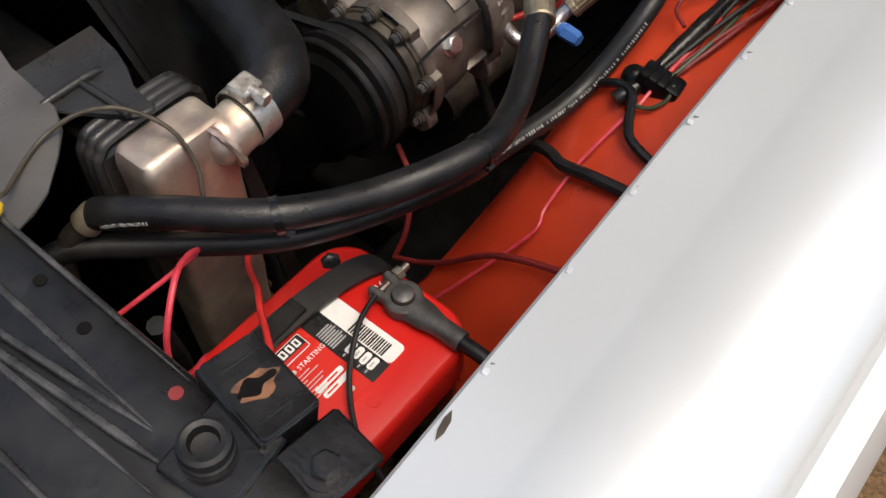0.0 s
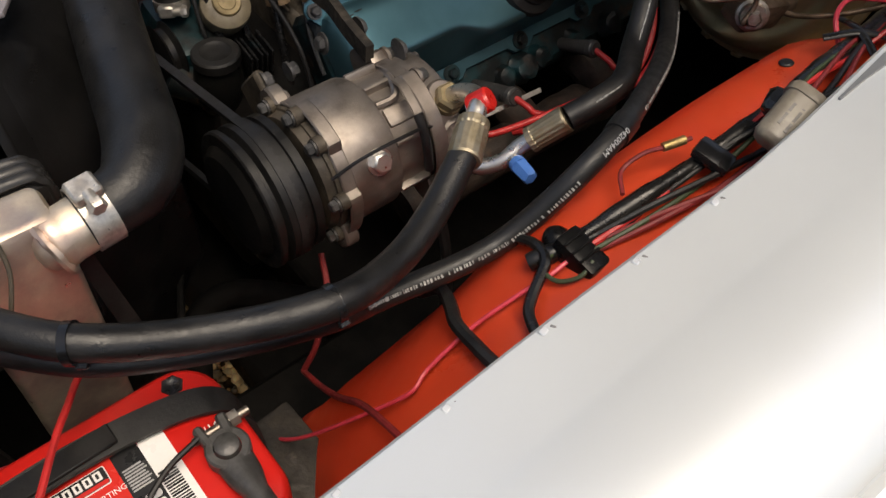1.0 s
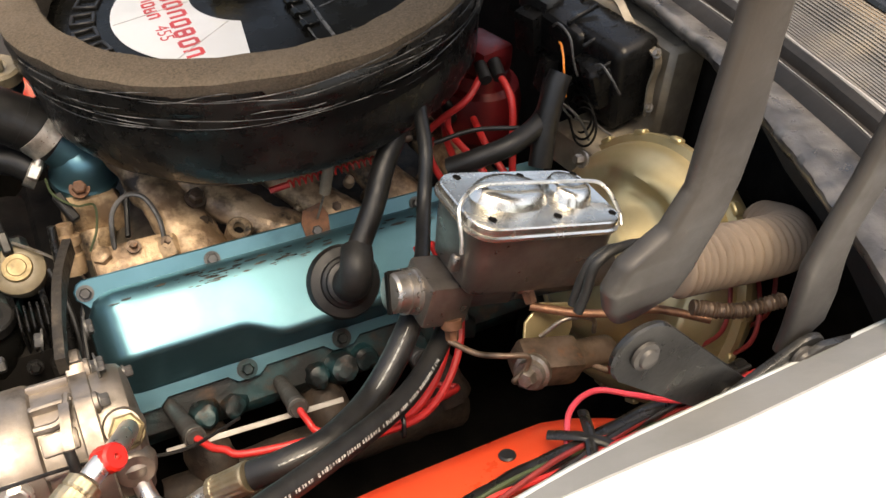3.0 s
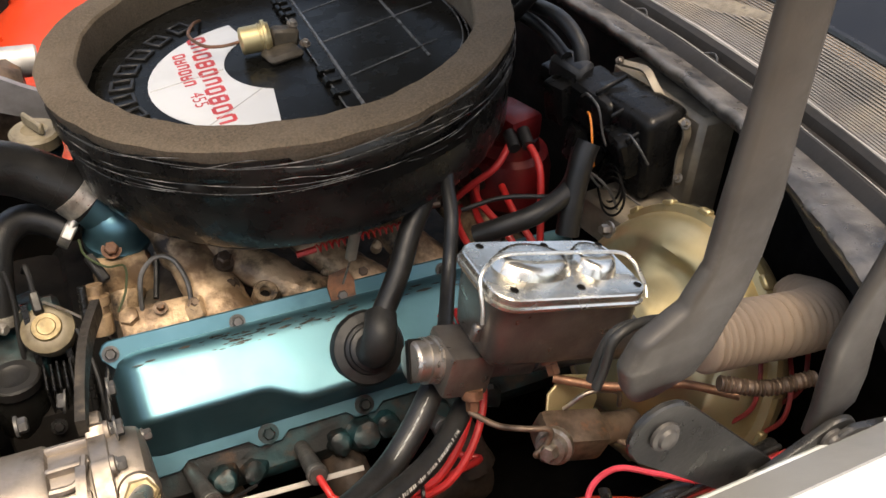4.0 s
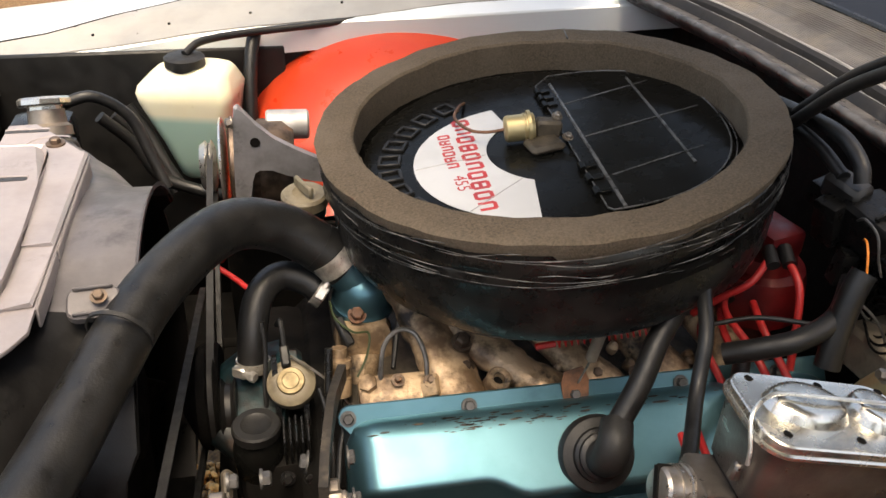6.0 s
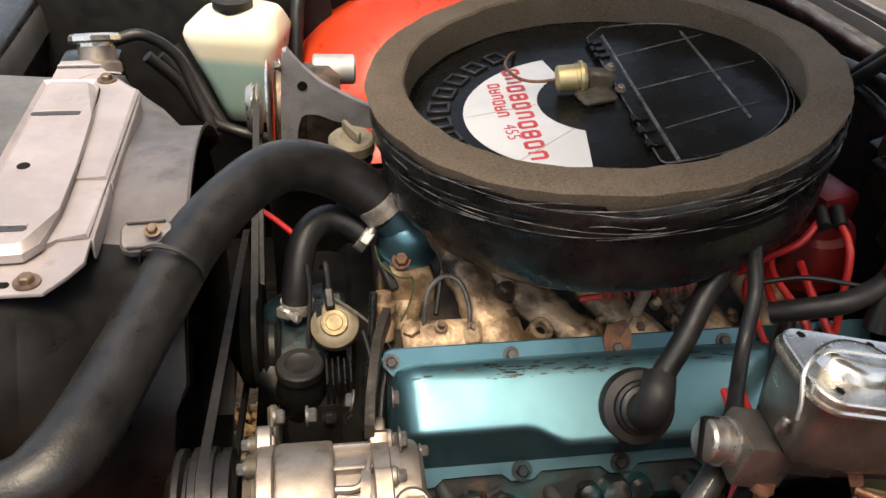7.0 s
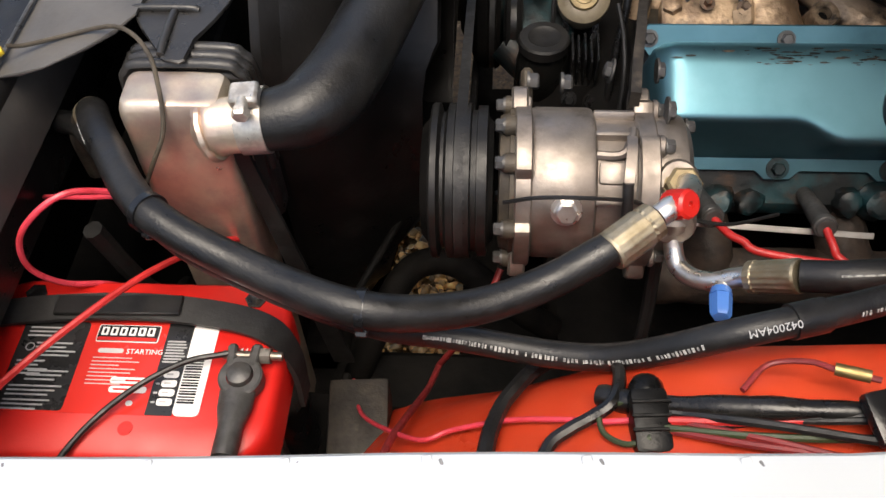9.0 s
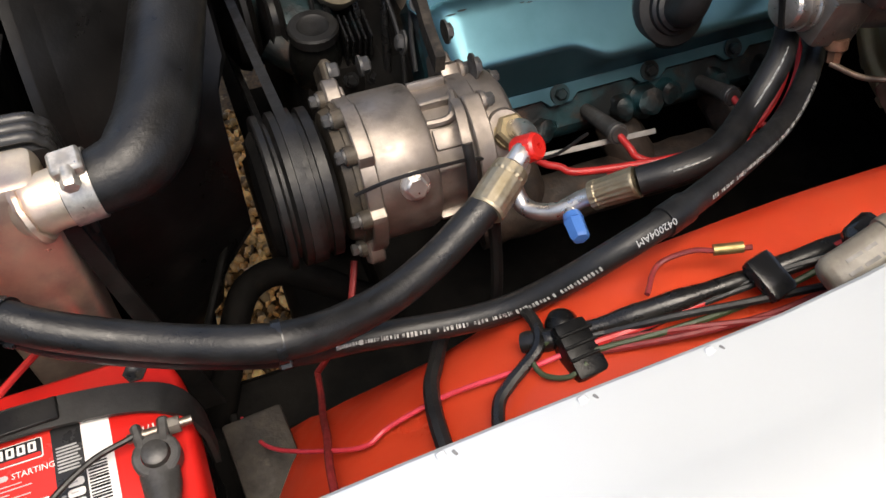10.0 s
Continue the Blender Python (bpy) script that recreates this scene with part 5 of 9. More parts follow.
# ---- engine ----
def build_block():
    eng = thing("engine_block", (0.45, CL, 0.36), "dark oily engine block with teal cylinder head castings", "engine")
    bm = B()
    box(bm, (0.47, CL, 0.54), (0.58, 0.34, 0.36), bevel=0.02)
    box(bm, (0.16, CL, 0.57), (0.09, 0.30, 0.30), bevel=0.03, segs=2)
    part("block", bm, M_DARK, eng)
    # near head, leaning outwards
    bm = B()
    m = turn_to((1, 0, 0), (0, -0.785, 0.619), (0.475, 0.4605, 0.728))
    box(bm, (0, 0, 0), (0.50, 0.125, 0.06), m, 0.008)
    box(bm, (0, -0.02, -0.05), (0.50, 0.10, 0.08), m, 0.012)
    part("cylinder_head", bm, M_TEAL_GRIMY, eng)
    bm = B()
    m2 = turn_to((1, 0, 0), (0, 0.785, 0.619), (0.475, 2 * CL - 0.4605, 0.728))
    box(bm, (0, 0, 0), (0.50, 0.125, 0.06), m2, 0.008)
    box(bm, (0, 0, 0.03), (0.50, 0.10, 0.06), m2, 0.02, 2)
    part("cylinder_head", bm, M_TEAL_GRIMY, eng)
    # bosses along the head below the cover
    for x, y, z, r in ((0.305, 0.392, 0.672, 0.013), (0.335, 0.394, 0.668, 0.012), (0.425, 0.395, 0.670, 0.013), (0.452, 0.392, 0.674, 0.016), (0.478, 0.393, 0.676, 0.013), (0.54, 0.395, 0.67, 0.013), (0.60, 0.395, 0.67, 0.014)):
        bm = B()
        lathe(bm, [(0, r * 1.25), (0.008, r * 1.15), (0.012, r), (0.02, r * 0.9), (0.022, r * 0.6)], (x, y, z), (0, -0.72, 0.5), 16)
        part("boss", lumpy(bm, 0.006, 0.012), M_TEAL_GRIMY, eng)
    # exhaust manifold
    bm = B()
    tube(bm, [(0.25, 0.35, 0.60), (0.36, 0.345, 0.61), (0.50, 0.345, 0.61), (0.58, 0.36, 0.58)], 0.028, 14)
    part("exhaust_manifold", lumpy(bm, 0.003, 0.02), M_SCALE, eng, "dark brown scaly exhaust manifold")
    for x in (0.30, 0.43, 0.56):
        bm = tube(B(), [(x, 0.40, 0.64), (x, 0.365, 0.635), (x + 0.01, 0.345, 0.61)], 0.024, 12)
        part("exhaust_port", lumpy(bm, 0.003, 0.02), M_SCALE, eng)
    bm = B()
    lathe(bm, [(0, 0.02), (0.02, 0.06), (0.03, 0.064), (0.034, 0.058), (0.040, 0.064), (0.045, 0.06)], (0.05, CL, 0.695), (1, 0, 0), 36)
    part("water_pump_pulley", bm, M_DARK, eng)
    bm = B()
    lathe(bm, [(0, 0.03), (0.03, 0.05), (0.08, 0.06)], (0.085, CL, 0.695), (1, 0, 0), 24)
    box(bm, (0.14, 0.60, 0.72), (0.06, 0.10, 0.07), (10, 5, 0), 0.015, 2)
    tube(bm, [(0.10, 0.56, 0.72), (0.13, 0.54, 0.70), (0.17, 0.53, 0.66)], 0.02, 12)
    part("water_pump", bm, M_TEAL_GRIMY, eng, "dark oily teal water pump")


build_block()

VC_N, VC_V = V(0, -0.785, 0.619), V(0, -0.619, -0.785)
VC_O = V(0, 0.474, 0.795)


def vc_point(x, s, h):
    return V(x, 0, 0) + V(0, VC_O.y, VC_O.z) + VC_V * s + VC_N * h


def build_valve_cover():
    vc = thing("valve_cover", (0.48, 0.44, 0.75), "metallic teal valve cover, oily along its upper edge", "valve cover")
    x0, x1 = 0.226, 0.742
    loops = []
    for k in range(61):
        u = k / 60
        x = x0 + (x1 - x0) * u
        e = min(x - x0, x1 - x)
        q = math.sqrt(max(0.0, 1 - (1 - min(1, e / 0.030)) ** 2))
        c = 0.066 + 0.017 * step01(0.355, 0.40, x)
        s_hi, s_lo = 0.002 + 0.022 * (1 - q), 0.1075 - 0.022 * (1 - q)
        top = 0.0312 + 0.26 * (c - 0.004 - 0.019)
        sec = [(s_hi, 0.0), (s_hi + 0.0005, 0.012), (s_hi + 0.003, 0.020), (s_hi + 0.008, 0.0265), (s_hi + 0.014, 0.0300), (s_hi + 0.017, 0.0312), (s_hi + 0.020, 0.0320)]
        sec += [(c - 0.012, top - 0.0021), (c - 0.004, top), (c - 0.001, top + 0.0006), (c + 0.002, top), (c + 0.0045, top - 0.0020), (c + 0.0065, top - 0.0046)]
        low = top - 0.0046
        sec += [(c + 0.0065 + (s_lo - 0.002 - c - 0.0065) * w, low + (0.004 - low) * w) for w in (0.12, 0.5, 0.9, 1.0)] + [(s_lo, 0.0)]
        loops.append([vc_point(x, s, max(0.0, h) * (0.06 + 0.94 * q)) for s, h in sec])
    bm = B()
    rings(bm, loops)
    part("body", bm, M_TEAL, vc, sharp=32)
    # rail with scalloped lower edge
    pts = [(x0 - 0.012, -0.012)]
    for x in (0.255, 0.356, 0.459, 0.56, 0.66):
        pts += [(x - 0.020, 0.117), (x - 0.012, 0.127), (x + 0.012, 0.127), (x + 0.020, 0.117)]
    outline = [(x0 + 0.004, -0.014), (x1 + 0.006, -0.014), (x1 + 0.006, 0.112)] + [p for p in reversed(pts[1:])] + [(x0 + 0.016, 0.112), (x0 + 0.010, 0.09), (x0 + 0.010, 0.018), (x0 + 0.002, 0.010), (x0 - 0.005, 0.004), (x0 - 0.006, -0.004), (x0 - 0.002, -0.011)]
    m = turn_to((1, 0, 0), VC_N, VC_O)
    bm = B()
    prism(bm, [(x, -s) for x, s in outline], 0.0045, m @ Matrix.Translation((0, 0, -0.003)), 0.0012)
    part("rail", bm, M_TEAL, vc, "teal bolting rail", sharp=30)
    for x in (0.230, 0.352, 0.463, 0.58, 0.69):
        bm = B()
        hexbolt(bm, vc_point(x, -0.001, 0.0015), VC_N, 0.0056, 0.008, 1.45)
        part("bolt", bm, M_LEAD, vc)
    for x in (0.356, 0.459, 0.56, 0.66):
        bm = B()
        hexbolt(bm, vc_point(x, 0.116, 0.0015), VC_N, 0.0062, 0.008, 1.7)
        part("bolt", bm, M_TEAL_GRIMY, vc)
    # oily stains with their own shape on the upper shoulder
    rnd = random.Random(8)
    bm = B()
    for k in range(120):
        x, s = rnd.choice((rnd.uniform(0.33, 0.47), rnd.uniform(0.25, 0.70))), rnd.uniform(0.006, 0.020)
        r = rnd.uniform(0.0006, 0.0026) * rnd.choice((0.7, 1, 1.5))
        blob = [(r * 2.4 * math.cos(a) * rnd.uniform(0.4, 1.15), 0.36 * r * math.sin(a) * rnd.uniform(0.6, 1.15)) for a in (2 * math.pi * i / 11 for i in range(11))]
        h = float(np.interp(s - 0.002, (0.0005, 0.003, 0.008, 0.014, 0.020), (0.012, 0.020, 0.0265, 0.0300, 0.0320))) + 0.0003
        lean = float(np.interp(s, (0.004, 0.010, 0.016, 0.020), (1.25, 0.85, 0.45, 0.27)))
        tilt = turn_to((1, 0, 0), VC_N - VC_V * lean, vc_point(x, s, h))
        part("oil_stain", prism(B(), blob, 0.0004, tilt), M_OIL if k % 6 else M_OLD_BOX, vc)


build_valve_cover()


def build_intake():
    im = thing("intake_manifold", (0.48, CL, 0.70), "bronze-painted cast intake manifold with thick runners", "intake manifold")
    bm = B()
    box(bm, (0.48, CL, 0.735), (0.50, 0.29, 0.055), bevel=0.010)
    part("base", bm, M_OLD_BOX, im)
    # runners, each a rough flattened arm that widens to the head
    for line, r in (
        ([(0.300, 0.665, 0.862), (0.314, 0.612, 0.838), (0.325, 0.570, 0.818), (0.340, 0.535, 0.800), (0.350, 0.505, 0.782), (0.353, 0.485, 0.765)], 0.0265),
        ([(0.350, 0.625, 0.838), (0.379, 0.558, 0.812), (0.414, 0.520, 0.796), (0.452, 0.493, 0.776), (0.465, 0.480, 0.762)], 0.0245),
        ([(0.432, 0.62, 0.835), (0.470, 0.540, 0.806), (0.500, 0.502, 0.786), (0.515, 0.485, 0.770)], 0.0235),
        ([(0.510, 0.64, 0.845), (0.548, 0.555, 0.812), (0.575, 0.510, 0.790), (0.590, 0.488, 0.772)], 0.0245),
        ([(0.60, 0.66, 0.85), (0.630, 0.58, 0.822), (0.655, 0.52, 0.795), (0.665, 0.488, 0.775)], 0.0245),
    ):
        bm = B()
        sweep(bm, smooth_line(line, 10), lambda t, r=r: r * (0.92 + 0.16 * t + 0.06 * math.sin(11 * t)), 22, squash=0.8)
        part("runner", lumpy(lumpy(bm, 0.005, 0.030), 0.0022, 0.009), M_BRONZE, im)
    bm = B()
    box(bm, (0.48, CL, 0.845), (0.20, 0.16, 0.05), bevel=0.02, segs=2)
    part("carburettor_pad", bm, M_BRONZE, im)
    # boss with an open bore
    ax = V(0.05, -0.45, 0.88)
    part("boss", lumpy(lathe(B(), [(-0.03, 0.015), (0.0, 0.0135), (0.010, 0.0135), (0.0125, 0.012), (0.0125, 0.0062), (0.002, 0.0055)], (0.389, 0.506, 0.794), ax, 24), 0.001, 0.01), M_BRONZE, im)
    part("bore", lathe(B(), [(0.003, 0.0055), (0.0035, 0.0055)], (0.389, 0.506, 0.794), ax, 16), M_DARK, im)
    # sender stub, star bolt and its neighbours
    part("sender", lathe(lathe(B(), [(-0.02, 0.013), (0.0, 0.0125), (0.006, 0.011)], (0.358, 0.546, 0.818), ax, 18), [(0.006, 0.0085), (0.016, 0.008), (0.018, 0.006)], (0.358, 0.546, 0.818), ax, 6), M_BROWN_METAL, im, "rusty temperature sender")
    for x, y, z, r in ((0.358, 0.522, 0.806, 0.0058), (0.285, 0.512, 0.806, 0.0042), (0.318, 0.505, 0.806, 0.0045), (0.428, 0.497, 0.795, 0.005), (0.495, 0.497, 0.800, 0.0055), (0.54, 0.497, 0.795, 0.005), (0.345, 0.585, 0.838, 0.005), (0.372, 0.575, 0.834, 0.0045)):
        part("bolt", hexbolt(B(), (x, y, z), ax, r, 0.007, 1.7), M_BROWN_METAL, im)
    rnd = random.Random(17)
    for k in range(14):
        x = rnd.uniform(0.30, 0.62)
        y = rnd.uniform(0.495, 0.56)
        c = V(x, y, 0.775 + 0.46 * (y - 0.49) + 0.012)
        part("casting_lump", lumpy(lathe(B(), [(-0.008, 0.007), (0.002, 0.006), (0.005, 0.003)], c, ax, 10), 0.002, 0.006), M_BRONZE, im)
    # front block with pipe unions
    bm = B()
    box(bm, (0.284, 0.516, 0.786), (0.078, 0.034, 0.030), (28, -3, -4), 0.006, 2)
    part("union_block", lumpy(bm, 0.002, 0.012), M_BRONZE, im)
    part("union_nut", lathe(B(), [(0, 0.0125), (0.016, 0.0135), (0.018, 0.010)], (0.312, 0.508, 0.795), (0.8, -0.2, 0.3), 6), M_BRONZE, im, "bronze hexagonal union nut")
    part("union_nut", lathe(B(), [(0, 0.010), (0.010, 0.010), (0.012, 0.007)], (0.256, 0.518, 0.796), (-0.2, -0.3, 0.9), 6), M_BRONZE, im)
    bm = B()
    tube(bm, [(0.268, 0.519, 0.800), (0.270, 0.528, 0.818), (0.276, 0.541, 0.833), (0.292, 0.551, 0.841), (0.308, 0.545, 0.838), (0.316, 0.528, 0.822), (0.316, 0.514, 0.804)], 0.0026, 8, 6)
    part("pipe", bm, M_LEAD, im, "thin bent dark steel pipe")
    bm = B()
    tube(bm, [(0.262, 0.600, 0.945), (0.262, 0.600, 0.925), (0.2655, 0.591, 0.900), (0.276, 0.590, 0.885), (0.290, 0.600, 0.872), (0.31, 0.62, 0.85)], 0.0052, 10, 6)
    part("pipe", bm, M_ALU, im, "grey breather pipe")
    # throttle linkage under the air cleaner
    bm = B()
    cyl(bm, (0.44, 0.53, 0.845), (0.60, 0.53, 0.845), 0.005, n=10)
    box(bm, (0.52, 0.53, 0.85), (0.12, 0.004, 0.02), bevel=0.001)
    part("linkage", bm, M_BROWN_METAL, im)


build_intake()
# red return spring and grey line to the tag
bm = B()
turns = [(0.446 + 0.10 * t, 0.500 + 0.004 * math.cos(2 * math.pi * 15 * t), 0.844 + 0.005 * t + 0.004 * math.sin(2 * math.pi * 15 * t)) for t in (k / 150 for k in range(151))]
sweep(bm, turns, 0.0011, 5)
sweep(bm, [V(0.425, 0.50, 0.842), V(0.446, 0.50, 0.844)], 0.0035, 6)
whole("return_spring", bm, M_RED_PLASTIC, "red coil return spring beneath the air cleaner", "spring")
tag = thing("spring_link", (0.468, 0.468, 0.80), "grey sleeve on a thin wire above a rusty tag", "link")
bm = B()
cyl(bm, (0.470, 0.461, 0.853), (0.477, 0.458, 0.897), 0.006, n=14)
part("sleeve", bm, M_LIGHT_PLASTIC, tag)
part("wire", tube(B(), [(0.464, 0.470, 0.815), (0.470, 0.461, 0.853)], 0.0011, 6), M_STEEL, tag)
part("wire", tube(B(), [(0.477, 0.458, 0.895), (0.489, 0.452, 0.945)], 0.0011, 6), M_STEEL, tag)
bm = B()
m = turn_to((1, 0, 0), (0, -0.85, 0.5), (0.465, 0.478, 0.806))
prism(bm, [(-0.014, -0.018), (0.012, -0.018), (0.014, 0.004), (0.008, 0.018), (-0.012, 0.014), (-0.016, 0.002)], 0.002, m)
part("tag", bm, M_RUST, tag, "rusty sheet metal tag")


# ---- thermostat housing, sender, reservoir ----
def build_thermostat():
    th = thing("thermostat_housing", (0.255, 0.645, 0.78), "teal domed thermostat housing on a bronze water outlet", "thermostat")
    bm = B()
    lathe(bm, [(-0.008, 0.036), (0.0, 0.036), (0.003, 0.0335), (0.012, 0.0330), (0.026, 0.0300), (0.036, 0.0240), (0.041, 0.0150), (0.043, 0.004)], (0.264, 0.650, 0.814), (0.10, -0.2, 1), 28)
    cyl(bm, (0.262, 0.650, 0.835), (0.232, 0.656, 0.877), 0.026, n=22)
    part("dome", bm, M_TEAL, th, "glossy teal dome")
    bm = B()
    box(bm, (0.262, 0.640, 0.770), (0.058, 0.076, 0.07), (-8, 0, 6), 0.016, 2)
    tube(bm, [(0.257, 0.60, 0.770), (0.252, 0.575, 0.745), (0.247, 0.56, 0.70)], 0.020, 14)
    bmesh.ops.subdivide_edges(bm, edges=[e for e in bm.edges if e.calc_length() > 0.02], cuts=3, use_grid_fill=True)
    lumpy(bm, 0.005, 0.022)
    part("outlet", bm, M_BRONZE, th)
    bm = B()
    hexbolt(bm, (0.254, 0.617, 0.816), (0, -0.6, 0.8), 0.0075, 0.010, 1.4)
    part("bolt", bm, M_RUST, th)
    bm = B()
    lathe(bm, [(0, 0.0135), (0.020, 0.0135), (0.022, 0.0115), (0.030, 0.0115), (0.031, 0.0135), (0.040, 0.0135), (0.042, 0.009), (0.052, 0.0085)], (0.226, 0.538, 0.772), (0.06, 0.35, 0.93), 12)
    part("switch", bm, M_BRONZE, th, "bronze temperature switch")
    bm = B()
    tube(bm, [(0.225, 0.62, 0.835), (0.228, 0.585, 0.838), (0.245, 0.566, 0.832), (0.262, 0.570, 0.825), (0.258, 0.556, 0.806), (0.246, 0.540, 0.792)], 0.0013, 6)
    part("wire", bm, M_GREEN_WIRE, th, "yellow-green sensor wire")
    bm = B()
    box(bm, (0.236, 0.575, 0.826), (0.010, 0.034, 0.010), (35, 0, 25), 0.002)
    part("connector", bm, M_RUBBER, th)
    part("wire", tube(B(), [(0.290, 0.640, 0.862), (0.297, 0.622, 0.848), (0.298, 0.600, 0.826), (0.292, 0.575, 0.806), (0.285, 0.548, 0.792)], 0.0030, 8), M_RUBBER, th, "black wire beside the dome")


build_thermostat()
build_hose("bypass_hose", [(0.222, 0.652, 0.822), (0.200, 0.662, 0.838), (0.172, 0.662, 0.846), (0.148, 0.640, 0.835), (0.138, 0.612, 0.800), (0.136, 0.600, 0.762)], 0.0165, "short bent black bypass hose", 18, 6)
clamp_ring("hose_clamp", (0.217, 0.654, 0.826), (-0.8, 0.3, 0.5), 0.0172, "small rusty hose clamp on the bypass hose", (0, -0.8, 0.5), 0.012)
clamp_ring("hose_clamp", (0.1365, 0.603, 0.772), (0.05, 0.2, 1), 0.0172, "small dark hose clamp at the water pump", (-0.6, -0.8, 0.1), 0.012)

sd = thing("vacuum_switch", (0.176, 0.56, 0.75), "round beige vacuum switch with a brass centre", "switch")
ax = V(-0.05, -0.55, 0.83)
bm = B()
lathe(bm, [(-0.030, 0.016), (-0.026, 0.022), (-0.010, 0.0255), (0.0, 0.0265), (0.006, 0.0260), (0.009, 0.0220), (0.011, 0.0165)], (0.177, 0.563, 0.772), ax, 32)
part("cup", bm, M_BEIGE, sd)
bm = B()
lathe(bm, [(0.008, 0.0150), (0.0125, 0.0150), (0.0145, 0.0140), (0.0140, 0.0095), (0.0148, 0.0085), (0.0148, 0.003)], (0.177, 0.563, 0.772), ax, 28)
part("centre", bm, M_BRASS_DULL, sd, "dull brass centre button")
bm = B()
box(bm, (0.172, 0.578, 0.797), (0.010, 0.024, 0.014), (30, 0, 5), 0.002)
tube(bm, [(0.172, 0.585, 0.803), (0.170, 0.605, 0.825), (0.165, 0.62, 0.81)], 0.003, 8)
part("connector", bm, M_RUBBER, sd)
bm = B()
tube(bm, [(0.178, 0.578, 0.798), (0.200, 0.560, 0.792), (0.222, 0.545, 0.778), (0.236, 0.535, 0.760)], 0.0015, 6)
part("wire", bm, M_STEEL, sd)
bm = B()
box(bm, (0.175, 0.60, 0.745), (0.03, 0.06, 0.05), (20, 0, 0), 0.006)
part("bracket", bm, M_TEAL_GRIMY, sd)
for x, y0, z0, y1, z1 in ((0.160, 0.578, 0.800, 0.535, 0.690), (0.190, 0.570, 0.775, 0.530, 0.690)):
    part("rail", band(B(), [(x, y0, z0), (x + 0.001, (y0 + y1) / 2 - 0.004, (z0 + z1) / 2), (x, y1, z1)], 0.006, 0.010, (1, 0, 0), 4), M_OILY, sd, "oily dark bracket rail")

ps = thing("pump_reservoir", (0.138, 0.515, 0.68), "small black pump reservoir with a ribbed cap", "reservoir")
bm = B()
lathe(bm, [(0, 0.021), (0.010, 0.026), (0.040, 0.027), (0.056, 0.024), (0.064, 0.018)], (0.138, 0.525, 0.686), (0, -0.08, 1), 28)
part("body", bm, M_LID, ps)
bm = B()
loops = []
for d, r in ((0.0, 0.0245), (0.010, 0.0250), (0.012, 0.0235), (0.0125, 0.016), (0.011, 0.014), (0.011, 0.004)):
    loops.append([V(0.138 + (r + (0.0007 if k % 2 and d < 0.011 else 0)) * math.cos(2 * math.pi * k / 48), 0.519 + (r + (0.0007 if k % 2 and d < 0.011 else 0)) * math.sin(2 * math.pi * k / 48), 0.749 + d) for k in range(48)])
rings(bm, loops)
part("cap", bm, M_BLACK_DUSTY, ps, "ribbed dusty black cap")


br = thing("pump_bracket", (0.172, 0.50, 0.66), "oily black finned pump bracket before the engine", "bracket")
for k in range(5):
    part("fin", box(B(), (0.166 + 0.0062 * k, 0.520, 0.715), (0.0026, 0.034, 0.085 - 0.006 * (k % 2)), (12, 0, 0), 0.0008), M_OILY, br)
part("foot", box(B(), (0.178, 0.535, 0.672), (0.05, 0.05, 0.022), (10, 0, 4), 0.006, 2), M_OILY, br)
for at in ((0.166, 0.497, 0.700), (0.190, 0.494, 0.700)):
    part("bolt", hexbolt(B(), at, (0, -0.85, 0.5), 0.0055, 0.007, 1.5), M_OILY, br)
pl = thing("idler_pulley", (0.11, 0.56, 0.72), "black idler pulley on an arm behind the fan belt", "pulley")
part("wheel", lathe(B(), [(0, 0.012), (0.001, 0.030), (0.003, 0.034), (0.007, 0.028), (0.013, 0.028), (0.017, 0.034), (0.019, 0.032), (0.020, 0.012)], (0.098, 0.575, 0.735), (1, 0, 0), 32), M_PULLEY, pl)
part("arm", band(B(), [(0.124, 0.575, 0.735), (0.135, 0.61, 0.70), (0.145, 0.64, 0.66)], 0.010, 0.024, (1, 0, 0), 4), M_OILY, pl)
wire_k = [((0.205, 0.52, 0.80), (0.212, 0.50, 0.775), (0.214, 0.475, 0.745), (0.210, 0.45, 0.70)), ((0.150, 0.60, 0.83), (0.152, 0.585, 0.80), (0.148, 0.565, 0.76), (0.150, 0.545, 0.71)), ((0.235, 0.50, 0.79), (0.222, 0.47, 0.770), (0.216, 0.44, 0.745))]
for pts in wire_k:
    whole("wire", tube(B(), pts, 0.0026, 8, 5), M_RUBBER, "thin black wire before the engine", "wire", "wires before the engine")
whole("dipstick_tube", tube(B(), [(0.218, 0.545, 0.83), (0.214, 0.525, 0.79), (0.206, 0.50, 0.74), (0.20, 0.47, 0.66)], 0.0042, 10, 6), M_OILY, "oily black dipstick tube beside the valve cover", "tube")
# ---- air cleaner, leaning up towards the rear with the carburettor ----
AC_POSE = Matrix.Translation((0.4712, 0.6823, 1.0213)) @ Matrix.Rotation(radians(-6.4), 4, "Y")
AC_R, AC_IN, AC_OVAL, LID_Z = 0.2515, 0.2100, 1.05, -0.0400


def ac_ring(r, z, n=96, wave=None):
    """A loop of the slightly oval air cleaner: radius, height, and a wave of (radius, height) by angle."""
    row = []
    for k in range(n):
        a = 2 * math.pi * k / n
        dr, dz = wave(a) if wave else (0, 0)
        row.append(V((r + dr) * math.cos(a), (r + dr) * AC_OVAL * math.sin(a), z + dz))
    return row


def ac_part(name, bm, mt, parent, label="", sharp=38):
    bm.transform(AC_POSE)
    return part(name, bm, mt, parent, label, sharp)


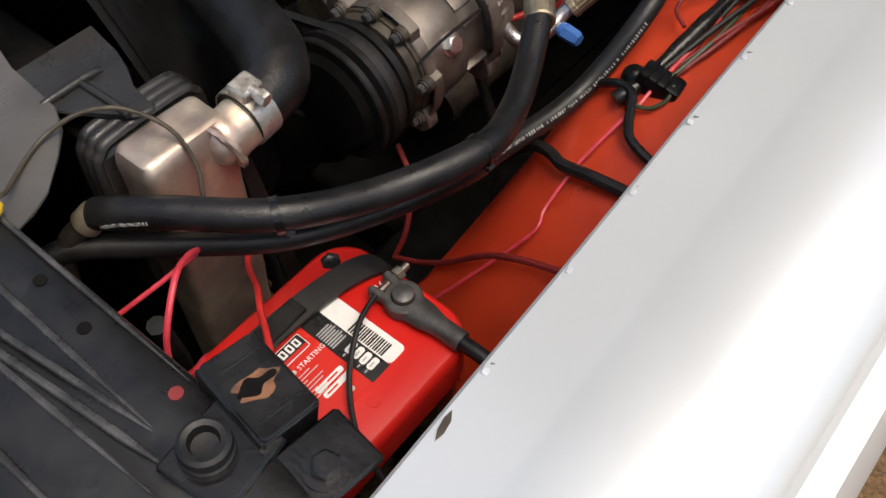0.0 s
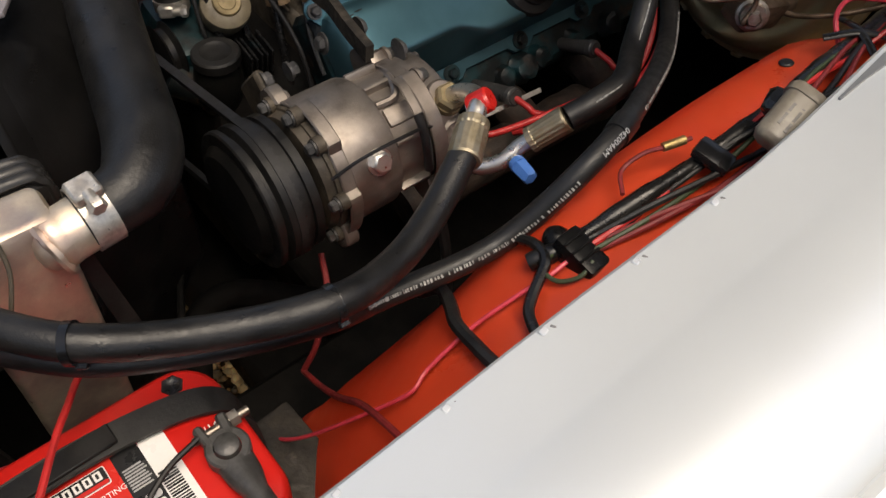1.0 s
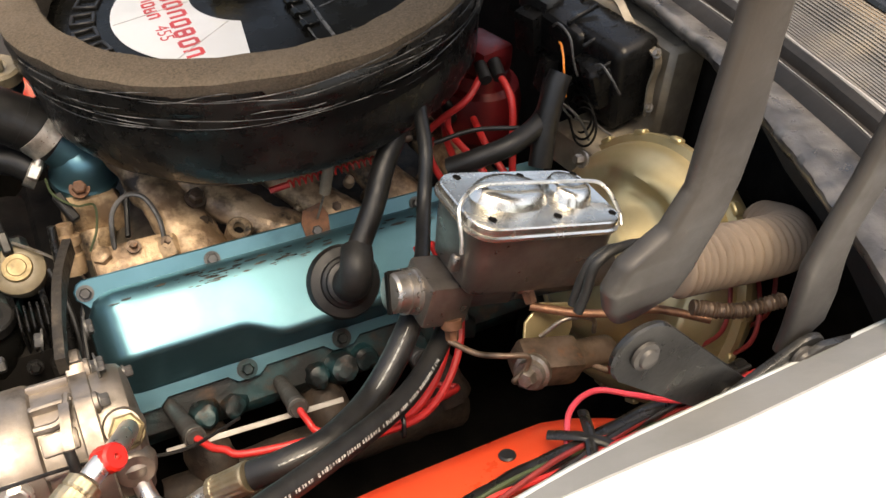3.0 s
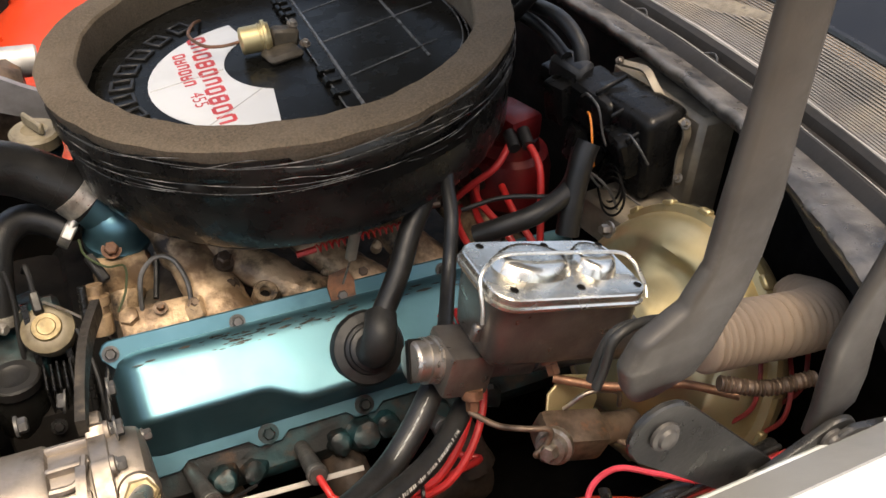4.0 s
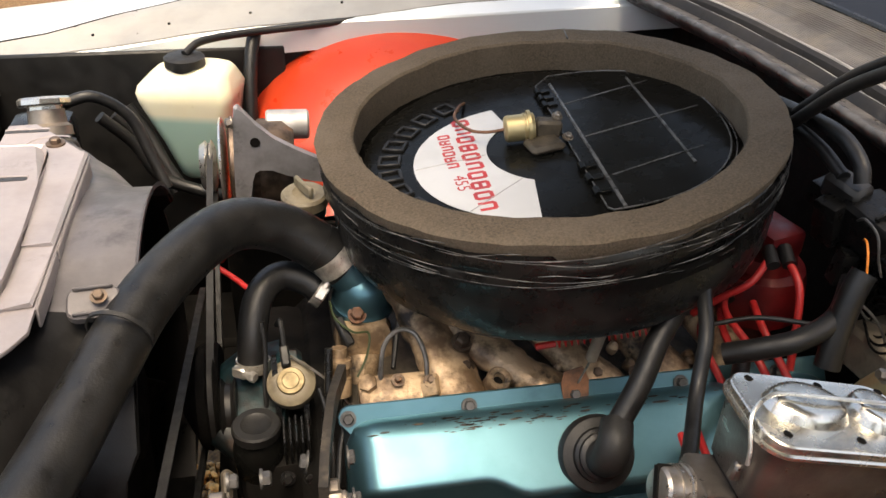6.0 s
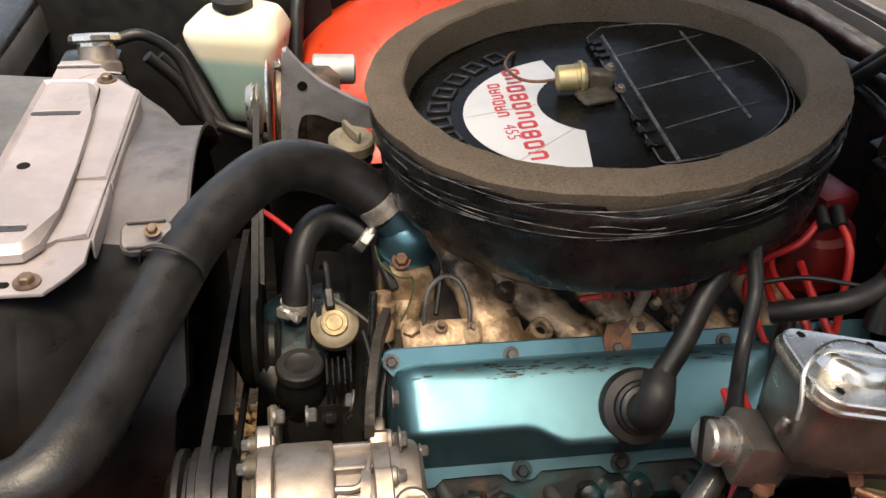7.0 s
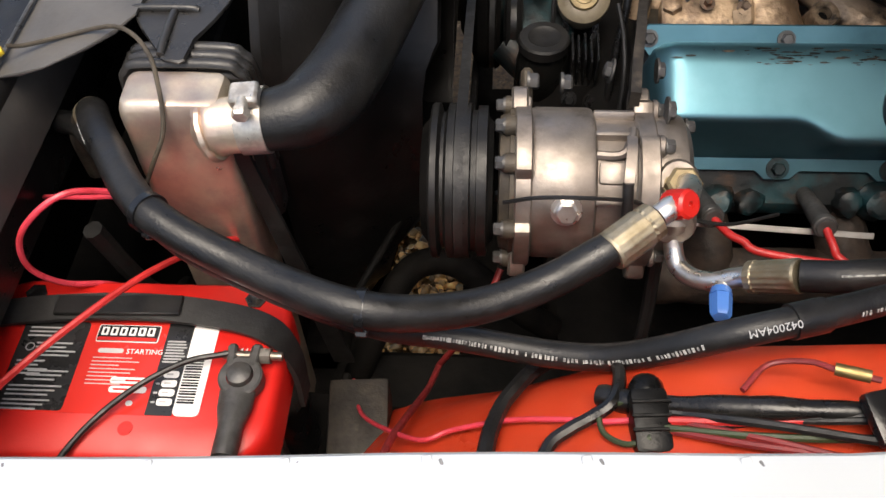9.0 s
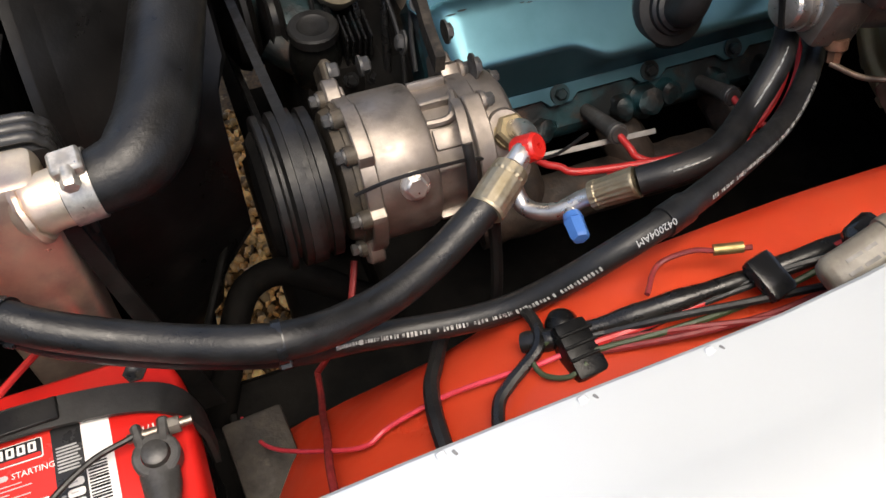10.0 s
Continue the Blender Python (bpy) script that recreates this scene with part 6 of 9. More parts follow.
def build_air_cleaner():
    ac = thing("air_cleaner", AC_POSE @ V(0, 0, -0.11), "large round black air cleaner with a foam sealing ring", "air cleaner")
    def worn(a):
        return 0.0006 * math.sin(17 * a) + 0.0005 * math.sin(41 * a + 1), 0.0006 * math.sin(23 * a) + 0.0008 * math.sin(7 * a + 2)
    bm = B()
    rings(bm, [ac_ring(r, z, 120, worn) for r, z in ((AC_IN + 0.002, LID_Z - 0.004), (AC_IN, -0.012), (AC_IN, -0.004), (AC_IN + 0.0025, -0.001), (AC_R - 0.022, 0.0), (AC_R - 0.003, -0.0005), (AC_R + 0.001, -0.003), (AC_R, -0.011), (AC_R - 0.003, -0.019), (AC_R - 0.006, -0.027))], caps=False)
    part_ring = ac_part("foam_ring", bm, M_FOAM, ac, "dusty brown-black foam ring", sharp=35)
    # seam where the ends of the foam strip meet
    for a in (radians(66),):
        b = box(B(), ((AC_R - 0.021) * math.cos(a), (AC_R - 0.021) * AC_OVAL * math.sin(a), 0.0), (0.040, 0.0016, 0.0014), (0, 0, math.degrees(a) + 14), 0.0003)
        ac_part("foam_joint", b, M_TAPE, part_ring, "dark joint between the foam ends")
    # wrapped side wall, wavy with tape layers
    loops = []
    for i, (dr, z) in enumerate(((-0.002, -0.0135), (-0.002, -0.0215), (0.0005, -0.0285), (-0.001, -0.0355), (-0.004, -0.0415), (-0.0025, -0.0495), (-0.005, -0.0555), (-0.005, -0.0705), (-0.006, -0.0855), (-0.008, -0.1005), (-0.012, -0.1155), (-0.022, -0.1255), (-0.05, -0.1315))):
        loops.append(ac_ring(AC_R + dr, z, 96, lambda a, i=i: (0.0016 * math.sin(5 * a + i) + 0.0010 * math.sin(13 * a + 2.1 * i), 0.0015 * math.sin(4 * a + 0.7 * i))))
    loops += [ac_ring(0.12, -0.135, 96), ac_ring(0.08, -0.155, 96)]
    bm = B()
    rings(bm, loops, caps=False)
    wall = ac_part("side_wall", bm, M_TAPE, ac, "side wall wrapped in wrinkled black tape", sharp=60)

    def on_wall(a, z, lift=0.0012):
        r = AC_R + float(np.interp(z, (-0.0755, -0.0495, -0.0285, -0.0135), (-0.009, -0.002, 0.001, 0.0))) + lift
        return V(r * math.cos(a), r * AC_OVAL * math.sin(a), z)

    rnd = random.Random(11)
    for k in range(22):
        a0, span = rnd.uniform(-2.95, -0.55), rnd.uniform(0.25, 1.1)
        z0, dz = rnd.choice((-0.017, -0.0195, -0.022, -0.026, -0.031, -0.036, -0.043, -0.050)) + rnd.uniform(-0.002, 0.002), rnd.uniform(-0.010, 0.010)
        line = [on_wall(a0 + span * t, z0 + dz * t + 0.0018 * math.sin(6 * t + k)) for t in (i / 24 for i in range(25))]
        ac_part("tape_edge", sweep(B(), line, lambda t: 0.00016 + 0.00036 * abs(math.sin(9 * t)), 5), M_TAPE_EDGE, wall, "pale frayed tape edge")
    bm = B()
    rings(bm, [[on_wall(a, -0.046 + dz + 0.0012 * math.sin(9 * a), 0.0018) for a in (-1.60 + 0.52 * k / 16 for k in range(17))] for dz in (0.0, -0.018)], caps=False, closed=False)
    bmesh.ops.solidify(bm, geom=bm.faces[:], thickness=0.0012)
    ac_part("tape_patch", bm, M_BLACK_DUSTY, wall, "loose flap of black tape")
    # lid with a raised middle
    bm = B()
    rings(bm, [ac_ring(r, z, 72) for r, z in ((AC_IN + 0.006, LID_Z - 0.003), (AC_IN - 0.006, LID_Z - 0.003), (AC_IN - 0.010, LID_Z), (AC_IN - 0.014, LID_Z + 0.0005), (0.10, LID_Z + 0.0005), (0.02, LID_Z + 0.0005))])
    ac_part("lid", bm, M_LID, ac, "glossy black plastic lid", sharp=30)
    build_flap(ac)


def arc(cx, cy, r, a0, a1, n):
    return [(cx + r * math.cos(radians(a0 + (a1 - a0) * k / n)), cy + r * math.sin(radians(a0 + (a1 - a0) * k / n))) for k in range(n + 1)]


def build_flap(ac):
    z = LID_Z + 0.0005
    # flap door: a leaning half oval with a rim and ribs
    def hinge_x(v):
        return 0.0243 + 0.046 * v
    half = []
    for k in range(41):
        a = radians(-92 + 184 * k / 40)
        c, sn = math.cos(a), math.sin(a)
        v = 0.006 + 0.170 * math.copysign(abs(sn) ** 0.85, sn)
        half.append((0.047 + 0.158 * math.copysign(abs(c) ** 0.85, c) + 0.10 * v, v))
    outline = [(hinge_x(-0.158), -0.158)] + [p for p in half if p[0] > hinge_x(p[1])] + [(hinge_x(0.150), 0.150)]
    flap = ac_part("flap", prism(B(), outline, 0.0030, Matrix.Translation((0, 0, z)), 0.0010), M_LID, ac, "glossy black air flap door")
    # rim, ribs and hinge line: rubbed, and paler than the lid as if catching light
    ac_part("rim", sweep(B(), [V(x, y, z + 0.003) for x, y in outline], 0.0010, 6), M_LIT_WORN_BLACK, flap, "rubbed rim, paled as if catching light")
    ac_part("rim", sweep(B(), [V(x * 1.035 - 0.001, y * 1.035, z + 0.0004) for x, y in outline[1:-1]], 0.0009, 6), M_LIT_WORN_BLACK, flap)
    for (xa, ya), (xb, yb), w in (((0.0503, 0.150), (0.0341, -0.162), 0.0021), ((0.146, 0.135), (0.133, -0.1005), 0.0017), ((0.0487, 0.0856), (0.1675, 0.1171), 0.0009), ((0.0456, -0.005), (0.1927, 0.0274), 0.0009), ((0.0437, -0.0978), (0.1561, -0.0685), 0.0009)):
        ac_part("rib", sweep(B(), [V(xa, ya, z + 0.003), V((xa + xb) / 2, (ya + yb) / 2, z + 0.0034), V(xb, yb, z + 0.003)], w, 6), M_LIT_WORN_BLACK, flap)
    for v in (0.128, 0.108, 0.088, -0.074, -0.100, -0.128):
        b = cyl(B(), (hinge_x(v) - 0.002, v - 0.006, z + 0.004), (hinge_x(v) - 0.002, v + 0.006, z + 0.004), 0.0040, n=12)
        box(b, (hinge_x(v) + 0.006, v, z + 0.0042), (0.014, 0.0085, 0.0030), (0, 0, 0), 0.0008)
        ac_part("hinge", b, M_LID, flap, "moulded hinge knuckle")
    ac_part("hinge_line", sweep(B(), [V(hinge_x(v), v, z + 0.0032) for v in (0.148, 0.0, -0.156)], 0.0010, 6), M_LIT_WORN_BLACK, flap)
    # silver decal: a ring sector
    outer, inner = arc(-0.020, -0.025, 0.132, 97, 258, 26), arc(0.012, -0.012, 0.080, 235, 121, 18)
    decal = ac_part("decal", prism(B(), outer + inner, 0.0005, Matrix.Translation((0, 0, z + 0.0003))), M_DECAL, ac, "silver decal with red lettering")
    rot = Matrix.Rotation(radians(-90), 4, "Z")

    def mark(at, w, h, sides, mt, parent, thick):
        """An open printed frame: some of its left, right, top, bottom and middle strokes."""
        b = B()
        for key, c, size in (("L", (-w / 2, 0), (thick, h)), ("R", (w / 2, 0), (thick, h)), ("T", (0, h / 2), (w, thick)), ("B", (0, -h / 2), (w, thick)), ("M", (0, 0), (w, thick))):
            if key in sides:
                box(b, (*c, 0), (*size, 0.0004), bevel=0)
        b.transform(Matrix.Translation((*at, z + 0.001)) @ rot)
        ac_part("letter_bar", b, mt, parent)

    for k in range(10):
        mark((-0.0800 - 0.0014 * k, 0.082 - 0.0218 * k), 0.0118, 0.0165, ("LRTB", "LRT", "LRTB", "LRTBM")[k % 4], M_RED_PRINT, decal, 0.0042)
    for k in range(6):
        mark((-0.1060 - 0.0006 * k, 0.052 - 0.0142 * k), 0.0080, 0.0115, ("LRTB", "LRBM", "LRT")[k % 3], M_RED_PRINT, decal, 0.0028)
    ac_part("lettering", lettering("455", 0.0200, Matrix.Translation((-0.1142, -0.043, z + 0.0008)) @ rot @ Matrix.Diagonal((1.15, 1, 1, 1)), 0.0002), M_RED_PRINT, decal, "red number lettering")
    for a in (176, 226):
        p, q = arc(-0.020, -0.025, 0.130, a, a, 1)[0], arc(0.012, -0.012, 0.082, a, a, 1)[0]
        ac_part("crease", sweep(B(), [V(*p, z + 0.0009), V(*q, z + 0.0009)], 0.0007, 4), M_GREY_PRINT, decal)
    # raised black marks round the rim of the lid
    for k in range(8):
        a = radians(118 + 12.5 * k)
        b = B()
        for cxx, w, cyy, h in ((-0.010, 0.0042, 0, 0.026), (0.010, 0.0042, 0, 0.026), (0, 0.020, 0.011, 0.0042), (0, 0.020, -0.011, 0.0042)):
            box(b, (cxx, cyy, 0), (w, h, 0.004), bevel=0.001)
        b.transform(Matrix.Translation((-0.012 + 0.166 * math.cos(a), -0.020 + 0.166 * math.sin(a), z + 0.0012)) @ Matrix.Rotation(a + math.pi / 2, 4, "Z"))
        ac_part("raised_bar", b, M_BLACK_DUSTY, ac)
    # vacuum motor of brass with its bracket and pipe
    vm = ac_part("flap_motor", lathe(B(), [(0, 0.006), (0.001, 0.013), (0.003, 0.0150), (0.022, 0.0150), (0.0225, 0.0162), (0.0235, 0.0162), (0.024, 0.0150), (0.026, 0.0150), (0.0265, 0.0185), (0.0300, 0.0185), (0.0305, 0.0160), (0.034, 0.0150), (0.035, 0.006)], (-0.043, 0.014, z + 0.018), (1, -0.10, 0.0), 30), M_GOLD, ac, "brass vacuum motor")
    bm = box(B(), (0.006, 0.008, z + 0.015), (0.030, 0.018, 0.020), (0, 10, -5), 0.003)
    box(bm, (-0.004, -0.012, z + 0.005), (0.040, 0.034, 0.010), (0, 0, 8), 0.004)
    ac_part("bracket", bm, M_OLD_BOX, vm, "dull brown motor bracket")
    for p in ((0.018, 0.012, z + 0.024), (0.022, -0.014, z + 0.010)):
        ac_part("bolt", hexbolt(B(), p, (0.2, -0.3, 0.9), 0.0042, 0.006, 1.5), M_STEEL, vm)
    ac_part("vacuum_pipe", tube(B(), [(-0.040, 0.014, z + 0.018), (-0.062, 0.016, z + 0.017), (-0.080, 0.032, z + 0.016), (-0.088, 0.070, z + 0.015), (-0.076, 0.105, z + 0.012), (-0.064, 0.135, z + 0.002)], 0.0019, 8), M_COPPER, vm, "brown vacuum pipe")


build_air_cleaner()

# breather on the valve cover, up to the air cleaner
br = thing("breather", (0.463, 0.40, 0.76), "black rubber breather grommet with an elbow and hose", "breather")
ax = VC_N * 0.85 + UP * 0.3
base = vc_point(0.466, 0.055, 0.040)
bm = B()
lathe(bm, [(-0.012, 0.030), (-0.002, 0.038), (0.004, 0.039), (0.010, 0.036), (0.012, 0.027), (0.016, 0.026), (0.018, 0.023), (0.022, 0.0225), (0.024, 0.019)], base, VC_N, 30)
part("grommet", bm, M_RUBBER, br)
bm = B()
p0 = base + VC_N * 0.014
tube(bm, [p0, p0 + VC_N * 0.020, p0 + VC_N * 0.034 + V(0.004, 0.010, 0.010), p0 + VC_N * 0.036 + V(0.012, 0.030, 0.016)], lambda t: 0.0188 - 0.003 * t, 18, 6)
part("elbow", bm, M_RUBBER_DULL, br)
p1 = p0 + VC_N * 0.036 + V(0.010, 0.026, 0.015)
bm = B()
tube(bm, [p1, p1.lerp(V(0.540, 0.452, 0.905), 0.35) + V(0.004, 0, 0.004), p1.lerp(V(0.540, 0.452, 0.905), 0.75), V(0.545, 0.455, 0.908), V(0.556, 0.47, 0.935), V(0.560, 0.50, 0.95)], 0.0115, 16, 6)
part("hose", bm, M_RUBBER, br)
bm = B()
lathe(bm, [(-0.008, 0.0118), (-0.008, 0.0145), (0.008, 0.0145), (0.008, 0.0118)], (0.548, 0.459, 0.915), (0.3, 0.3, 0.9), 20, caps=False)
part("collar", bm, M_RUBBER_DULL, br)


# ---- air-conditioning compressor ----
CY, CZ = 0.305, 0.786
EAR = V(0, 0.77, 0.64)


def build_compressor():
    ac = thing("compressor", (0.15, CY, 0.70), "cast aluminium air-conditioning compressor with a black clutch pulley", "compressor")
    def turned(name, prof, x, mt, label="", n=40, y=CY, z=CZ):
        return part(name, lathe(B(), prof, (x, y, z), (1, 0, 0), n), mt, ac, label, sharp=32)
    # clutch and two-groove pulley
    turned("clutch_plate", [(0, 0.020), (0.002, 0.045), (0.008, 0.052), (0.010, 0.050)], 0.034, M_DARK)
    prof = [(0.0, 0.0475), (0.0, 0.0613), (0.0015, 0.0627), (0.006, 0.0627), (0.0085, 0.0551), (0.011, 0.0551), (0.0135, 0.0627), (0.019, 0.0627), (0.0215, 0.0551), (0.024, 0.0551), (0.0265, 0.0627), (0.031, 0.0627), (0.032, 0.0570), (0.036, 0.0570), (0.0365, 0.0608), (0.044, 0.0608), (0.045, 0.0522), (0.049, 0.0475)]
    turned("pulley", prof, 0.043, M_PULLEY, "satin black grooved pulley", 56)
    # front cover, lobed flange, stepped body, lobed rear plate and rear head
    turned("front_cover", [(0, 0.046), (0.001, 0.053), (0.008, 0.056), (0.0085, 0.0585), (0.014, 0.0585)], 0.096, M_OLD_BOX, "dark grimy front cover")

    def lobed(x0, x1, base, spans, name, label):
        """A flange whose edge rises into flat lobes over the given spans of angle and height."""
        loops = []
        for x, dr in ((x0, -0.0012), (x0 + 0.0012, 0.0), (x1 - 0.0012, 0.0), (x1, -0.0012), (x1, -0.010), (x0, -0.010)):
            row = []
            for k in range(180):
                a = 2 * k
                r = base + sum(h * step01(a0 - 3, a0 + 3, a) * (1 - step01(a1 - 3, a1 + 3, a)) for a0, a1, h in spans)
                row.append(V(x, CY + (r + dr) * math.cos(radians(a)), CZ + (r + dr) * math.sin(radians(a))))
            loops.append(row)
        return part(name, rings(B(), loops, caps=False), M_ALU, ac, label, sharp=30)

    lobed(0.108, 0.1212, 0.0612, ((28, 52, 0.007), (80, 127, 0.0062), (164, 226, 0.0062), (280, 320, 0.006)), "front_flange", "cast flange with raised lobes")
    turned("body", [(-0.004, 0.050), (0, 0.0590), (0.004, 0.0604), (0.044, 0.0602), (0.047, 0.0590), (0.049, 0.0548), (0.078, 0.0540), (0.081, 0.0560)], 0.121, M_ALU, "dull cast aluminium body")
    lobed(0.1995, 0.2145, 0.0590, ((30, 62, 0.008), (98, 222, 0.0075), (285, 320, 0.006)), "rear_plate", "thick cast plate between body and rear head")
    turned("rear_head", [(0, 0.0570), (0.016, 0.0572), (0.023, 0.0550), (0.0275, 0.049), (0.029, 0.036), (0.031, 0.010)], 0.214, M_ALU)
    for a in (46, 88, 119, 168, 214, 300):
        y, z = CY + 0.0610 * math.cos(radians(a)), CZ + 0.0610 * math.sin(radians(a))
        part("bolt_boss", lathe(B(), [(0, 0.0078), (0.008, 0.0078)], (0.1005, y, z), (1, 0, 0), 14), M_OLD_BOX, ac)
        part("bolt", hexbolt(B(), (0.1005, y, z), (-1, 0, 0), 0.0052, 0.0075, 1.25), M_LEAD, ac)
    for a in (60, 104, 200):
        y, z = CY + 0.0600 * math.cos(radians(a)), CZ + 0.0600 * math.sin(radians(a))
        part("bolt_boss", lathe(B(), [(0, 0.0085), (0.003, 0.0085), (0.004, 0.007)], (0.2140, y, z), (1, 0, 0), 16), M_ALU, ac)
        part("bolt", hexbolt(B(), (0.2170, y, z), (1, 0, 0), 0.0056, 0.0085, 1.2), M_LEAD, ac)
    a = radians(58)
    part("bolt", hexbolt(B(), (0.240, CY + 0.047 * math.cos(a), CZ + 0.047 * math.sin(a)), (1, 0, 0), 0.0052, 0.008, 1.3), M_LEAD, ac)
    # ear on the engine side, with its bolt
    for x, w in ((0.112, 0.0135), (0.206, 0.014)):
        for s in (1, -1):
            bm = B()
            m = turn_to((1, 0, 0), EAR * s, V(x, CY, CZ) + EAR * s * 0.056)
            loops = []
            for h, q in ((0.0, 1.0), (0.010, 0.85), (0.017, 0.62), (0.020, 0.40)):
                loops.append([m @ V(a, b * q, h) for a, b in ((-w / 2, -0.018), (w / 2, -0.018), (w / 2, 0.018), (-w / 2, 0.018))])
            rings(bm, loops)
            bmesh.ops.bevel(bm, geom=list(bm.edges), offset=0.0018, segments=1, affect="EDGES")
            part("ear", bm, M_ALU, ac)
    # cast ribs and a kinked web on the neck
    for a, x0, x1 in ((64, 0.168, 0.200), (93, 0.168, 0.200), (146, 0.168, 0.200), (196, 0.168, 0.200)):
        d = V(0, math.cos(radians(a)), math.sin(radians(a)))
        part("rib", box(B(), V((x0 + x1) / 2, CY, CZ) + d * 0.0565, (x1 - x0, 0.0055, 0.009), turn_to((1, 0, 0), d, (0, 0, 0)), 0.0022, 2), M_ALU, ac)
    on = lambda x, a, r: V(x, CY + r * math.cos(radians(a)), CZ + r * math.sin(radians(a)))
    part("web", sweep(B(), smooth_line([on(0.169, 110, 0.0560), on(0.183, 111, 0.0575), on(0.190, 108, 0.0585), on(0.1945, 98, 0.0590), on(0.1965, 88, 0.0585)], 6), 0.0036, 8), M_ALU, ac)
    part("pocket", box(B(), on(0.184, 124, 0.0545), (0.027, 0.017, 0.007), turn_to((1, 0, 0), on(0, 124, 1) - V(0, CY, CZ), (0, 0, 0)), 0.003, 2), M_ALU, ac, "square cast pad")
    # service ports on the rear head
    for a, x, r0 in ((128, 0.2285, 0.0145), (166, 0.2285, 0.0155)):
        d = on(0, a, 1) - V(0, CY, CZ)
        part("port_boss", lathe(B(), [(0, r0 + 0.003), (0.010, r0 + 0.001), (0.012, r0 - 0.001)], on(x, a, 0.046), d, 20), M_ALU, ac)
    bm = B()
    d = (V(0.147, 0.262, 0.809) - V(0.147, CY, CZ)).normalized()
    hexbolt(bm, V(0.147, CY, CZ) + d * 0.0595, d, 0.0095, 0.009, 1.25)
    part("filler_bolt", bm, M_ALU_CLEAN, ac, "bright hexagonal filler bolt")
    # clutch lead
    bm = B()
    tube(bm, [(0.100, 0.252, 0.822), (0.125, 0.246, 0.835), (0.16, 0.244, 0.838), (0.195, 0.250, 0.828), (0.225, 0.258, 0.806), (0.27, 0.262, 0.790), (0.32, 0.29, 0.770)], 0.0016, 6)
    whole("clutch_wire", bm, M_RUBBER, "thin black clutch wire across the compressor", "wire")
    # mounting bracket of flat steel
    bk = thing("compressor_bracket", (0.21, 0.42, 0.78), "brown steel mounting bracket above the compressor", "bracket")
    bm = B()
    band(bm, [(0.228, 0.50, 0.835), (0.216, 0.455, 0.842), (0.209, 0.41, 0.852), (0.203, 0.372, 0.850), (0.199, 0.335, 0.848)], 0.008, 0.018, (1, 0, 0), 6)
    part("strap", bm, M_DIM_BOX, bk)
    for at, axis in (((0.222, 0.385, 0.835), (1, 0, 0)), ((0.188, 0.392, 0.828), (-1, 0.1, 0.2)), ((0.222, 0.325, 0.848), (1, 0, 0))):
        bm = B()
        hexbolt(bm, at, axis, 0.007, 0.007, 1.5)
        part("bolt", bm, M_LEAD, bk)
    for at in ((0.118, 0.385, 0.822), (0.146, 0.388, 0.818)):
        bm = B()
        hexbolt(bm, at, (1, 0, 0), 0.007, 0.010, 1.3)
        part("bolt", bm, M_LEAD, bk)
    bm = B()
    box(bm, (0.118, 0.392, 0.800), (0.010, 0.04, 0.05), (40, 0, 0), 0.003)
    part("plate", bm, M_OLD_BOX, bk)


build_compressor()


def build_belts():
    for name, (ya, za, ra), (yb, zb, rb), x, mt in (("belt", (CY, CZ, 0.0622), (0.80, 0.655, 0.075), 0.0667, M_RUBBER_DULL), ("belt", (0.965, 0.838, 0.031), (CL, 0.695, 0.062), 0.087, M_RUBBER_DULL)):
        a, b = V(0, ya, za), V(0, yb, zb)
        d = (b - a)
        base = math.atan2(d.z, d.y)
        off = math.acos((ra - rb) / d.length)
        line = [V(x, ya + ra * math.cos(t), za + ra * math.sin(t)) for t in (base + off + (2 * math.pi - 2 * off) * k / 24 for k in range(25))]
        line += [V(x, yb + rb * math.cos(t), zb + rb * math.sin(t)) for t in (base - off + 2 * off * k / 24 for k in range(25))]
        line.append(line[0].copy())
        bm = B()
        loops = []
        for i, p in enumerate(line):
            t = (line[(i + 1) % (len(line) - 1)] - line[i - 1 if i else -2]).normalized()
            o = t.cross(V(1, 0, 0)).normalized()
            loops.append([p + V(s, 0, 0) + o * h for s, h in ((-0.0042, 0.0005), (0.0042, 0.0005), (0.003, -0.006), (-0.003, -0.006))])
        rings(bm, loops, caps=False)
        whole(name, bm, mt, "worn grey-black drive belt between the pulleys", "belt", "drive belts")


build_belts()

# ---- brake master cylinder and booster ----
MU = V(0.966, 0.02, -0.257).normalized()
MM = turn_to((0.9725, -0.023, -0.2319), (0.2319, 0, 0.9725), (0.5703, 0.2499, 0.9599))  # lid plane, x to the rear


def mc(x, y, z):
    return MM @ V(x, y, z)


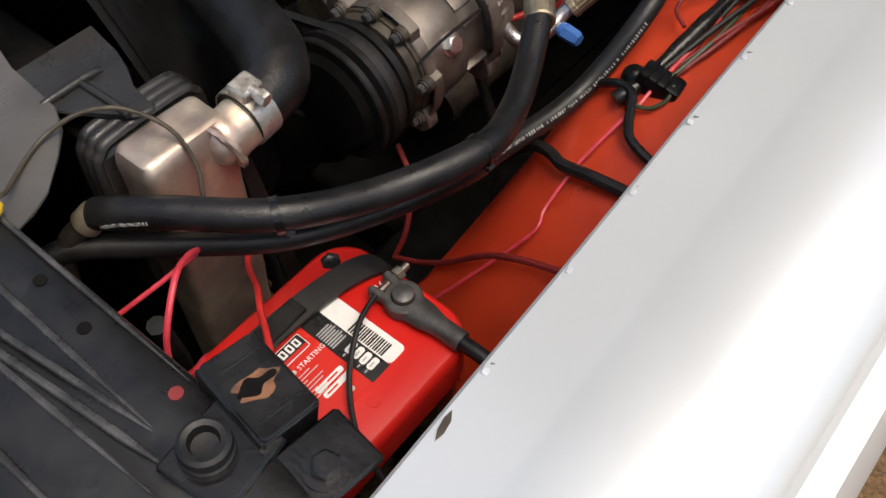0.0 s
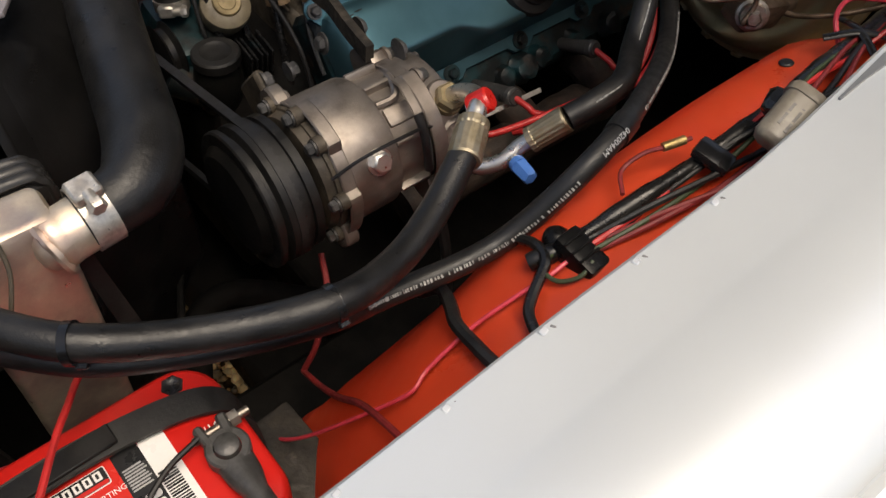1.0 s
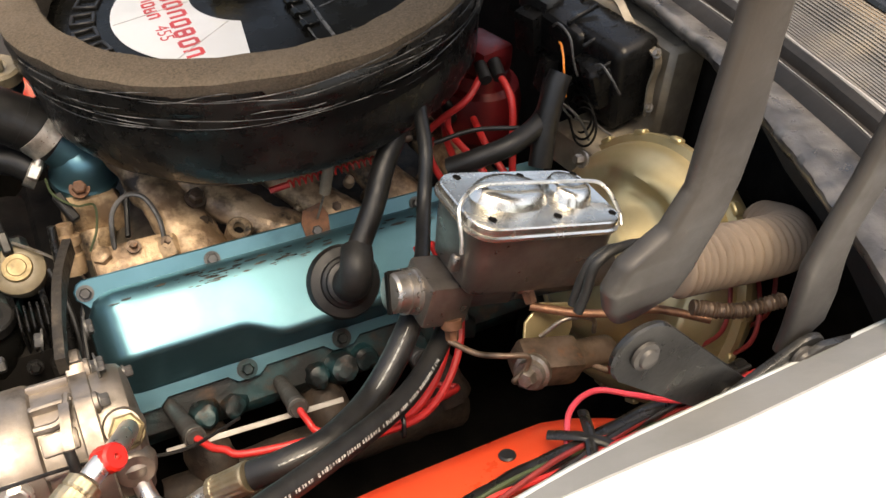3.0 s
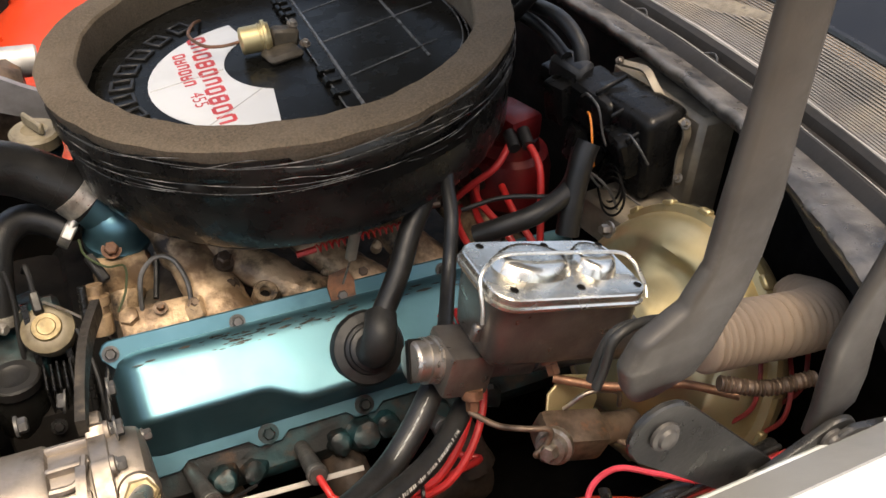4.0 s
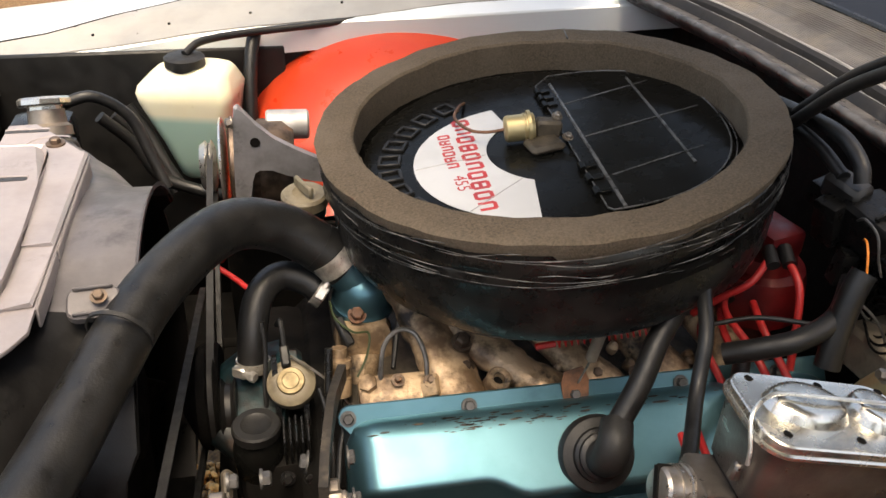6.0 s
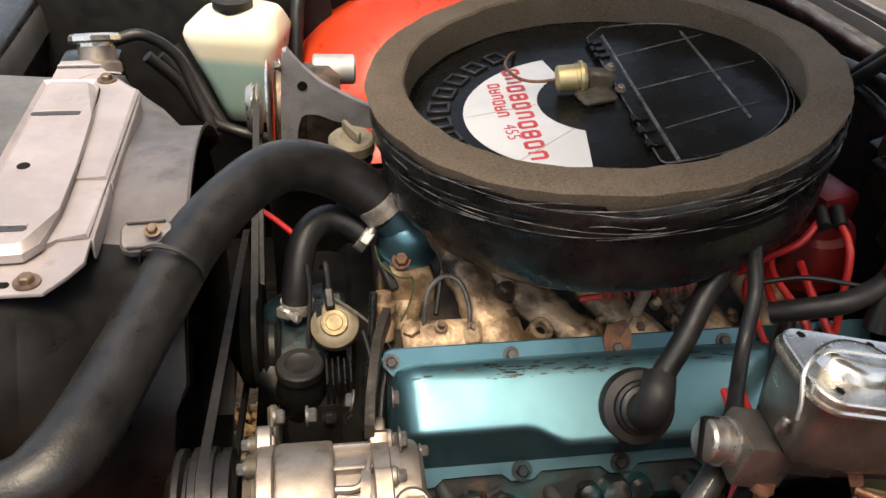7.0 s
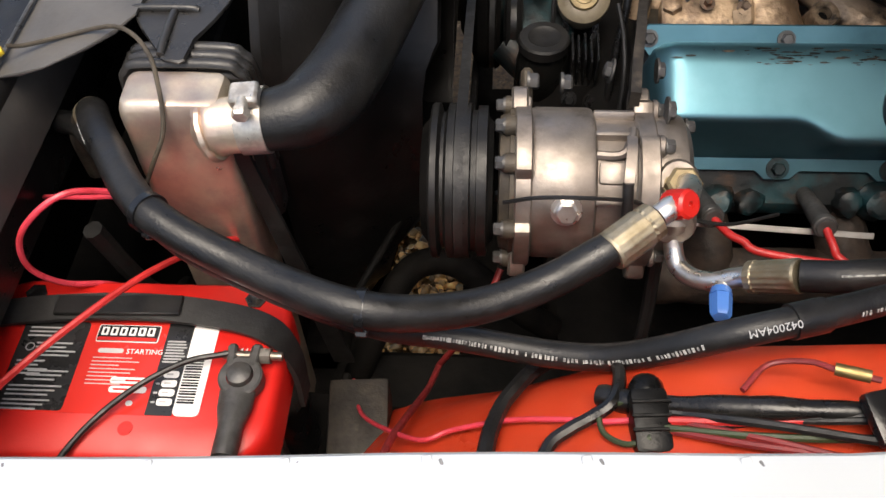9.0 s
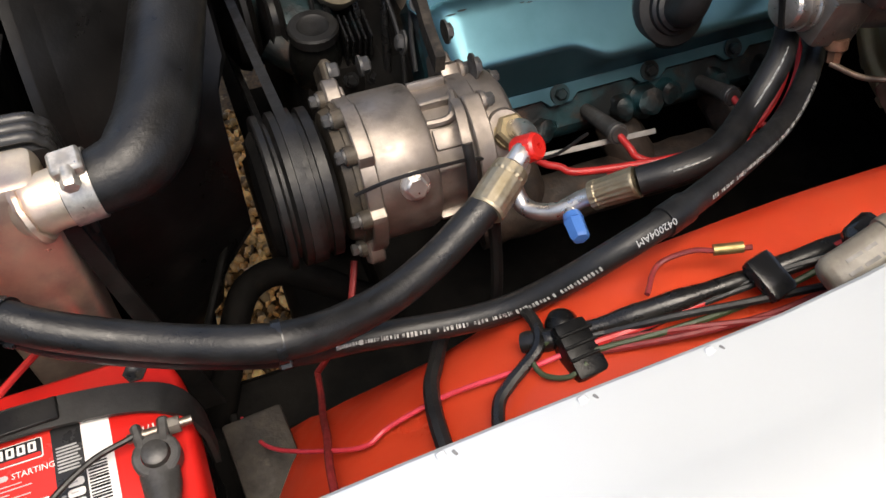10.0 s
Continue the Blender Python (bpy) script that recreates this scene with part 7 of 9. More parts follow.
def build_master_cylinder():
    m = thing("master_cylinder", (0.57, 0.25, 0.86), "grey cast master cylinder with a bright bolted lid and wire bail", "master cylinder")
    # reservoir: tapered box
    loops = []
    for z, w, d, r, sx in ((-0.067, 0.122, 0.060, 0.010, 0.008), (-0.061, 0.130, 0.067, 0.012, 0.007), (-0.03, 0.136, 0.073, 0.014, 0.004), (-0.008, 0.139, 0.077, 0.017, 0.001), (-0.006, 0.141, 0.079, 0.019, 0), (-0.003, 0.141, 0.079, 0.019, 0)):
        loops.append([mc(x + sx - 0.0065, y - 0.005, z) for x, y in round_rect(w, d, r, 6)])
    bm = B()
    rings(bm, loops)
    part("reservoir", bm, M_MC, m, "dull grey cast reservoir", sharp=34)
    # lid
    loops = []
    for z, g in ((-0.006, 0.0), (-0.0055, 0.0012), (-0.003, 0.0012), (-0.002, -0.0008), (0.001, -0.0008), (0.0035, -0.001), (0.0045, -0.0022), (0.0040, -0.0045)):
        loops.append([mc(x - 0.0065, y - 0.005, z) for x, y in round_rect(0.145 + 2 * g, 0.082 + 2 * g, 0.020 + g, 8)])
    bm = B()
    rings(bm, loops)
    lid_ob = part("lid", bm, M_CHROME, m, "bright zinc-plated lid", sharp=24)
    # raised border and the two domes
    for cx, rx, ry, h in ((-0.020, 0.036, 0.024, 0.014), (0.038, 0.021, 0.023, 0.015)):
        loops = []
        for q, z in ((1.0, 0.003), (0.97, 0.005), (0.90, 0.009), (0.80, h * 0.93), (0.62, h), (0.3, h * 0.97), (0.05, h * 0.95)):
            loops.append([mc(cx - 0.0065 + rx * q * math.cos(2 * math.pi * k / 32), -0.001 + ry * q * math.sin(2 * math.pi * k / 32), z) for k in range(32)])
        bm = B()
        rings(bm, loops)
        part("dome", bm, M_CHROME, lid_ob, sharp=60)
    for x in (-0.0587, 0.0026, 0.0587):
        for y in (-0.0310, 0.0280):
            bm = B()
            lathe(bm, [(0.0, 0.0036), (0.0012, 0.0036), (0.0016, 0.0026)], mc(x, y, 0.0034), MM.to_3x3() @ UP, 6)
            part("bolt", bm, M_DARK, lid_ob, "small dark socket bolt")
    # wire bail over the lid
    bm = B()
    tube(bm, [mc(-0.079, -0.0340, -0.0240), mc(-0.0806, -0.0308, -0.0120), mc(-0.0832, -0.0247, 0.0000), mc(-0.0809, -0.0168, 0.0090), mc(-0.0679, -0.0076, 0.0160), mc(-0.0498, -0.0040, 0.0180), mc(0.0003, -0.0046, 0.0185), mc(0.0383, -0.0037, 0.0180), mc(0.0570, -0.0045, 0.0165), mc(0.0650, -0.0110, 0.0125), mc(0.0668, -0.0230, 0.0070), mc(0.0660, -0.0330, 0.0030), mc(0.0650, -0.0395, -0.003)], 0.0017, 8, 6)
    part("bail", bm, M_ALU_CLEAN, m, "bright wire bail")
    # bore casting in front, with its big slotted plug
    bm = B()
    frame3 = MM.to_3x3().to_4x4()
    box(bm, mc(-0.064, 0.000, -0.088), (0.042, 0.046, 0.042), frame3, 0.005, 2)
    box(bm, mc(-0.02, 0.000, -0.082), (0.06, 0.034, 0.034), frame3, 0.010, 2)
    cyl(bm, mc(0.0, 0.0, -0.080), mc(0.105, 0.0, -0.074), 0.021, n=24)
    part("bore", bm, M_MC, m, sharp=34)
    bm = B()
    a = mc(-0.084, 0.003, -0.088)
    lathe(bm, [(0, 0.0195), (0.004, 0.0195), (0.005, 0.0175), (0.008, 0.0175), (0.009, 0.0190), (0.012, 0.0190)], a, -MU, 32)
    lathe(bm, [(0.011, 0.0172), (0.021, 0.0168), (0.0235, 0.0150), (0.0242, 0.012), (0.0242, 0.003)], a, -MU, 32)
    plug = part("plug", bm, M_MC_BRIGHT, m, "stepped steel end plug", sharp=25)
    bm = B()
    box(bm, a - MU * 0.0243, (0.003, 0.0055, 0.034), turn_to(MU, (0, 0.75, 1), (0, 0, 0)), 0.0005)
    part("slot", bm, M_DARK, plug)
    part("slot", box(B(), a - MU * 0.0185 + (turn_to(MU, (0, 0.75, 1), (0, 0, 0)) @ V(0, 0, 0.0150)), (0.010, 0.0055, 0.006), turn_to(MU, (0, 0.75, 1), (0, 0, 0)), 0.0005), M_DARK, plug)
    for p, d in ((mc(-0.056, -0.022, -0.108), (-0.1, -0.4, -0.9)), (mc(0.010, -0.020, -0.078), (0.1, -0.6, -0.8))):
        bm = B()
        lathe(bm, [(-0.006, 0.009), (0.002, 0.009), (0.003, 0.007)], p, d, 12)
        lathe(bm, [(0.003, 0.006), (0.013, 0.0055)], p, d, 6)
        part("fitting", bm, M_COPPER, m, "rusty copper line nut")
    bm = B()
    box(bm, mc(-0.068, -0.018, -0.045), (0.012, 0.008, 0.016), MM.to_3x3().to_4x4(), 0.002)
    part("bail_lug", bm, M_MC, m)


build_master_cylinder()
BO = V(0.708, 0.285, 0.802)


def build_booster():
    b = thing("brake_booster", (0.71, 0.247, 0.74), "gold-plated round brake booster behind the master cylinder", "brake booster")
    bm = B()
    prof = [(-0.042, 0.030), (-0.040, 0.046), (-0.034, 0.056), (-0.020, 0.064), (-0.006, 0.076), (-0.002, 0.086), (-0.004, 0.096), (0.004, 0.108), (0.016, 0.114), (0.028, 0.117), (0.030, 0.124), (0.036, 0.125), (0.038, 0.118), (0.060, 0.115), (0.085, 0.095), (0.095, 0.05)]
    # pressed relief: long bulges curl over the front face between the hub and the rim
    side = V(0, 1, 0)
    over = MU.cross(side).normalized() * -1
    fine = []
    for (d0, r0), (d1, r1) in zip(prof, prof[1:]):
        fine += [(d0 + (d1 - d0) * q / 3, r0 + (r1 - r0) * q / 3) for q in range(3)]
    loops = []
    for d, r in fine + [prof[-1]]:
        row = []
        for k in range(120):
            a = 2 * math.pi * k / 120
            lobe = max(0.0, math.cos(4 * (a + 9 * (r - 0.08)) - 1.1)) ** 1.5 * step01(0.060, 0.078, r) * (1 - step01(0.098, 0.112, r)) if d < 0.02 else 0.0
            row.append(BO + (side * math.cos(a) + over * math.sin(a)) * r * 1.12 + MU * (d * 1.1 - 0.010 * lobe))
        loops.append(row)
    rings(bm, loops)
    shell = part("shell", bm, M_GOLD, b, sharp=50)
    for k in range(18):
        a = 2 * math.pi * k / 18
        rad = V(0, math.cos(a), 0) + MU.cross(V(0, 1, 0)).normalized() * math.sin(a)
        bm = B()
        box(bm, BO + rad * 0.140 + MU * 0.036, (0.010, 0.014, 0.006), turn_to(MU, rad, (0, 0, 0)), 0.0015)
        part("crimp", bm, M_GOLD, shell)
    bm = B()
    hexbolt(bm, (0.664, 0.308, 0.936), -MU, 0.005, 0.010, 1.6)
    part("stud", bm, M_STEEL, b)
    bm = B()
    lathe(bm, [(0, 0.013), (0.012, 0.012), (0.014, 0.008), (0.03, 0.0075)], (0.668, 0.33, 0.885), -MU, 18)
    part("check_valve", bm, M_RUBBER, b, "black vacuum check valve")


build_booster()
pv = thing("proportioning_valve", (0.56, 0.19, 0.81), "rusty brown brake proportioning valve on its bracket", "valve")
bm = B()
box(bm, (0.566, 0.192, 0.826), (0.058, 0.034, 0.032), (10, 12, -8), 0.006, 2)
cyl(bm, (0.59, 0.195, 0.818), (0.64, 0.20, 0.80), 0.014, n=16)
part("body", bm, M_BROWN_METAL, pv)
bm = B()
d = V(-0.75, -0.55, 0.35)
lathe(bm, [(0, 0.016), (0.006, 0.016), (0.007, 0.013), (0.014, 0.012)], (0.547, 0.184, 0.832), d, 18)
lathe(bm, [(0.014, 0.008), (0.022, 0.0078), (0.024, 0.006)], (0.547, 0.184, 0.832), d, 6)
part("nut", bm, M_STEEL, pv, "worn steel nut")
bm = B()
prism(bm, [(-0.022, -0.04), (0.02, -0.045), (0.035, 0.0), (0.03, 0.022), (-0.01, 0.026), (-0.026, 0.01)], 0.003, turn_to((0.9, 0.1, -0.3), (-0.2, -0.8, 0.4), (0.575, 0.215, 0.84)), 0.0008)
part("bracket", bm, M_GOLD, pv, "gold-plated bracket plate")
for pts, mt, r in (
    ([mc(-0.058, -0.028, -0.120), (0.500, 0.202, 0.856), (0.515, 0.186, 0.862), (0.535, 0.180, 0.858), (0.533, 0.178, 0.845), (0.524, 0.178, 0.836), (0.532, 0.180, 0.830), (0.545, 0.184, 0.828)], M_BROWN_METAL, 0.0026),
    ([mc(0.012, -0.030, -0.090), (0.590, 0.200, 0.868), (0.62, 0.185, 0.868), (0.655, 0.170, 0.872), (0.69, 0.14, 0.872)], M_COPPER, 0.0039),
    ([(0.60, 0.195, 0.812), (0.63, 0.175, 0.80), (0.67, 0.15, 0.80), (0.72, 0.12, 0.81)], M_BROWN_METAL, 0.003),
    ([(0.565, 0.205, 0.845), (0.585, 0.200, 0.862), (0.615, 0.20, 0.850), (0.625, 0.205, 0.825)], M_STEEL, 0.0022),
):
    bm = B()
    tube(bm, pts, r, 10, 6)
    whole("brake_line", bm, mt, "bent brown metal brake line at the valve", "brake line", "brake lines")
bm = B()
line = smooth_line([(0.655, 0.135, 0.905), (0.69, 0.12, 0.90), (0.73, 0.11, 0.905)], 30)
sweep(bm, line, lambda t: 0.006 + 0.0012 * math.sin(2 * math.pi * 22 * t), 10)
whole("sprung_line", bm, M_BROWN_METAL, "brake line wound with a protective steel spring", "brake line")


# ---- hood hinge ----
def build_hinge():
    h = thing("hinge", (0.56, 0.03, 0.95), "dark grey steel hood hinge with riveted arms", "hinge")
    def plate(name, outline, y, thick=0.005, mt=None):
        bm = B()
        prism(bm, outline, thick, Matrix(((1, 0, 0, 0), (0, 0, 1, y), (0, 1, 0, 0), (0, 0, 0, 1))), 0.0012)
        return part(name, bm, mt or M_HINGE, h)
    def link(p, q, rp, rq):
        """The outline of a plate that joins two rounded ends."""
        (px, pz), (qx, qz) = p, q
        base, off = math.atan2(qz - pz, qx - px), math.acos((rp - rq) / math.hypot(qx - px, qz - pz))
        far = [(px + rp * math.cos(t), pz + rp * math.sin(t)) for t in (base + off + (2 * math.pi - 2 * off) * k / 14 for k in range(15))]
        return far + [(qx + rq * math.cos(t), qz + rq * math.sin(t)) for t in (base - off + 2 * off * k / 10 for k in range(11))]
    plate("base_plate", link((0.4955, 1.0255), (0.584, 0.946), 0.0215, 0.016), 0.030, mt=M_CORE)
    plate("base_plate", link((0.636, 0.968), (0.580, 0.951), 0.017, 0.008), 0.022, mt=M_CORE)
    plate("base_plate", link((0.640, 0.966), (0.700, 0.955), 0.014, 0.012), 0.016, mt=M_CORE)
    def arm(rows, y, label=""):
        """A bent flat bar with rolled edges; rows of (x, z, width, thickness, lean in y)."""
        n = 6 * (len(rows) - 1)
        loops = []
        for i in range(n + 1):
            f = i / 6
            k = min(int(f), len(rows) - 2)
            u = f - k
            u = u * u * (3 - 2 * u) * 0.4 + u * 0.6
            x, z, w, t, dy = (rows[k][c] * (1 - u) + rows[k + 1][c] * u for c in range(5))
            loops.append([V(x + px, y + dy + py, z) for px, py in round_rect(w, t, t * 0.45, 3)])
        return part("arm", rings(B(), loops), M_HINGE, h, label, sharp=50)
    arm([(0.492, 1.040, 0.018, 0.010, 0.004), (0.498, 1.052, 0.046, 0.013, 0.002), (0.498, 1.070, 0.058, 0.014, 0.0), (0.504, 1.086, 0.056, 0.014, 0.0), (0.519, 1.102, 0.040, 0.012, 0.0), (0.526, 1.125, 0.034, 0.011, 0.0), (0.527, 1.16, 0.035, 0.011, 0.0), (0.526, 1.20, 0.030, 0.010, 0.0), (0.525, 1.24, 0.029, 0.010, 0.0), (0.524, 1.32, 0.028, 0.010, 0.0)], 0.045, "bent dark grey arm")
    arm([(0.630, 0.965, 0.014, 0.009, 0.0), (0.640, 0.985, 0.034, 0.010, 0.0), (0.638, 1.010, 0.036, 0.011, 0.0), (0.633, 1.040, 0.033, 0.011, 0.0), (0.634, 1.064, 0.028, 0.010, 0.0), (0.643, 1.10, 0.029, 0.010, 0.0), (0.650, 1.15, 0.029, 0.010, 0.0), (0.668, 1.25, 0.029, 0.010, 0.0)], 0.035)
    for at, r in (((0.4955, 0.029, 1.0255), 0.0095), ((0.630, 0.021, 0.9705), 0.009), ((0.580, 0.029, 0.951), 0.0055)):
        bm = B()
        lathe(bm, [(0, r), (0.002, r * 0.95), (0.003, r * 0.7), (0.005, r * 0.6), (0.006, r * 0.35)], at, (0, -1, 0.1), 22)
        part("rivet", bm, M_HINGE, h)


M_HINGE = material("dark_grey_phosphate_steel", (0.058, 0.053, 0.049), 0.48, 0.3, (0.040, 0.0365, 0.034), 20, bump=0.08, bump_scale=220, third=(0.10, 0.092, 0.085), third_scale=26, third_at=(0.6, 0.78))
build_hinge()
bm = B()
tube(bm, [(0.478, 0.070, 1.030), (0.481, 0.070, 1.045), (0.484, 0.070, 1.064), (0.502, 0.072, 1.069), (0.526, 0.072, 1.062), (0.54, 0.06, 1.05)], 0.0030, 10, 6)
tube(bm, [(0.480, 0.078, 1.028), (0.484, 0.078, 1.050), (0.492, 0.078, 1.062), (0.512, 0.078, 1.060), (0.535, 0.07, 1.045)], 0.0030, 10, 6)
whole("cable_loop", bm, M_RUBBER_DULL, "looped black cable behind the hood hinge", "cable")
# ribbed air duct
bm = B()
line = smooth_line([(0.650, 0.163, 0.928), (0.687, 0.161, 0.924), (0.74, 0.160, 0.916), (0.778, 0.163, 0.909), (0.797, 0.178, 0.900), (0.803, 0.205, 0.885)], 56)
sweep(bm, line, lambda t: 0.0240 + 0.0034 * abs(math.sin(math.pi * 26 * t)), 28)
whole("air_duct", bm, M_DUCT, "tan ribbed paper air duct", "duct", sharp=70)


# ---- heater case, harness and distributor at the firewall ----
def build_heater_case():
    hv = thing("heater_case", (0.84, 0.46, 0.84), "black plastic heater box on a beige firewall case", "heater")
    bm = B()
    box(bm, (0.855, 0.475, 0.905), (0.05, 0.165, 0.135), (0, 0, 0), 0.006)
    part("case", bm, M_HVAC, hv, "beige metal case")
    bm = B()
    box(bm, (0.802, 0.470, 0.925), (0.060, 0.115, 0.10), (0, -6, 6), 0.014, 3)
    box(bm, (0.785, 0.505, 0.950), (0.055, 0.075, 0.050), (8, -10, 10), 0.012, 3)
    box(bm, (0.778, 0.445, 0.925), (0.035, 0.050, 0.050), (0, -20, -8), 0.010, 3)
    case = part("box", lumpy(bm, 0.003, 0.03), M_BLACK_CASE, hv, "glossy black plastic box")
    for y, z, w in ((0.425, 0.955, 0.05), (0.455, 0.968, 0.05), (0.490, 0.978, 0.045)):
        part("ridge", box(B(), (0.782, y, z), (w, 0.004, 0.006), (0, -14, 8), 0.0015), M_BLACK_CASE, case)
    for y, z in ((0.430, 0.935), (0.468, 0.905)):
        part("latch", box(B(), (0.768, y, z), (0.010, 0.016, 0.022), (0, -10, 6), 0.003, 2), M_BLACK_CASE, case)
    bm = B()
    band(bm, [(0.822, 0.532, 0.980), (0.824, 0.505, 0.986), (0.824, 0.487, 0.988), (0.822, 0.463, 0.977), (0.820, 0.432, 0.967), (0.820, 0.408, 0.963), (0.819, 0.401, 0.952), (0.818, 0.403, 0.930), (0.818, 0.399, 0.895)], 0.009, 0.0028, (1, 0.1, 0.3), 5)
    part("flange", bm, M_HVAC, hv, "bare metal flange")
    for y, z in ((0.528, 0.984), (0.404, 0.966), (0.398, 0.905)):
        bm = B()
        hexbolt(bm, (0.818, y, z), (-0.9, -0.2, 0.4), 0.0035, 0.006, 1.5)
        part("screw", bm, M_STEEL, hv)
    bm = B()
    box(bm, (0.765, 0.545, 0.975), (0.03, 0.045, 0.03), (10, -10, 20), 0.005)
    part("connector", bm, M_RUBBER, hv)
    bm = B()
    for k in range(3):
        c = V(0.748 + 0.006 * k, 0.415 + 0.012 * k, 0.888)
        tube(bm, [c + V(0.004 * math.sin(a), 0.020 * math.cos(a), 0.020 * math.sin(a)) for a in (2 * math.pi * i / 10 for i in range(10))], 0.0014, 6, 4)
    part("wire_loop", bm, M_DARK, hv)
    bm = B()
    box(bm, (0.80, 0.40, 0.845), (0.10, 0.14, 0.05), (0, 0, 8), 0.006)
    part("lower_case", bm, M_HVAC, hv)


build_heater_case()
for pts, r in (([(0.752, 0.50, 0.965), (0.748, 0.485, 0.975), (0.750, 0.465, 0.968), (0.752, 0.455, 0.945), (0.755, 0.448, 0.93)], 0.0014), ([(0.757, 0.425, 0.955), (0.753, 0.41, 0.962), (0.755, 0.395, 0.955), (0.762, 0.385, 0.94)], 0.0013), ([(0.735, 0.445, 0.905), (0.742, 0.43, 0.90), (0.752, 0.42, 0.885), (0.76, 0.41, 0.86)], 0.0016), ([(0.74, 0.46, 0.90), (0.75, 0.44, 0.885), (0.77, 0.43, 0.88), (0.78, 0.40, 0.875)], 0.0013)):
    bm = B()
    tube(bm, pts, r, 6, 5)
    whole("wire", bm, M_LEAD, "thin grey wire across the black heater box", "wire", "wires on the heater box")
for at, size, turn in (((0.748, 0.535, 0.945), (0.022, 0.030, 0.050), (0, -12, 15)), ((0.752, 0.47, 0.900), (0.020, 0.026, 0.034), (5, 0, 20)), ((0.756, 0.505, 0.905), (0.018, 0.022, 0.040), (0, 8, -10)), ((0.765, 0.575, 0.955), (0.03, 0.03, 0.025), (10, 0, 25))):
    bm = box(B(), at, size, turn, 0.004, 2)
    whole("plug_connector", bm, M_BLACK_CASE, "black plastic plug connector beside the heater box", "connector", "connectors at the heater box")


def build_distributor():
    d = thing("distributor", (0.70, 0.575, 0.80), "red distributor cap with red plug wires and black boots", "distributor")
    bm = B()
    lathe(bm, [(-0.10, 0.03), (-0.06, 0.045), (-0.055, 0.058), (-0.02, 0.056), (0.0, 0.050), (0.004, 0.040), (0.02, 0.036), (0.026, 0.020)], (0.715, 0.585, 0.865), (0, -0.05, 1), 28)
    part("cap", bm, M_RED_CAP, d, "dark red moulded cap")
    bm = B()
    box(bm, (0.71, 0.575, 0.905), (0.05, 0.06, 0.035), (0, 0, 15), 0.008, 2)
    part("coil", bm, M_RED_CAP, d, "dark red coil cover")
    wires = ([(0.69, 0.535, 0.905), (0.665, 0.52, 0.885), (0.64, 0.53, 0.86), (0.62, 0.545, 0.83)], [(0.705, 0.53, 0.908), (0.705, 0.495, 0.89), (0.70, 0.475, 0.85), (0.695, 0.46, 0.81)],
             [(0.66, 0.555, 0.85), (0.645, 0.52, 0.845), (0.655, 0.47, 0.83), (0.665, 0.42, 0.80)], [(0.66, 0.565, 0.835), (0.64, 0.51, 0.83), (0.645, 0.46, 0.81), (0.65, 0.40, 0.78)],
             [(0.68, 0.53, 0.85), (0.675, 0.49, 0.84), (0.685, 0.44, 0.81)], [(0.66, 0.57, 0.82), (0.62, 0.52, 0.82), (0.625, 0.44, 0.79)])
    for i, w in enumerate(wires):
        bm = B()
        tube(bm, w, 0.0042, 10, 6)
        part("plug_wire", bm, M_RED_WIRE, d)
    for p in ((0.69, 0.535, 0.905), (0.705, 0.53, 0.908), (0.66, 0.555, 0.85)):
        bm = B()
        cyl(bm, V(p) + V(0.002, 0.010, 0.004), V(p) + V(-0.002, -0.012, -0.004), 0.0075, n=14)
        part("boot", bm, M_RUBBER, d)
    bm = B()
    box(bm, (0.655, 0.53, 0.80), (0.04, 0.03, 0.012), (20, 0, 30), 0.002)
    part("tag", bm, M_WHITE_LABEL, d, "small white label plate")


build_distributor()
for pts, r, lab in (
    ([(0.60, 0.44, 0.86), (0.625, 0.425, 0.875), (0.660, 0.415, 0.89), (0.70, 0.425, 0.905), (0.725, 0.45, 0.93)], 0.011, "black vacuum hose crossing to the firewall"),
    ([(0.690, 0.405, 0.86), (0.70, 0.418, 0.90), (0.712, 0.428, 0.935), (0.72, 0.432, 0.950)], 0.0125, "thick black hose end standing up beside the booster"),
    ([(0.757, 0.545, 0.990), (0.758, 0.593, 1.000), (0.757, 0.657, 1.000), (0.735, 0.75, 0.99), (0.70, 0.83, 0.97)], 0.0075, "black harness curving round the air cleaner"),
    ([(0.762, 0.522, 0.995), (0.762, 0.533, 1.012), (0.762, 0.570, 1.024), (0.762, 0.630, 1.020), (0.755, 0.76, 1.0), (0.72, 0.88, 0.98)], 0.0085, "black harness along the firewall"),
    ([(0.60, 0.475, 0.87), (0.64, 0.46, 0.885), (0.68, 0.43, 0.895)], 0.0025, "thin black cable under the air cleaner"),
):
    bm = B()
    tube(bm, pts, r, 14, 6)
    whole("hose", bm, M_RUBBER, lab, "hose")
bm = B()
tube(bm, [(0.741, 0.470, 0.962), (0.738, 0.462, 0.963), (0.735, 0.452, 0.955), (0.733, 0.443, 0.938), (0.735, 0.438, 0.915)], 0.0013, 8)
whole("wire", bm, M_ORANGE_WIRE, "short bright orange wire beside the heater box", "wire")
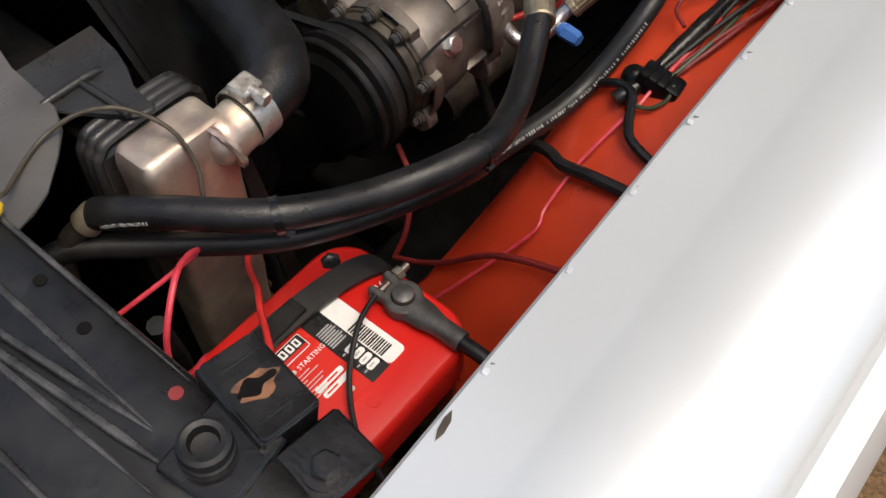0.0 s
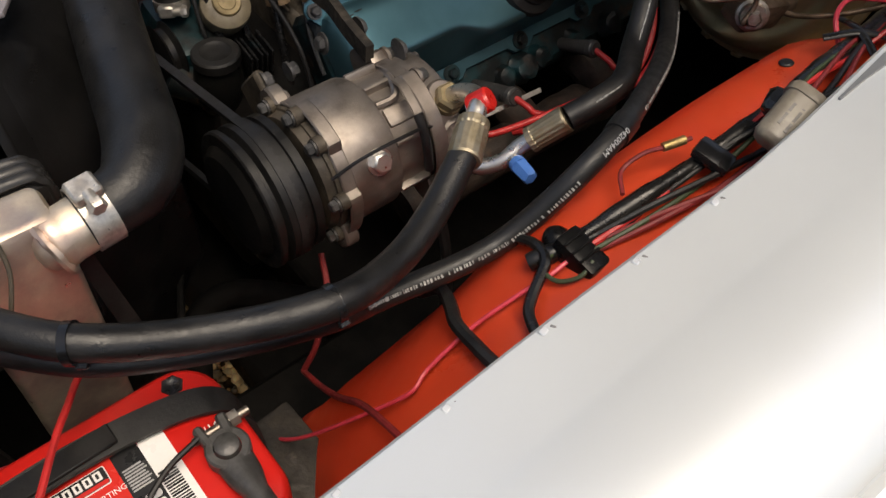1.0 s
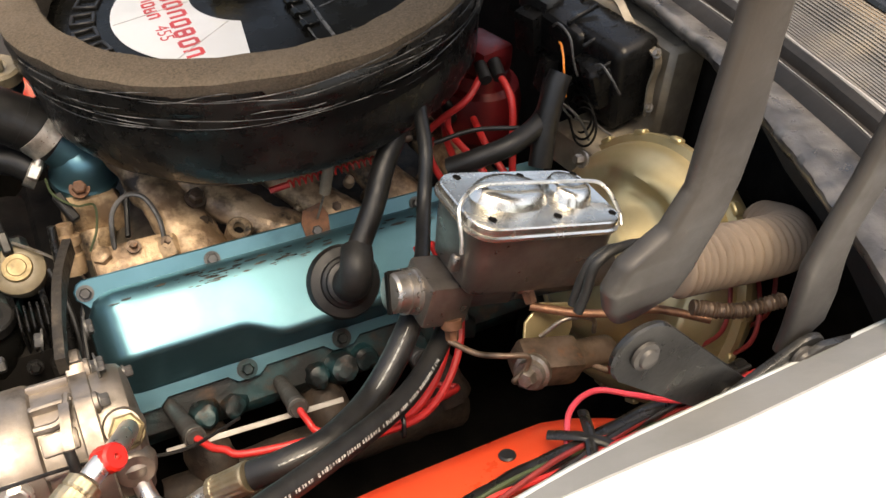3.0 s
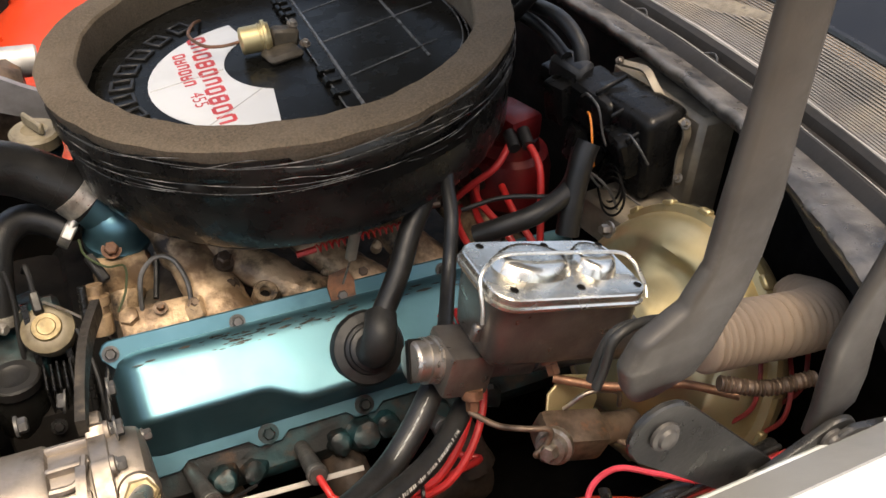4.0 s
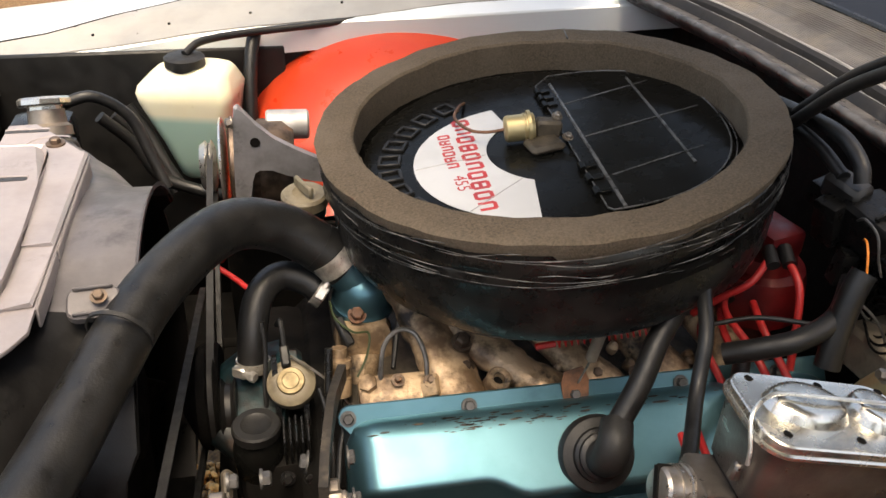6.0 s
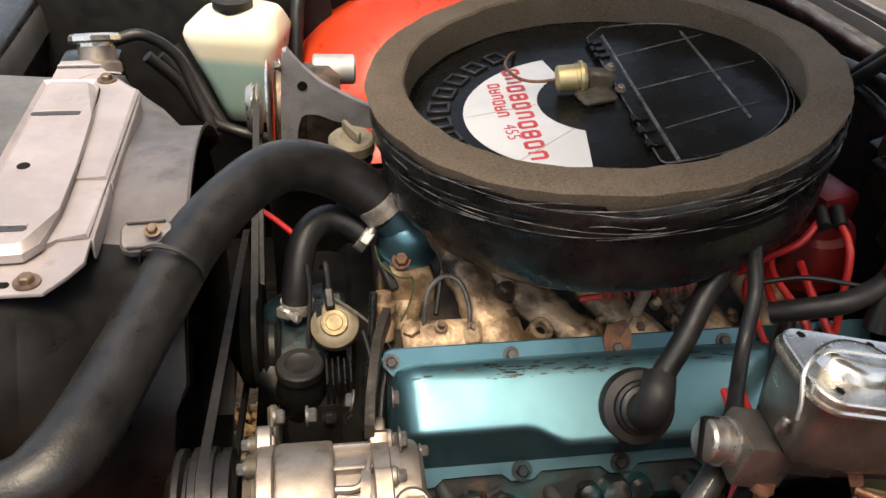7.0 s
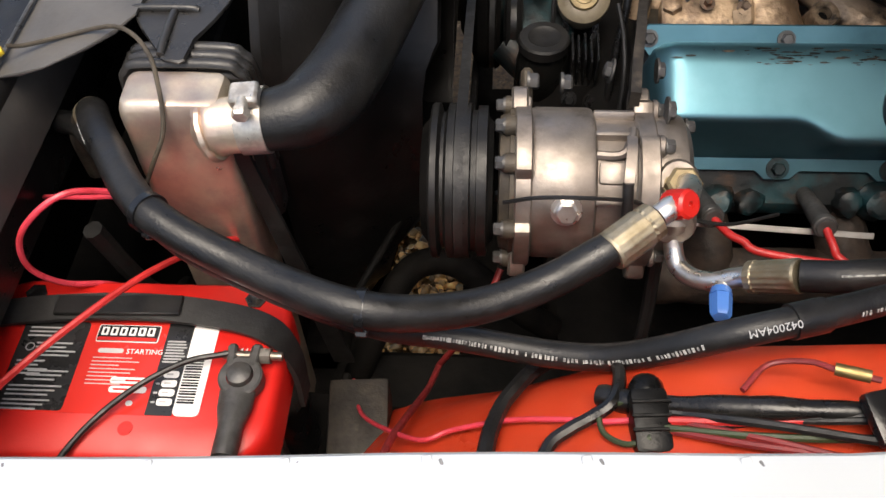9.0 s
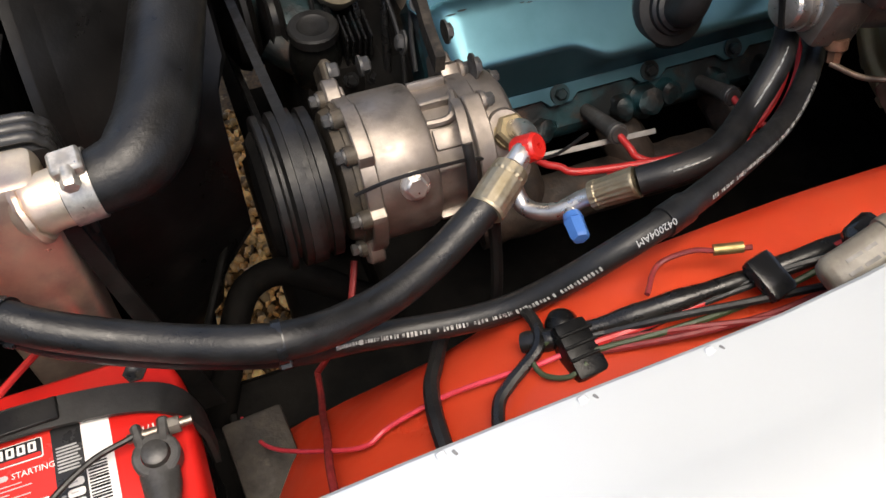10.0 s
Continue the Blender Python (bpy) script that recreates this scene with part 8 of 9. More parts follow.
# bar behind the air cleaner
bar = thing("support_bar", (0.75, 0.60, 1.0), "pair of black bent tubes with a clevis end", "bar")
bm = B()
BAR = [(0.745, 0.70, 0.952), (0.742, 0.632, 1.014), (0.741, 0.565, 1.078), (0.741, 0.51, 1.118), (0.741, 0.45, 1.156), (0.741, 0.37, 1.19), (0.742, 0.28, 1.215)]
tube(bm, BAR, 0.0072, 14, 6)
part("rod", bm, M_BLACK_DUSTY, bar)
part("rod", tube(B(), [V(p) + V(0.006, 0.006, 0.0095) for p in BAR[1:]], 0.0066, 14, 6), M_BLACK_DUSTY, bar)
part("clevis", box(B(), (0.742, 0.25, 1.222), (0.026, 0.07, 0.030), (-10, 0, 0), 0.008, 2), M_BLACK_PAINT, bar)


# ---- far side: alternator, oil filler, washer bottle ----
def build_alternator():
    al = thing("alternator", (0.16, 0.965, 0.75), "alternator with a bright fan disc and a dark cast bracket", "alternator")
    Y, Z = 0.955, 0.838
    for name, prof, x, mt in (
        ("pulley", [(0, 0.012), (0.002, 0.030), (0.010, 0.037), (0.014, 0.030), (0.018, 0.037), (0.022, 0.030)], 0.070, M_ALU_CLEAN),
        ("fan_disc", [(0, 0.03), (0.001, 0.066), (0.004, 0.068), (0.006, 0.064)], 0.100, M_ALU_CLEAN),
        ("body", [(0, 0.05), (0.004, 0.062), (0.03, 0.063), (0.032, 0.060), (0.040, 0.060), (0.042, 0.063), (0.075, 0.062), (0.09, 0.05)], 0.112, M_BROWN_METAL),
    ):
        bm = B()
        lathe(bm, prof, (x, Y + 0.01, Z), (1, 0, 0), 40)
        part(name, bm, mt, al)
    bm = B()
    out = [(0.118, 0.795), (0.121, 0.86), (0.126, 0.940), (0.1285, 0.956), (0.134, 0.959), (0.140, 0.950), (0.152, 0.930), (0.175, 0.912), (0.20, 0.896), (0.230, 0.880), (0.26, 0.868), (0.26, 0.838), (0.225, 0.846), (0.19, 0.857), (0.170, 0.866), (0.155, 0.870), (0.146, 0.866), (0.141, 0.852), (0.139, 0.80)]
    prism(bm, out, 0.012, Matrix(((1, 0, 0, 0), (0, 0, 1, 0.885), (0, 1, 0, 0), (0, 0, 0, 1))), 0.003)
    part("bracket", bm, M_BRACKET, al, "grey cast triangular bracket")
    for x, z, r in ((0.1514, 0.908, 0.0065),):
        part("hole", cyl(B(), (x, 0.8838, z), (x, 0.8848, z), r, n=16), M_DARK, al)
    bm = B()
    hexbolt(bm, (0.1245, 0.888, 0.936), (-1, -0.2, 0), 0.006, 0.008, 1.4)
    part("bolt", bm, M_STEEL, al)
    bm = B()
    cyl(bm, (0.165, 0.985, 0.888), (0.225, 0.985, 0.886), 0.021, n=24, bevel=0.003)
    part("condenser_can", bm, M_CAP_METAL, al, "bright metal can")
    bm = B()
    prism(bm, round_rect(0.018, 0.022, 0.008, 4), 0.0008, turn_to((1, 0, 0), (0, -0.8, 0.6), (0.178, 0.912, 0.872)))
    part("sticker", bm, M_RUST, al, "faded red sticker")


build_alternator()
of = thing("oil_filler", (0.206, 0.735, 0.80), "teal oil filler tube with a beige twist cap", "oil filler")
bm = B()
lathe(bm, [(0, 0.020), (0.08, 0.021), (0.088, 0.025), (0.098, 0.025)], (0.207, 0.745, 0.795), (0, -0.08, 1), 24)
part("tube", bm, M_TEAL, of)
bm = B()
lathe(bm, [(0, 0.024), (0.002, 0.027), (0.014, 0.027), (0.017, 0.024), (0.0175, 0.014), (0.016, 0.012), (0.016, 0.003)], (0.207, 0.737, 0.894), (0, -0.08, 1), 30)
cap_ob = part("cap", bm, M_BEIGE, of, "beige plastic twist cap")
bm = B()
box(bm, (0.207, 0.736, 0.918), (0.006, 0.040, 0.014), (0, 0, 25), 0.002)
part("grip", bm, M_BEIGE, cap_ob)


def build_washer_bottle():
    w = thing("washer_bottle", (0.055, 1.145, 0.745), "cloudy washer bottle half full of blue-green fluid", "bottle")
    c = V(0.055, 1.14, 0)
    turn = Matrix.Rotation(radians(-14), 3, "Z")
    def loop(z, a, b, r, dx=0.0):
        return [c + turn @ V(x + dx, y, 0) + V(0, 0, z) for x, y in round_rect(a, b, r, 5)]
    bm = B()
    rings(bm, [loop(0.745, 0.070, 0.056, 0.018, 0.012), loop(0.750, 0.080, 0.066, 0.022, 0.012), loop(0.775, 0.092, 0.076, 0.024, 0.010), loop(0.81, 0.108, 0.086, 0.024, 0.007), loop(0.85, 0.130, 0.098, 0.022, 0.003), loop(0.878, 0.144, 0.104, 0.020),
               loop(0.890, 0.148, 0.106, 0.020), loop(0.900, 0.142, 0.100, 0.022), loop(0.914, 0.122, 0.084, 0.024, 0.006), loop(0.922, 0.104, 0.068, 0.024, 0.012), loop(0.926, 0.080, 0.054, 0.022, 0.014)])
    part("shell", bm, M_JUG, w, "cloudy cream plastic shell with blue-green fluid showing through", sharp=60)
    bm = B()
    lathe(bm, [(0, 0.026), (0.006, 0.026), (0.007, 0.030), (0.019, 0.030), (0.021, 0.027)], c + V(-0.004, -0.008, 0.920), UP, 30)
    part("cap", bm, M_RUBBER_DULL, w, "black rubber cap")
    bm = B()
    tube(bm, [(0.052, 1.135, 0.942), (0.075, 1.16, 0.952), (0.13, 1.19, 0.952), (0.22, 1.215, 0.952), (0.36, 1.232, 0.958), (0.55, 1.235, 0.966)], 0.006, 10, 6)
    part("tube", bm, M_RUBBER, w, "thin black washer tube")
    bm = B()
    box(bm, (0.42, 1.238, 0.962), (0.014, 0.014, 0.018), bevel=0.002)
    part("clip", bm, M_ZINC, w)


build_washer_bottle()
for pts, r in (
    ([(-0.07, 1.06, 0.88), (-0.03, 1.07, 0.83), (0.0, 1.06, 0.78), (0.06, 1.05, 0.755), (0.10, 1.02, 0.76)], 0.009),
    ([(-0.055, 1.09, 0.87), (-0.025, 1.09, 0.83), (-0.005, 1.08, 0.79), (0.02, 1.06, 0.75)], 0.009),
    ([(-0.04, 1.12, 0.87), (-0.015, 1.11, 0.83), (0.005, 1.09, 0.79), (0.03, 1.07, 0.75)], 0.009),
    ([(-0.10, 0.99, 0.93), (-0.06, 1.0, 0.935), (-0.02, 1.01, 0.90), (0.0, 1.0, 0.85), (0.02, 0.98, 0.80)], 0.008),
    ([(0.155, 1.215, 0.945), (0.148, 1.19, 0.92), (0.143, 1.165, 0.88), (0.14, 1.14, 0.82), (0.14, 1.12, 0.76)], 0.011),
):
    bm = B()
    tube(bm, pts, r, 12, 6)
    whole("hose", bm, M_RUBBER, "black hose near the washer bottle", "hose", "hoses by the washer bottle")
bm = B()
tube(bm, [(0.06, 0.88, 0.73), (0.08, 0.86, 0.74), (0.11, 0.83, 0.735), (0.14, 0.79, 0.73)], 0.004, 10)
whole("wire", bm, M_RED_WIRE, "red wire below the alternator", "wire")
bm = B()
box(bm, (0.075, 0.90, 0.735), (0.04, 0.03, 0.03), (0, 0, 20), 0.006)
whole("terminal_cover", bm, M_RED_PLASTIC, "red plastic terminal cover below the alternator", "cover")

# ---- air-conditioning hoses ----
A_PTS = [(0.172, 0.178, 0.868), (0.125, 0.155, 0.855), (0.075, 0.135, 0.855), (0.015, 0.121, 0.873), (-0.061, 0.150, 0.873), (-0.129, 0.181, 0.889), (-0.172, 0.236, 0.8885), (-0.1905, 0.264, 0.884), (-0.2020, 0.284, 0.8775)]
B_PTS = [(-0.245, 0.306, 0.846), (-0.221, 0.293, 0.850), (-0.175, 0.243, 0.850), (-0.125, 0.190, 0.850), (-0.06, 0.160, 0.840), (0.015, 0.135, 0.835), (0.067, 0.140, 0.814), (0.163, 0.122, 0.823), (0.245, 0.109, 0.882), (0.35, 0.150, 0.865), (0.438, 0.200, 0.840), (0.501, 0.255, 0.838), (0.540, 0.318, 0.822), (0.575, 0.365, 0.812), (0.612, 0.42, 0.810), (0.65, 0.48, 0.82)]
C_PTS = [(0.304, 0.191, 0.823), (0.332, 0.183, 0.8345), (0.368, 0.188, 0.836), (0.417, 0.220, 0.830), (0.46, 0.250, 0.855), (0.50, 0.305, 0.862), (0.536, 0.372, 0.876), (0.553, 0.405, 0.915), (0.566, 0.445, 0.935), (0.59, 0.49, 0.94)]


def hose_print(parent, line, r, start, stop, view, height, gaps, mt, label=""):
    """Small print bars along a hose, on the side towards view."""
    m = len(line) - 1
    rnd = random.Random(21)
    i = int(start * m)
    s = 0.0
    pos = start
    total = sum((line[k + 1] - line[k]).length for k in range(m))
    bm = B()
    while pos < stop:
        w = rnd.uniform(0.0008, 0.0018)
        f = pos * m
        k = min(int(f), m - 1)
        p = line[k].lerp(line[k + 1], f - k)
        t = (line[k + 1] - line[k]).normalized()
        d = V(view) - t * t.dot(V(view))
        d.normalize()
        if rnd.random() > gaps:
            box(bm, p + d * (r + 0.0001), (w, height * rnd.uniform(0.6, 1), 0.0004), turn_to(t, d, (0, 0, 0)), 0)
        pos += (w + 0.0006) / total
    return part("print", bm, mt, parent, label)


def fluted(bm, profile, origin, axis, n=16):
    """A crimped collar: a turned body with lengthwise flutes."""
    m = Matrix.Translation(origin) @ frame_of(axis)
    loops = []
    for i, (d, r) in enumerate(profile):
        deep = 0.0006 if 1 < i < len(profile) - 2 else 0.0
        loops.append([m @ V((r - deep * (k % 4 > 1)) * math.cos(a), (r - deep * (k % 4 > 1)) * math.sin(a), d) for k, a in ((k, 2 * math.pi * k / (4 * n)) for k in range(4 * n))])
    return rings(bm, loops)


def build_ac_hoses():
    h = thing("suction_hose", (0.0, 0.13, 0.85), "thick black air-conditioning hose with a crimped fitting", "hose")
    bm = B()
    line_a = smooth_line(A_PTS, 8)
    sweep(bm, line_a, 0.0118, 20)
    part("hose", bm, M_RUBBER_HOSE, h)
    # crimped collar, neck and service port
    bm = B()
    ca, cb = V(0.176, 0.180, 0.868), V(0.200, 0.199, 0.873)
    d = (cb - ca).normalized()
    fluted(bm, [(-0.010, 0.0128), (-0.008, 0.0136), (0.018, 0.0136), (0.019, 0.0120), (0.021, 0.0132), (0.027, 0.0128), (0.029, 0.009)], ca, d)
    part("collar", bm, M_BRASS_CRIMP, h, "brassy crimp collar", sharp=20)
    bm = B()
    tube(bm, [cb, cb + d * 0.012, (0.222, 0.222, 0.868), (0.230, 0.245, 0.852), (0.232, 0.262, 0.835), (0.231, 0.272, 0.815)], 0.0078, 14, 6)
    part("neck", bm, M_ALU_CLEAN, h, "bright aluminium neck")
    bm = B()
    lathe(bm, [(0, 0.0135), (0.010, 0.0135), (0.012, 0.011)], (0.2305, 0.2655, 0.828), (0.0, -0.45, 0.9), 6)
    lathe(bm, [(-0.004, 0.0132), (0.0, 0.0136), (0.002, 0.0132)], (0.2305, 0.2655, 0.828), (0.0, -0.45, 0.9), 20)
    part("nut", bm, M_BRASS_DULL, h, "dull brass union nut")
    bm = B()
    pd = V(0.58, -0.50, 0.62).normalized()
    cyl(bm, V(0.208, 0.2145, 0.867), V(0.208, 0.2145, 0.867) + pd * 0.010, 0.006, n=14)
    part("port", bm, M_ALU_CLEAN, h)
    bm = B()
    loops = []
    for dd, r in ((0.0, 0.0092), (0.002, 0.0098), (0.017, 0.0096), (0.0190, 0.0082), (0.0190, 0.0022), (0.012, 0.0018)):
        mm = Matrix.Translation(V(0.209, 0.2135, 0.8685)) @ frame_of(pd)
        loops.append([mm @ V((r + (0.0006 if k % 2 and r > 0.0095 else 0)) * math.cos(2 * math.pi * k / 32), (r + (0.0006 if k % 2 and r > 0.0095 else 0)) * math.sin(2 * math.pi * k / 32), dd) for k in range(32)])
    rings(bm, loops)
    part("cap", bm, M_RED_PLASTIC, h, "red plastic service cap")
    hose_print(h, line_a, 0.0118, 0.79, 0.945, (-0.1, -0.9, 0.2), 0.003, 0.3, M_WHITE_PRINT)
    bm = B()
    d = V(-0.62, 0.42, -0.66).normalized()
    fluted(bm, [(-0.002, 0.0100), (0.0, 0.0112), (0.012, 0.0110), (0.014, 0.0085)], line_a[-1], d)
    part("fitting", bm, M_BRASS_CRIMP, h, "dull brass end fitting")
    part("elbow", tube(B(), [line_a[-1], line_a[-1] + d * 0.014, line_a[-1] + d * 0.030, (-0.232, 0.300, 0.835), (-0.236, 0.305, 0.79)], 0.0080, 14), M_DIM_BOX, h, "dull dark brown metal elbow")

    g = thing("discharge_hose", (0.2, 0.12, 0.82), "slim black printed air-conditioning hose along the inner fender", "hose")
    line_b = smooth_line(B_PTS, 10)
    bm = B()
    sweep(bm, line_b, 0.0092, 18)
    part("hose", bm, M_RUBBER, g)
    hose_print(g, line_b, 0.0092, 0.375, 0.5175, (0.05, -0.75, 0.68), 0.0034, 0.14, M_WHITE_PRINT, "white print along the hose")
    hose_print(g, line_b, 0.0092, 0.571, 0.697, (0.0, -0.85, 0.55), 0.0034, 0.14, M_WHITE_PRINT)
    # readable batch number
    k = int(0.5333 * (len(line_b) - 1))
    t = (line_b[k + 2] - line_b[k]).normalized()
    dd = V(0.05, -0.70, 0.72)
    dd = (dd - t * t.dot(dd)).normalized()
    part("lettering", lettering("042004AM", 0.0068, turn_to(-t, dd, line_b[k] + t * 0.034 + dd * 0.0106) @ Matrix.Translation((0, -0.003, 0)), 0.0001), M_GREY_PRINT, g, "white batch number")
    bm = B()
    j = int(0.554 * (len(line_b) - 1))
    sweep(bm, line_b[j - 1 : j + 2], 0.0108, 16)
    part("sleeve", bm, M_RUBBER, g)

    c = thing("liquid_hose", (0.36, 0.2, 0.80), "thick black hose with a brassy collar and bent metal pipe", "hose")
    line_c = smooth_line(C_PTS, 8)
    bm = B()
    sweep(bm, line_c, lambda t: 0.0112 - 0.0042 * step01(0.40, 0.62, t), 20)
    part("hose", bm, M_RUBBER, c)
    bm = B()
    pa, pb = V(0.279, 0.2055, 0.8005), V(0.309, 0.188, 0.8275)
    d = (pb - pa).normalized()
    fluted(bm, [(-0.003, 0.009), (-0.002, 0.0118), (0.003, 0.0122), (0.004, 0.0116), (0.030, 0.0124), (0.034, 0.0126), (0.036, 0.0120)], pa, d)
    part("collar", bm, M_BRASS_CRIMP, c, "brassy crimp collar", sharp=20)
    bm = B()
    tube(bm, [pa + d * 0.004, pa - d * 0.012, (0.256, 0.2130, 0.7830), (0.243, 0.2225, 0.7745), (0.2345, 0.2345, 0.7720), (0.231, 0.246, 0.7790), (0.2295, 0.256, 0.790)], 0.0074, 16, 6)
    part("pipe", bm, M_ALU_CLEAN, c, "bent bright aluminium pipe")
    bm = B()
    lathe(bm, [(-0.004, 0.0150), (0.006, 0.0150), (0.0075, 0.0135), (0.010, 0.0125), (0.013, 0.0090)], (0.2290, 0.262, 0.797), (0.02, -0.72, -0.69), 22)
    part("nut", bm, M_ALU, c)
    bm = B()
    p0, bd = V(0.260, 0.2085, 0.787), V(-0.14, -0.97, 0.02).normalized()
    cyl(bm, p0, p0 + bd * 0.014, 0.0055, n=12)
    part("port", bm, M_ALU_CLEAN, c)
    bm = B()
    lathe(bm, [(0.010, 0.0068), (0.011, 0.0083), (0.027, 0.0078), (0.030, 0.0062), (0.0305, 0.002)], p0, bd, 6)
    lathe(bm, [(0.006, 0.0075), (0.012, 0.0082)], p0, bd, 14)
    part("cap", bm, M_BLUE, c, "blue plastic service cap")
    bm = B()
    width = lambda t: 0.0112 - 0.0042 * step01(0.40, 0.62, t)
    up = V(-0.25, -0.55, 0.80).normalized()
    for a, b in ((6, 22), (24, 34), (37, 46)):
        bm = B()
        sweep(bm, [line_c[i] + up * (width(i / (len(line_c) - 1)) - 0.0001) for i in range(a, b)], 0.0008, 5)
        part("stripe", bm, M_WHITE_PRINT, c, "white line along the hose")
    # cable ties
    for at, dr, r in (((0.015, 0.122, 0.871), (1, -0.05, 0.0), 0.0126), ((-0.129, 0.181, 0.888), (0.75, -0.55, 0.1), 0.0126)):
        tie = thing("cable_tie", at, "black plastic cable tie round the hose", "cable tie", "cable ties")
        bm = B()
        lathe(bm, [(-0.0028, r - 0.0004), (-0.0028, r + 0.0012), (0.0028, r + 0.0012), (0.0028, r - 0.0004)], at, dr, 24, caps=False)
        part("band", bm, M_BLACK_PAINT, tie)
        bm = B()
        side = V(dr).normalized().cross(V(0, -0.6, 0.75)).normalized()
        box(bm, V(at) - side * 0 + V(0, -0.010, -0.009), (0.008, 0.006, 0.007), turn_to(dr, (0, -0.7, -0.6), (0, 0, 0)), 0.001)
        part("head", bm, M_BLACK_PAINT, tie)


build_ac_hoses()


# ---- wiring ----
def wire(pts, r, mt, label, name="wire", category="wire", group="", n=8, steps=6):
    bm = B()
    tube(bm, pts, r, n, steps)
    return whole(name, bm, mt, label, category, group)


# red spark plug lead bundle by the master cylinder
for dx, dy in ((0, 0), (0.010, -0.006), (-0.006, 0.008)):
    wire([(0.375 + dx, 0.300 + dy, 0.680), (0.39 + dx, 0.276, 0.705), (0.43 + dx, 0.257 + dy, 0.730), (0.47 + dx, 0.245 + dy, 0.755), (0.505 + dx, 0.262 + dy, 0.79), (0.525 + dx, 0.30 + dy, 0.82), (0.535 + dx, 0.37, 0.83)], 0.0038, M_RED_WIRE, "red plug wire beside the master cylinder", "plug_wire", "wire", "red plug wires")
tie = B()
tube(tie, [V(0.455, 0.243, 0.745) + V(0.004 * math.cos(a), 0.012 * math.cos(a), 0.012 * math.sin(a)) for a in (2 * math.pi * k / 8 for k in range(9))], 0.0022, 6, 4)
whole("cable_tie", tie, M_BLACK_PAINT, "black plastic tie holding the red wires", "cable tie", "cable ties")
# spark plugs with boots
for p0, p1, p2 in (((0.2715, 0.424, 0.680), (0.285, 0.326, 0.7185), (0.305, 0.300, 0.722)), ((0.3868, 0.428, 0.6635), (0.3843, 0.326, 0.7090), (0.392, 0.302, 0.700)), ((0.52, 0.425, 0.662), (0.525, 0.34, 0.70), (0.53, 0.31, 0.69))):
    sp = thing("spark_plug", p0, "spark plug in a grey-black boot with a red wire", "spark plug", "spark plugs")
    a, b = V(p0), V(p1)
    d = (b - a).normalized()
    part("terminal", lathe(B(), [(0, 0.010), (0.012, 0.010), (0.013, 0.007), (0.02, 0.006)], a - d * 0.008, d, 6), M_BRASS, sp)
    part("boot", lathe(B(), [(0.008, 0.0062), (0.02, 0.0072), (0.06, 0.0080), (0.078, 0.0092), ((b - a).length - 0.004, 0.0096), ((b - a).length, 0.0080)], a, d, 16), M_BOOT, sp)
    part("collar", lathe(B(), [((b - a).length - 0.010, 0.0098), ((b - a).length - 0.009, 0.0106), ((b - a).length - 0.003, 0.0106), ((b - a).length - 0.002, 0.0098)], a, d, 16), M_LEAD, sp, "grey sleeve end")
    part("wire", tube(B(), [b - d * 0.004, b.lerp(V(p2), 0.5) + V(0, -0.004, 0.0), V(p2), V(p2) + V(0.015, -0.012, 0.0), V(p2).lerp(V(0.47, 0.246, 0.752), 0.5) + V(0, -0.004, -0.006), V(0.47, 0.246, 0.752)], 0.0036, 10, 6), M_RED_WIRE, sp)
bm = B()
m = turn_to(V(0.430, 0.335, 0.689) - V(0.285, 0.335, 0.701), (0, -0.75, 0.66), (0.346, 0.335, 0.696))
box(bm, (0, 0, 0), (0.176, 0.0055, 0.0016), m, 0.0005)
whole("heat_shield_strip", bm, M_CAP_METAL, "narrow white metal strip below the spark plugs", "strip")
wire([(0.232, 0.29, 0.73), (0.228, 0.255, 0.66), (0.220, 0.235, 0.60), (0.21, 0.23, 0.52)], 0.006, M_RUBBER, "black pipe dropping below the compressor", "pipe", "pipe")
sl = thing("wire_sleeve", (0.190, 0.25, 0.84), "short black wire sleeve in a bent steel tab on the compressor", "sleeve")
part("tab", band(B(), [(0.1935, 0.292, 0.852), (0.1925, 0.279, 0.853), (0.1905, 0.262, 0.846), (0.1900, 0.252, 0.838)], 0.0075, 0.0016, (1, 0, 0), 5), M_ALU, sl, "thin bent steel tab")
part("sleeve", tube(B(), [(0.1895, 0.2555, 0.842), (0.1898, 0.248, 0.830), (0.190, 0.2425, 0.816), (0.191, 0.239, 0.79)], 0.0042, 12), M_RUBBER, sl)

# main harness along the inner fender with its clip
hz = [(0.160, 0.088, 0.836), (0.185, 0.077, 0.848), (0.24, 0.066, 0.868), (0.30, 0.060, 0.880), (0.36, 0.056, 0.892), (0.43, 0.062, 0.893), (0.50, 0.070, 0.888), (0.58, 0.078, 0.880), (0.68, 0.09, 0.87)]
hn = thing("wiring_harness", (0.3, 0.065, 0.86), "taped black wiring harness with loose red and green wires", "wiring harness")
bm = B()
line = smooth_line(hz, 8)
sweep(bm, line, lambda t: 0.0066 + 0.0008 * math.sin(31 * t) + 0.0004 * math.sin(97 * t), 12)
part("loom", bm, M_TAPE, hn)
rnd = random.Random(9)
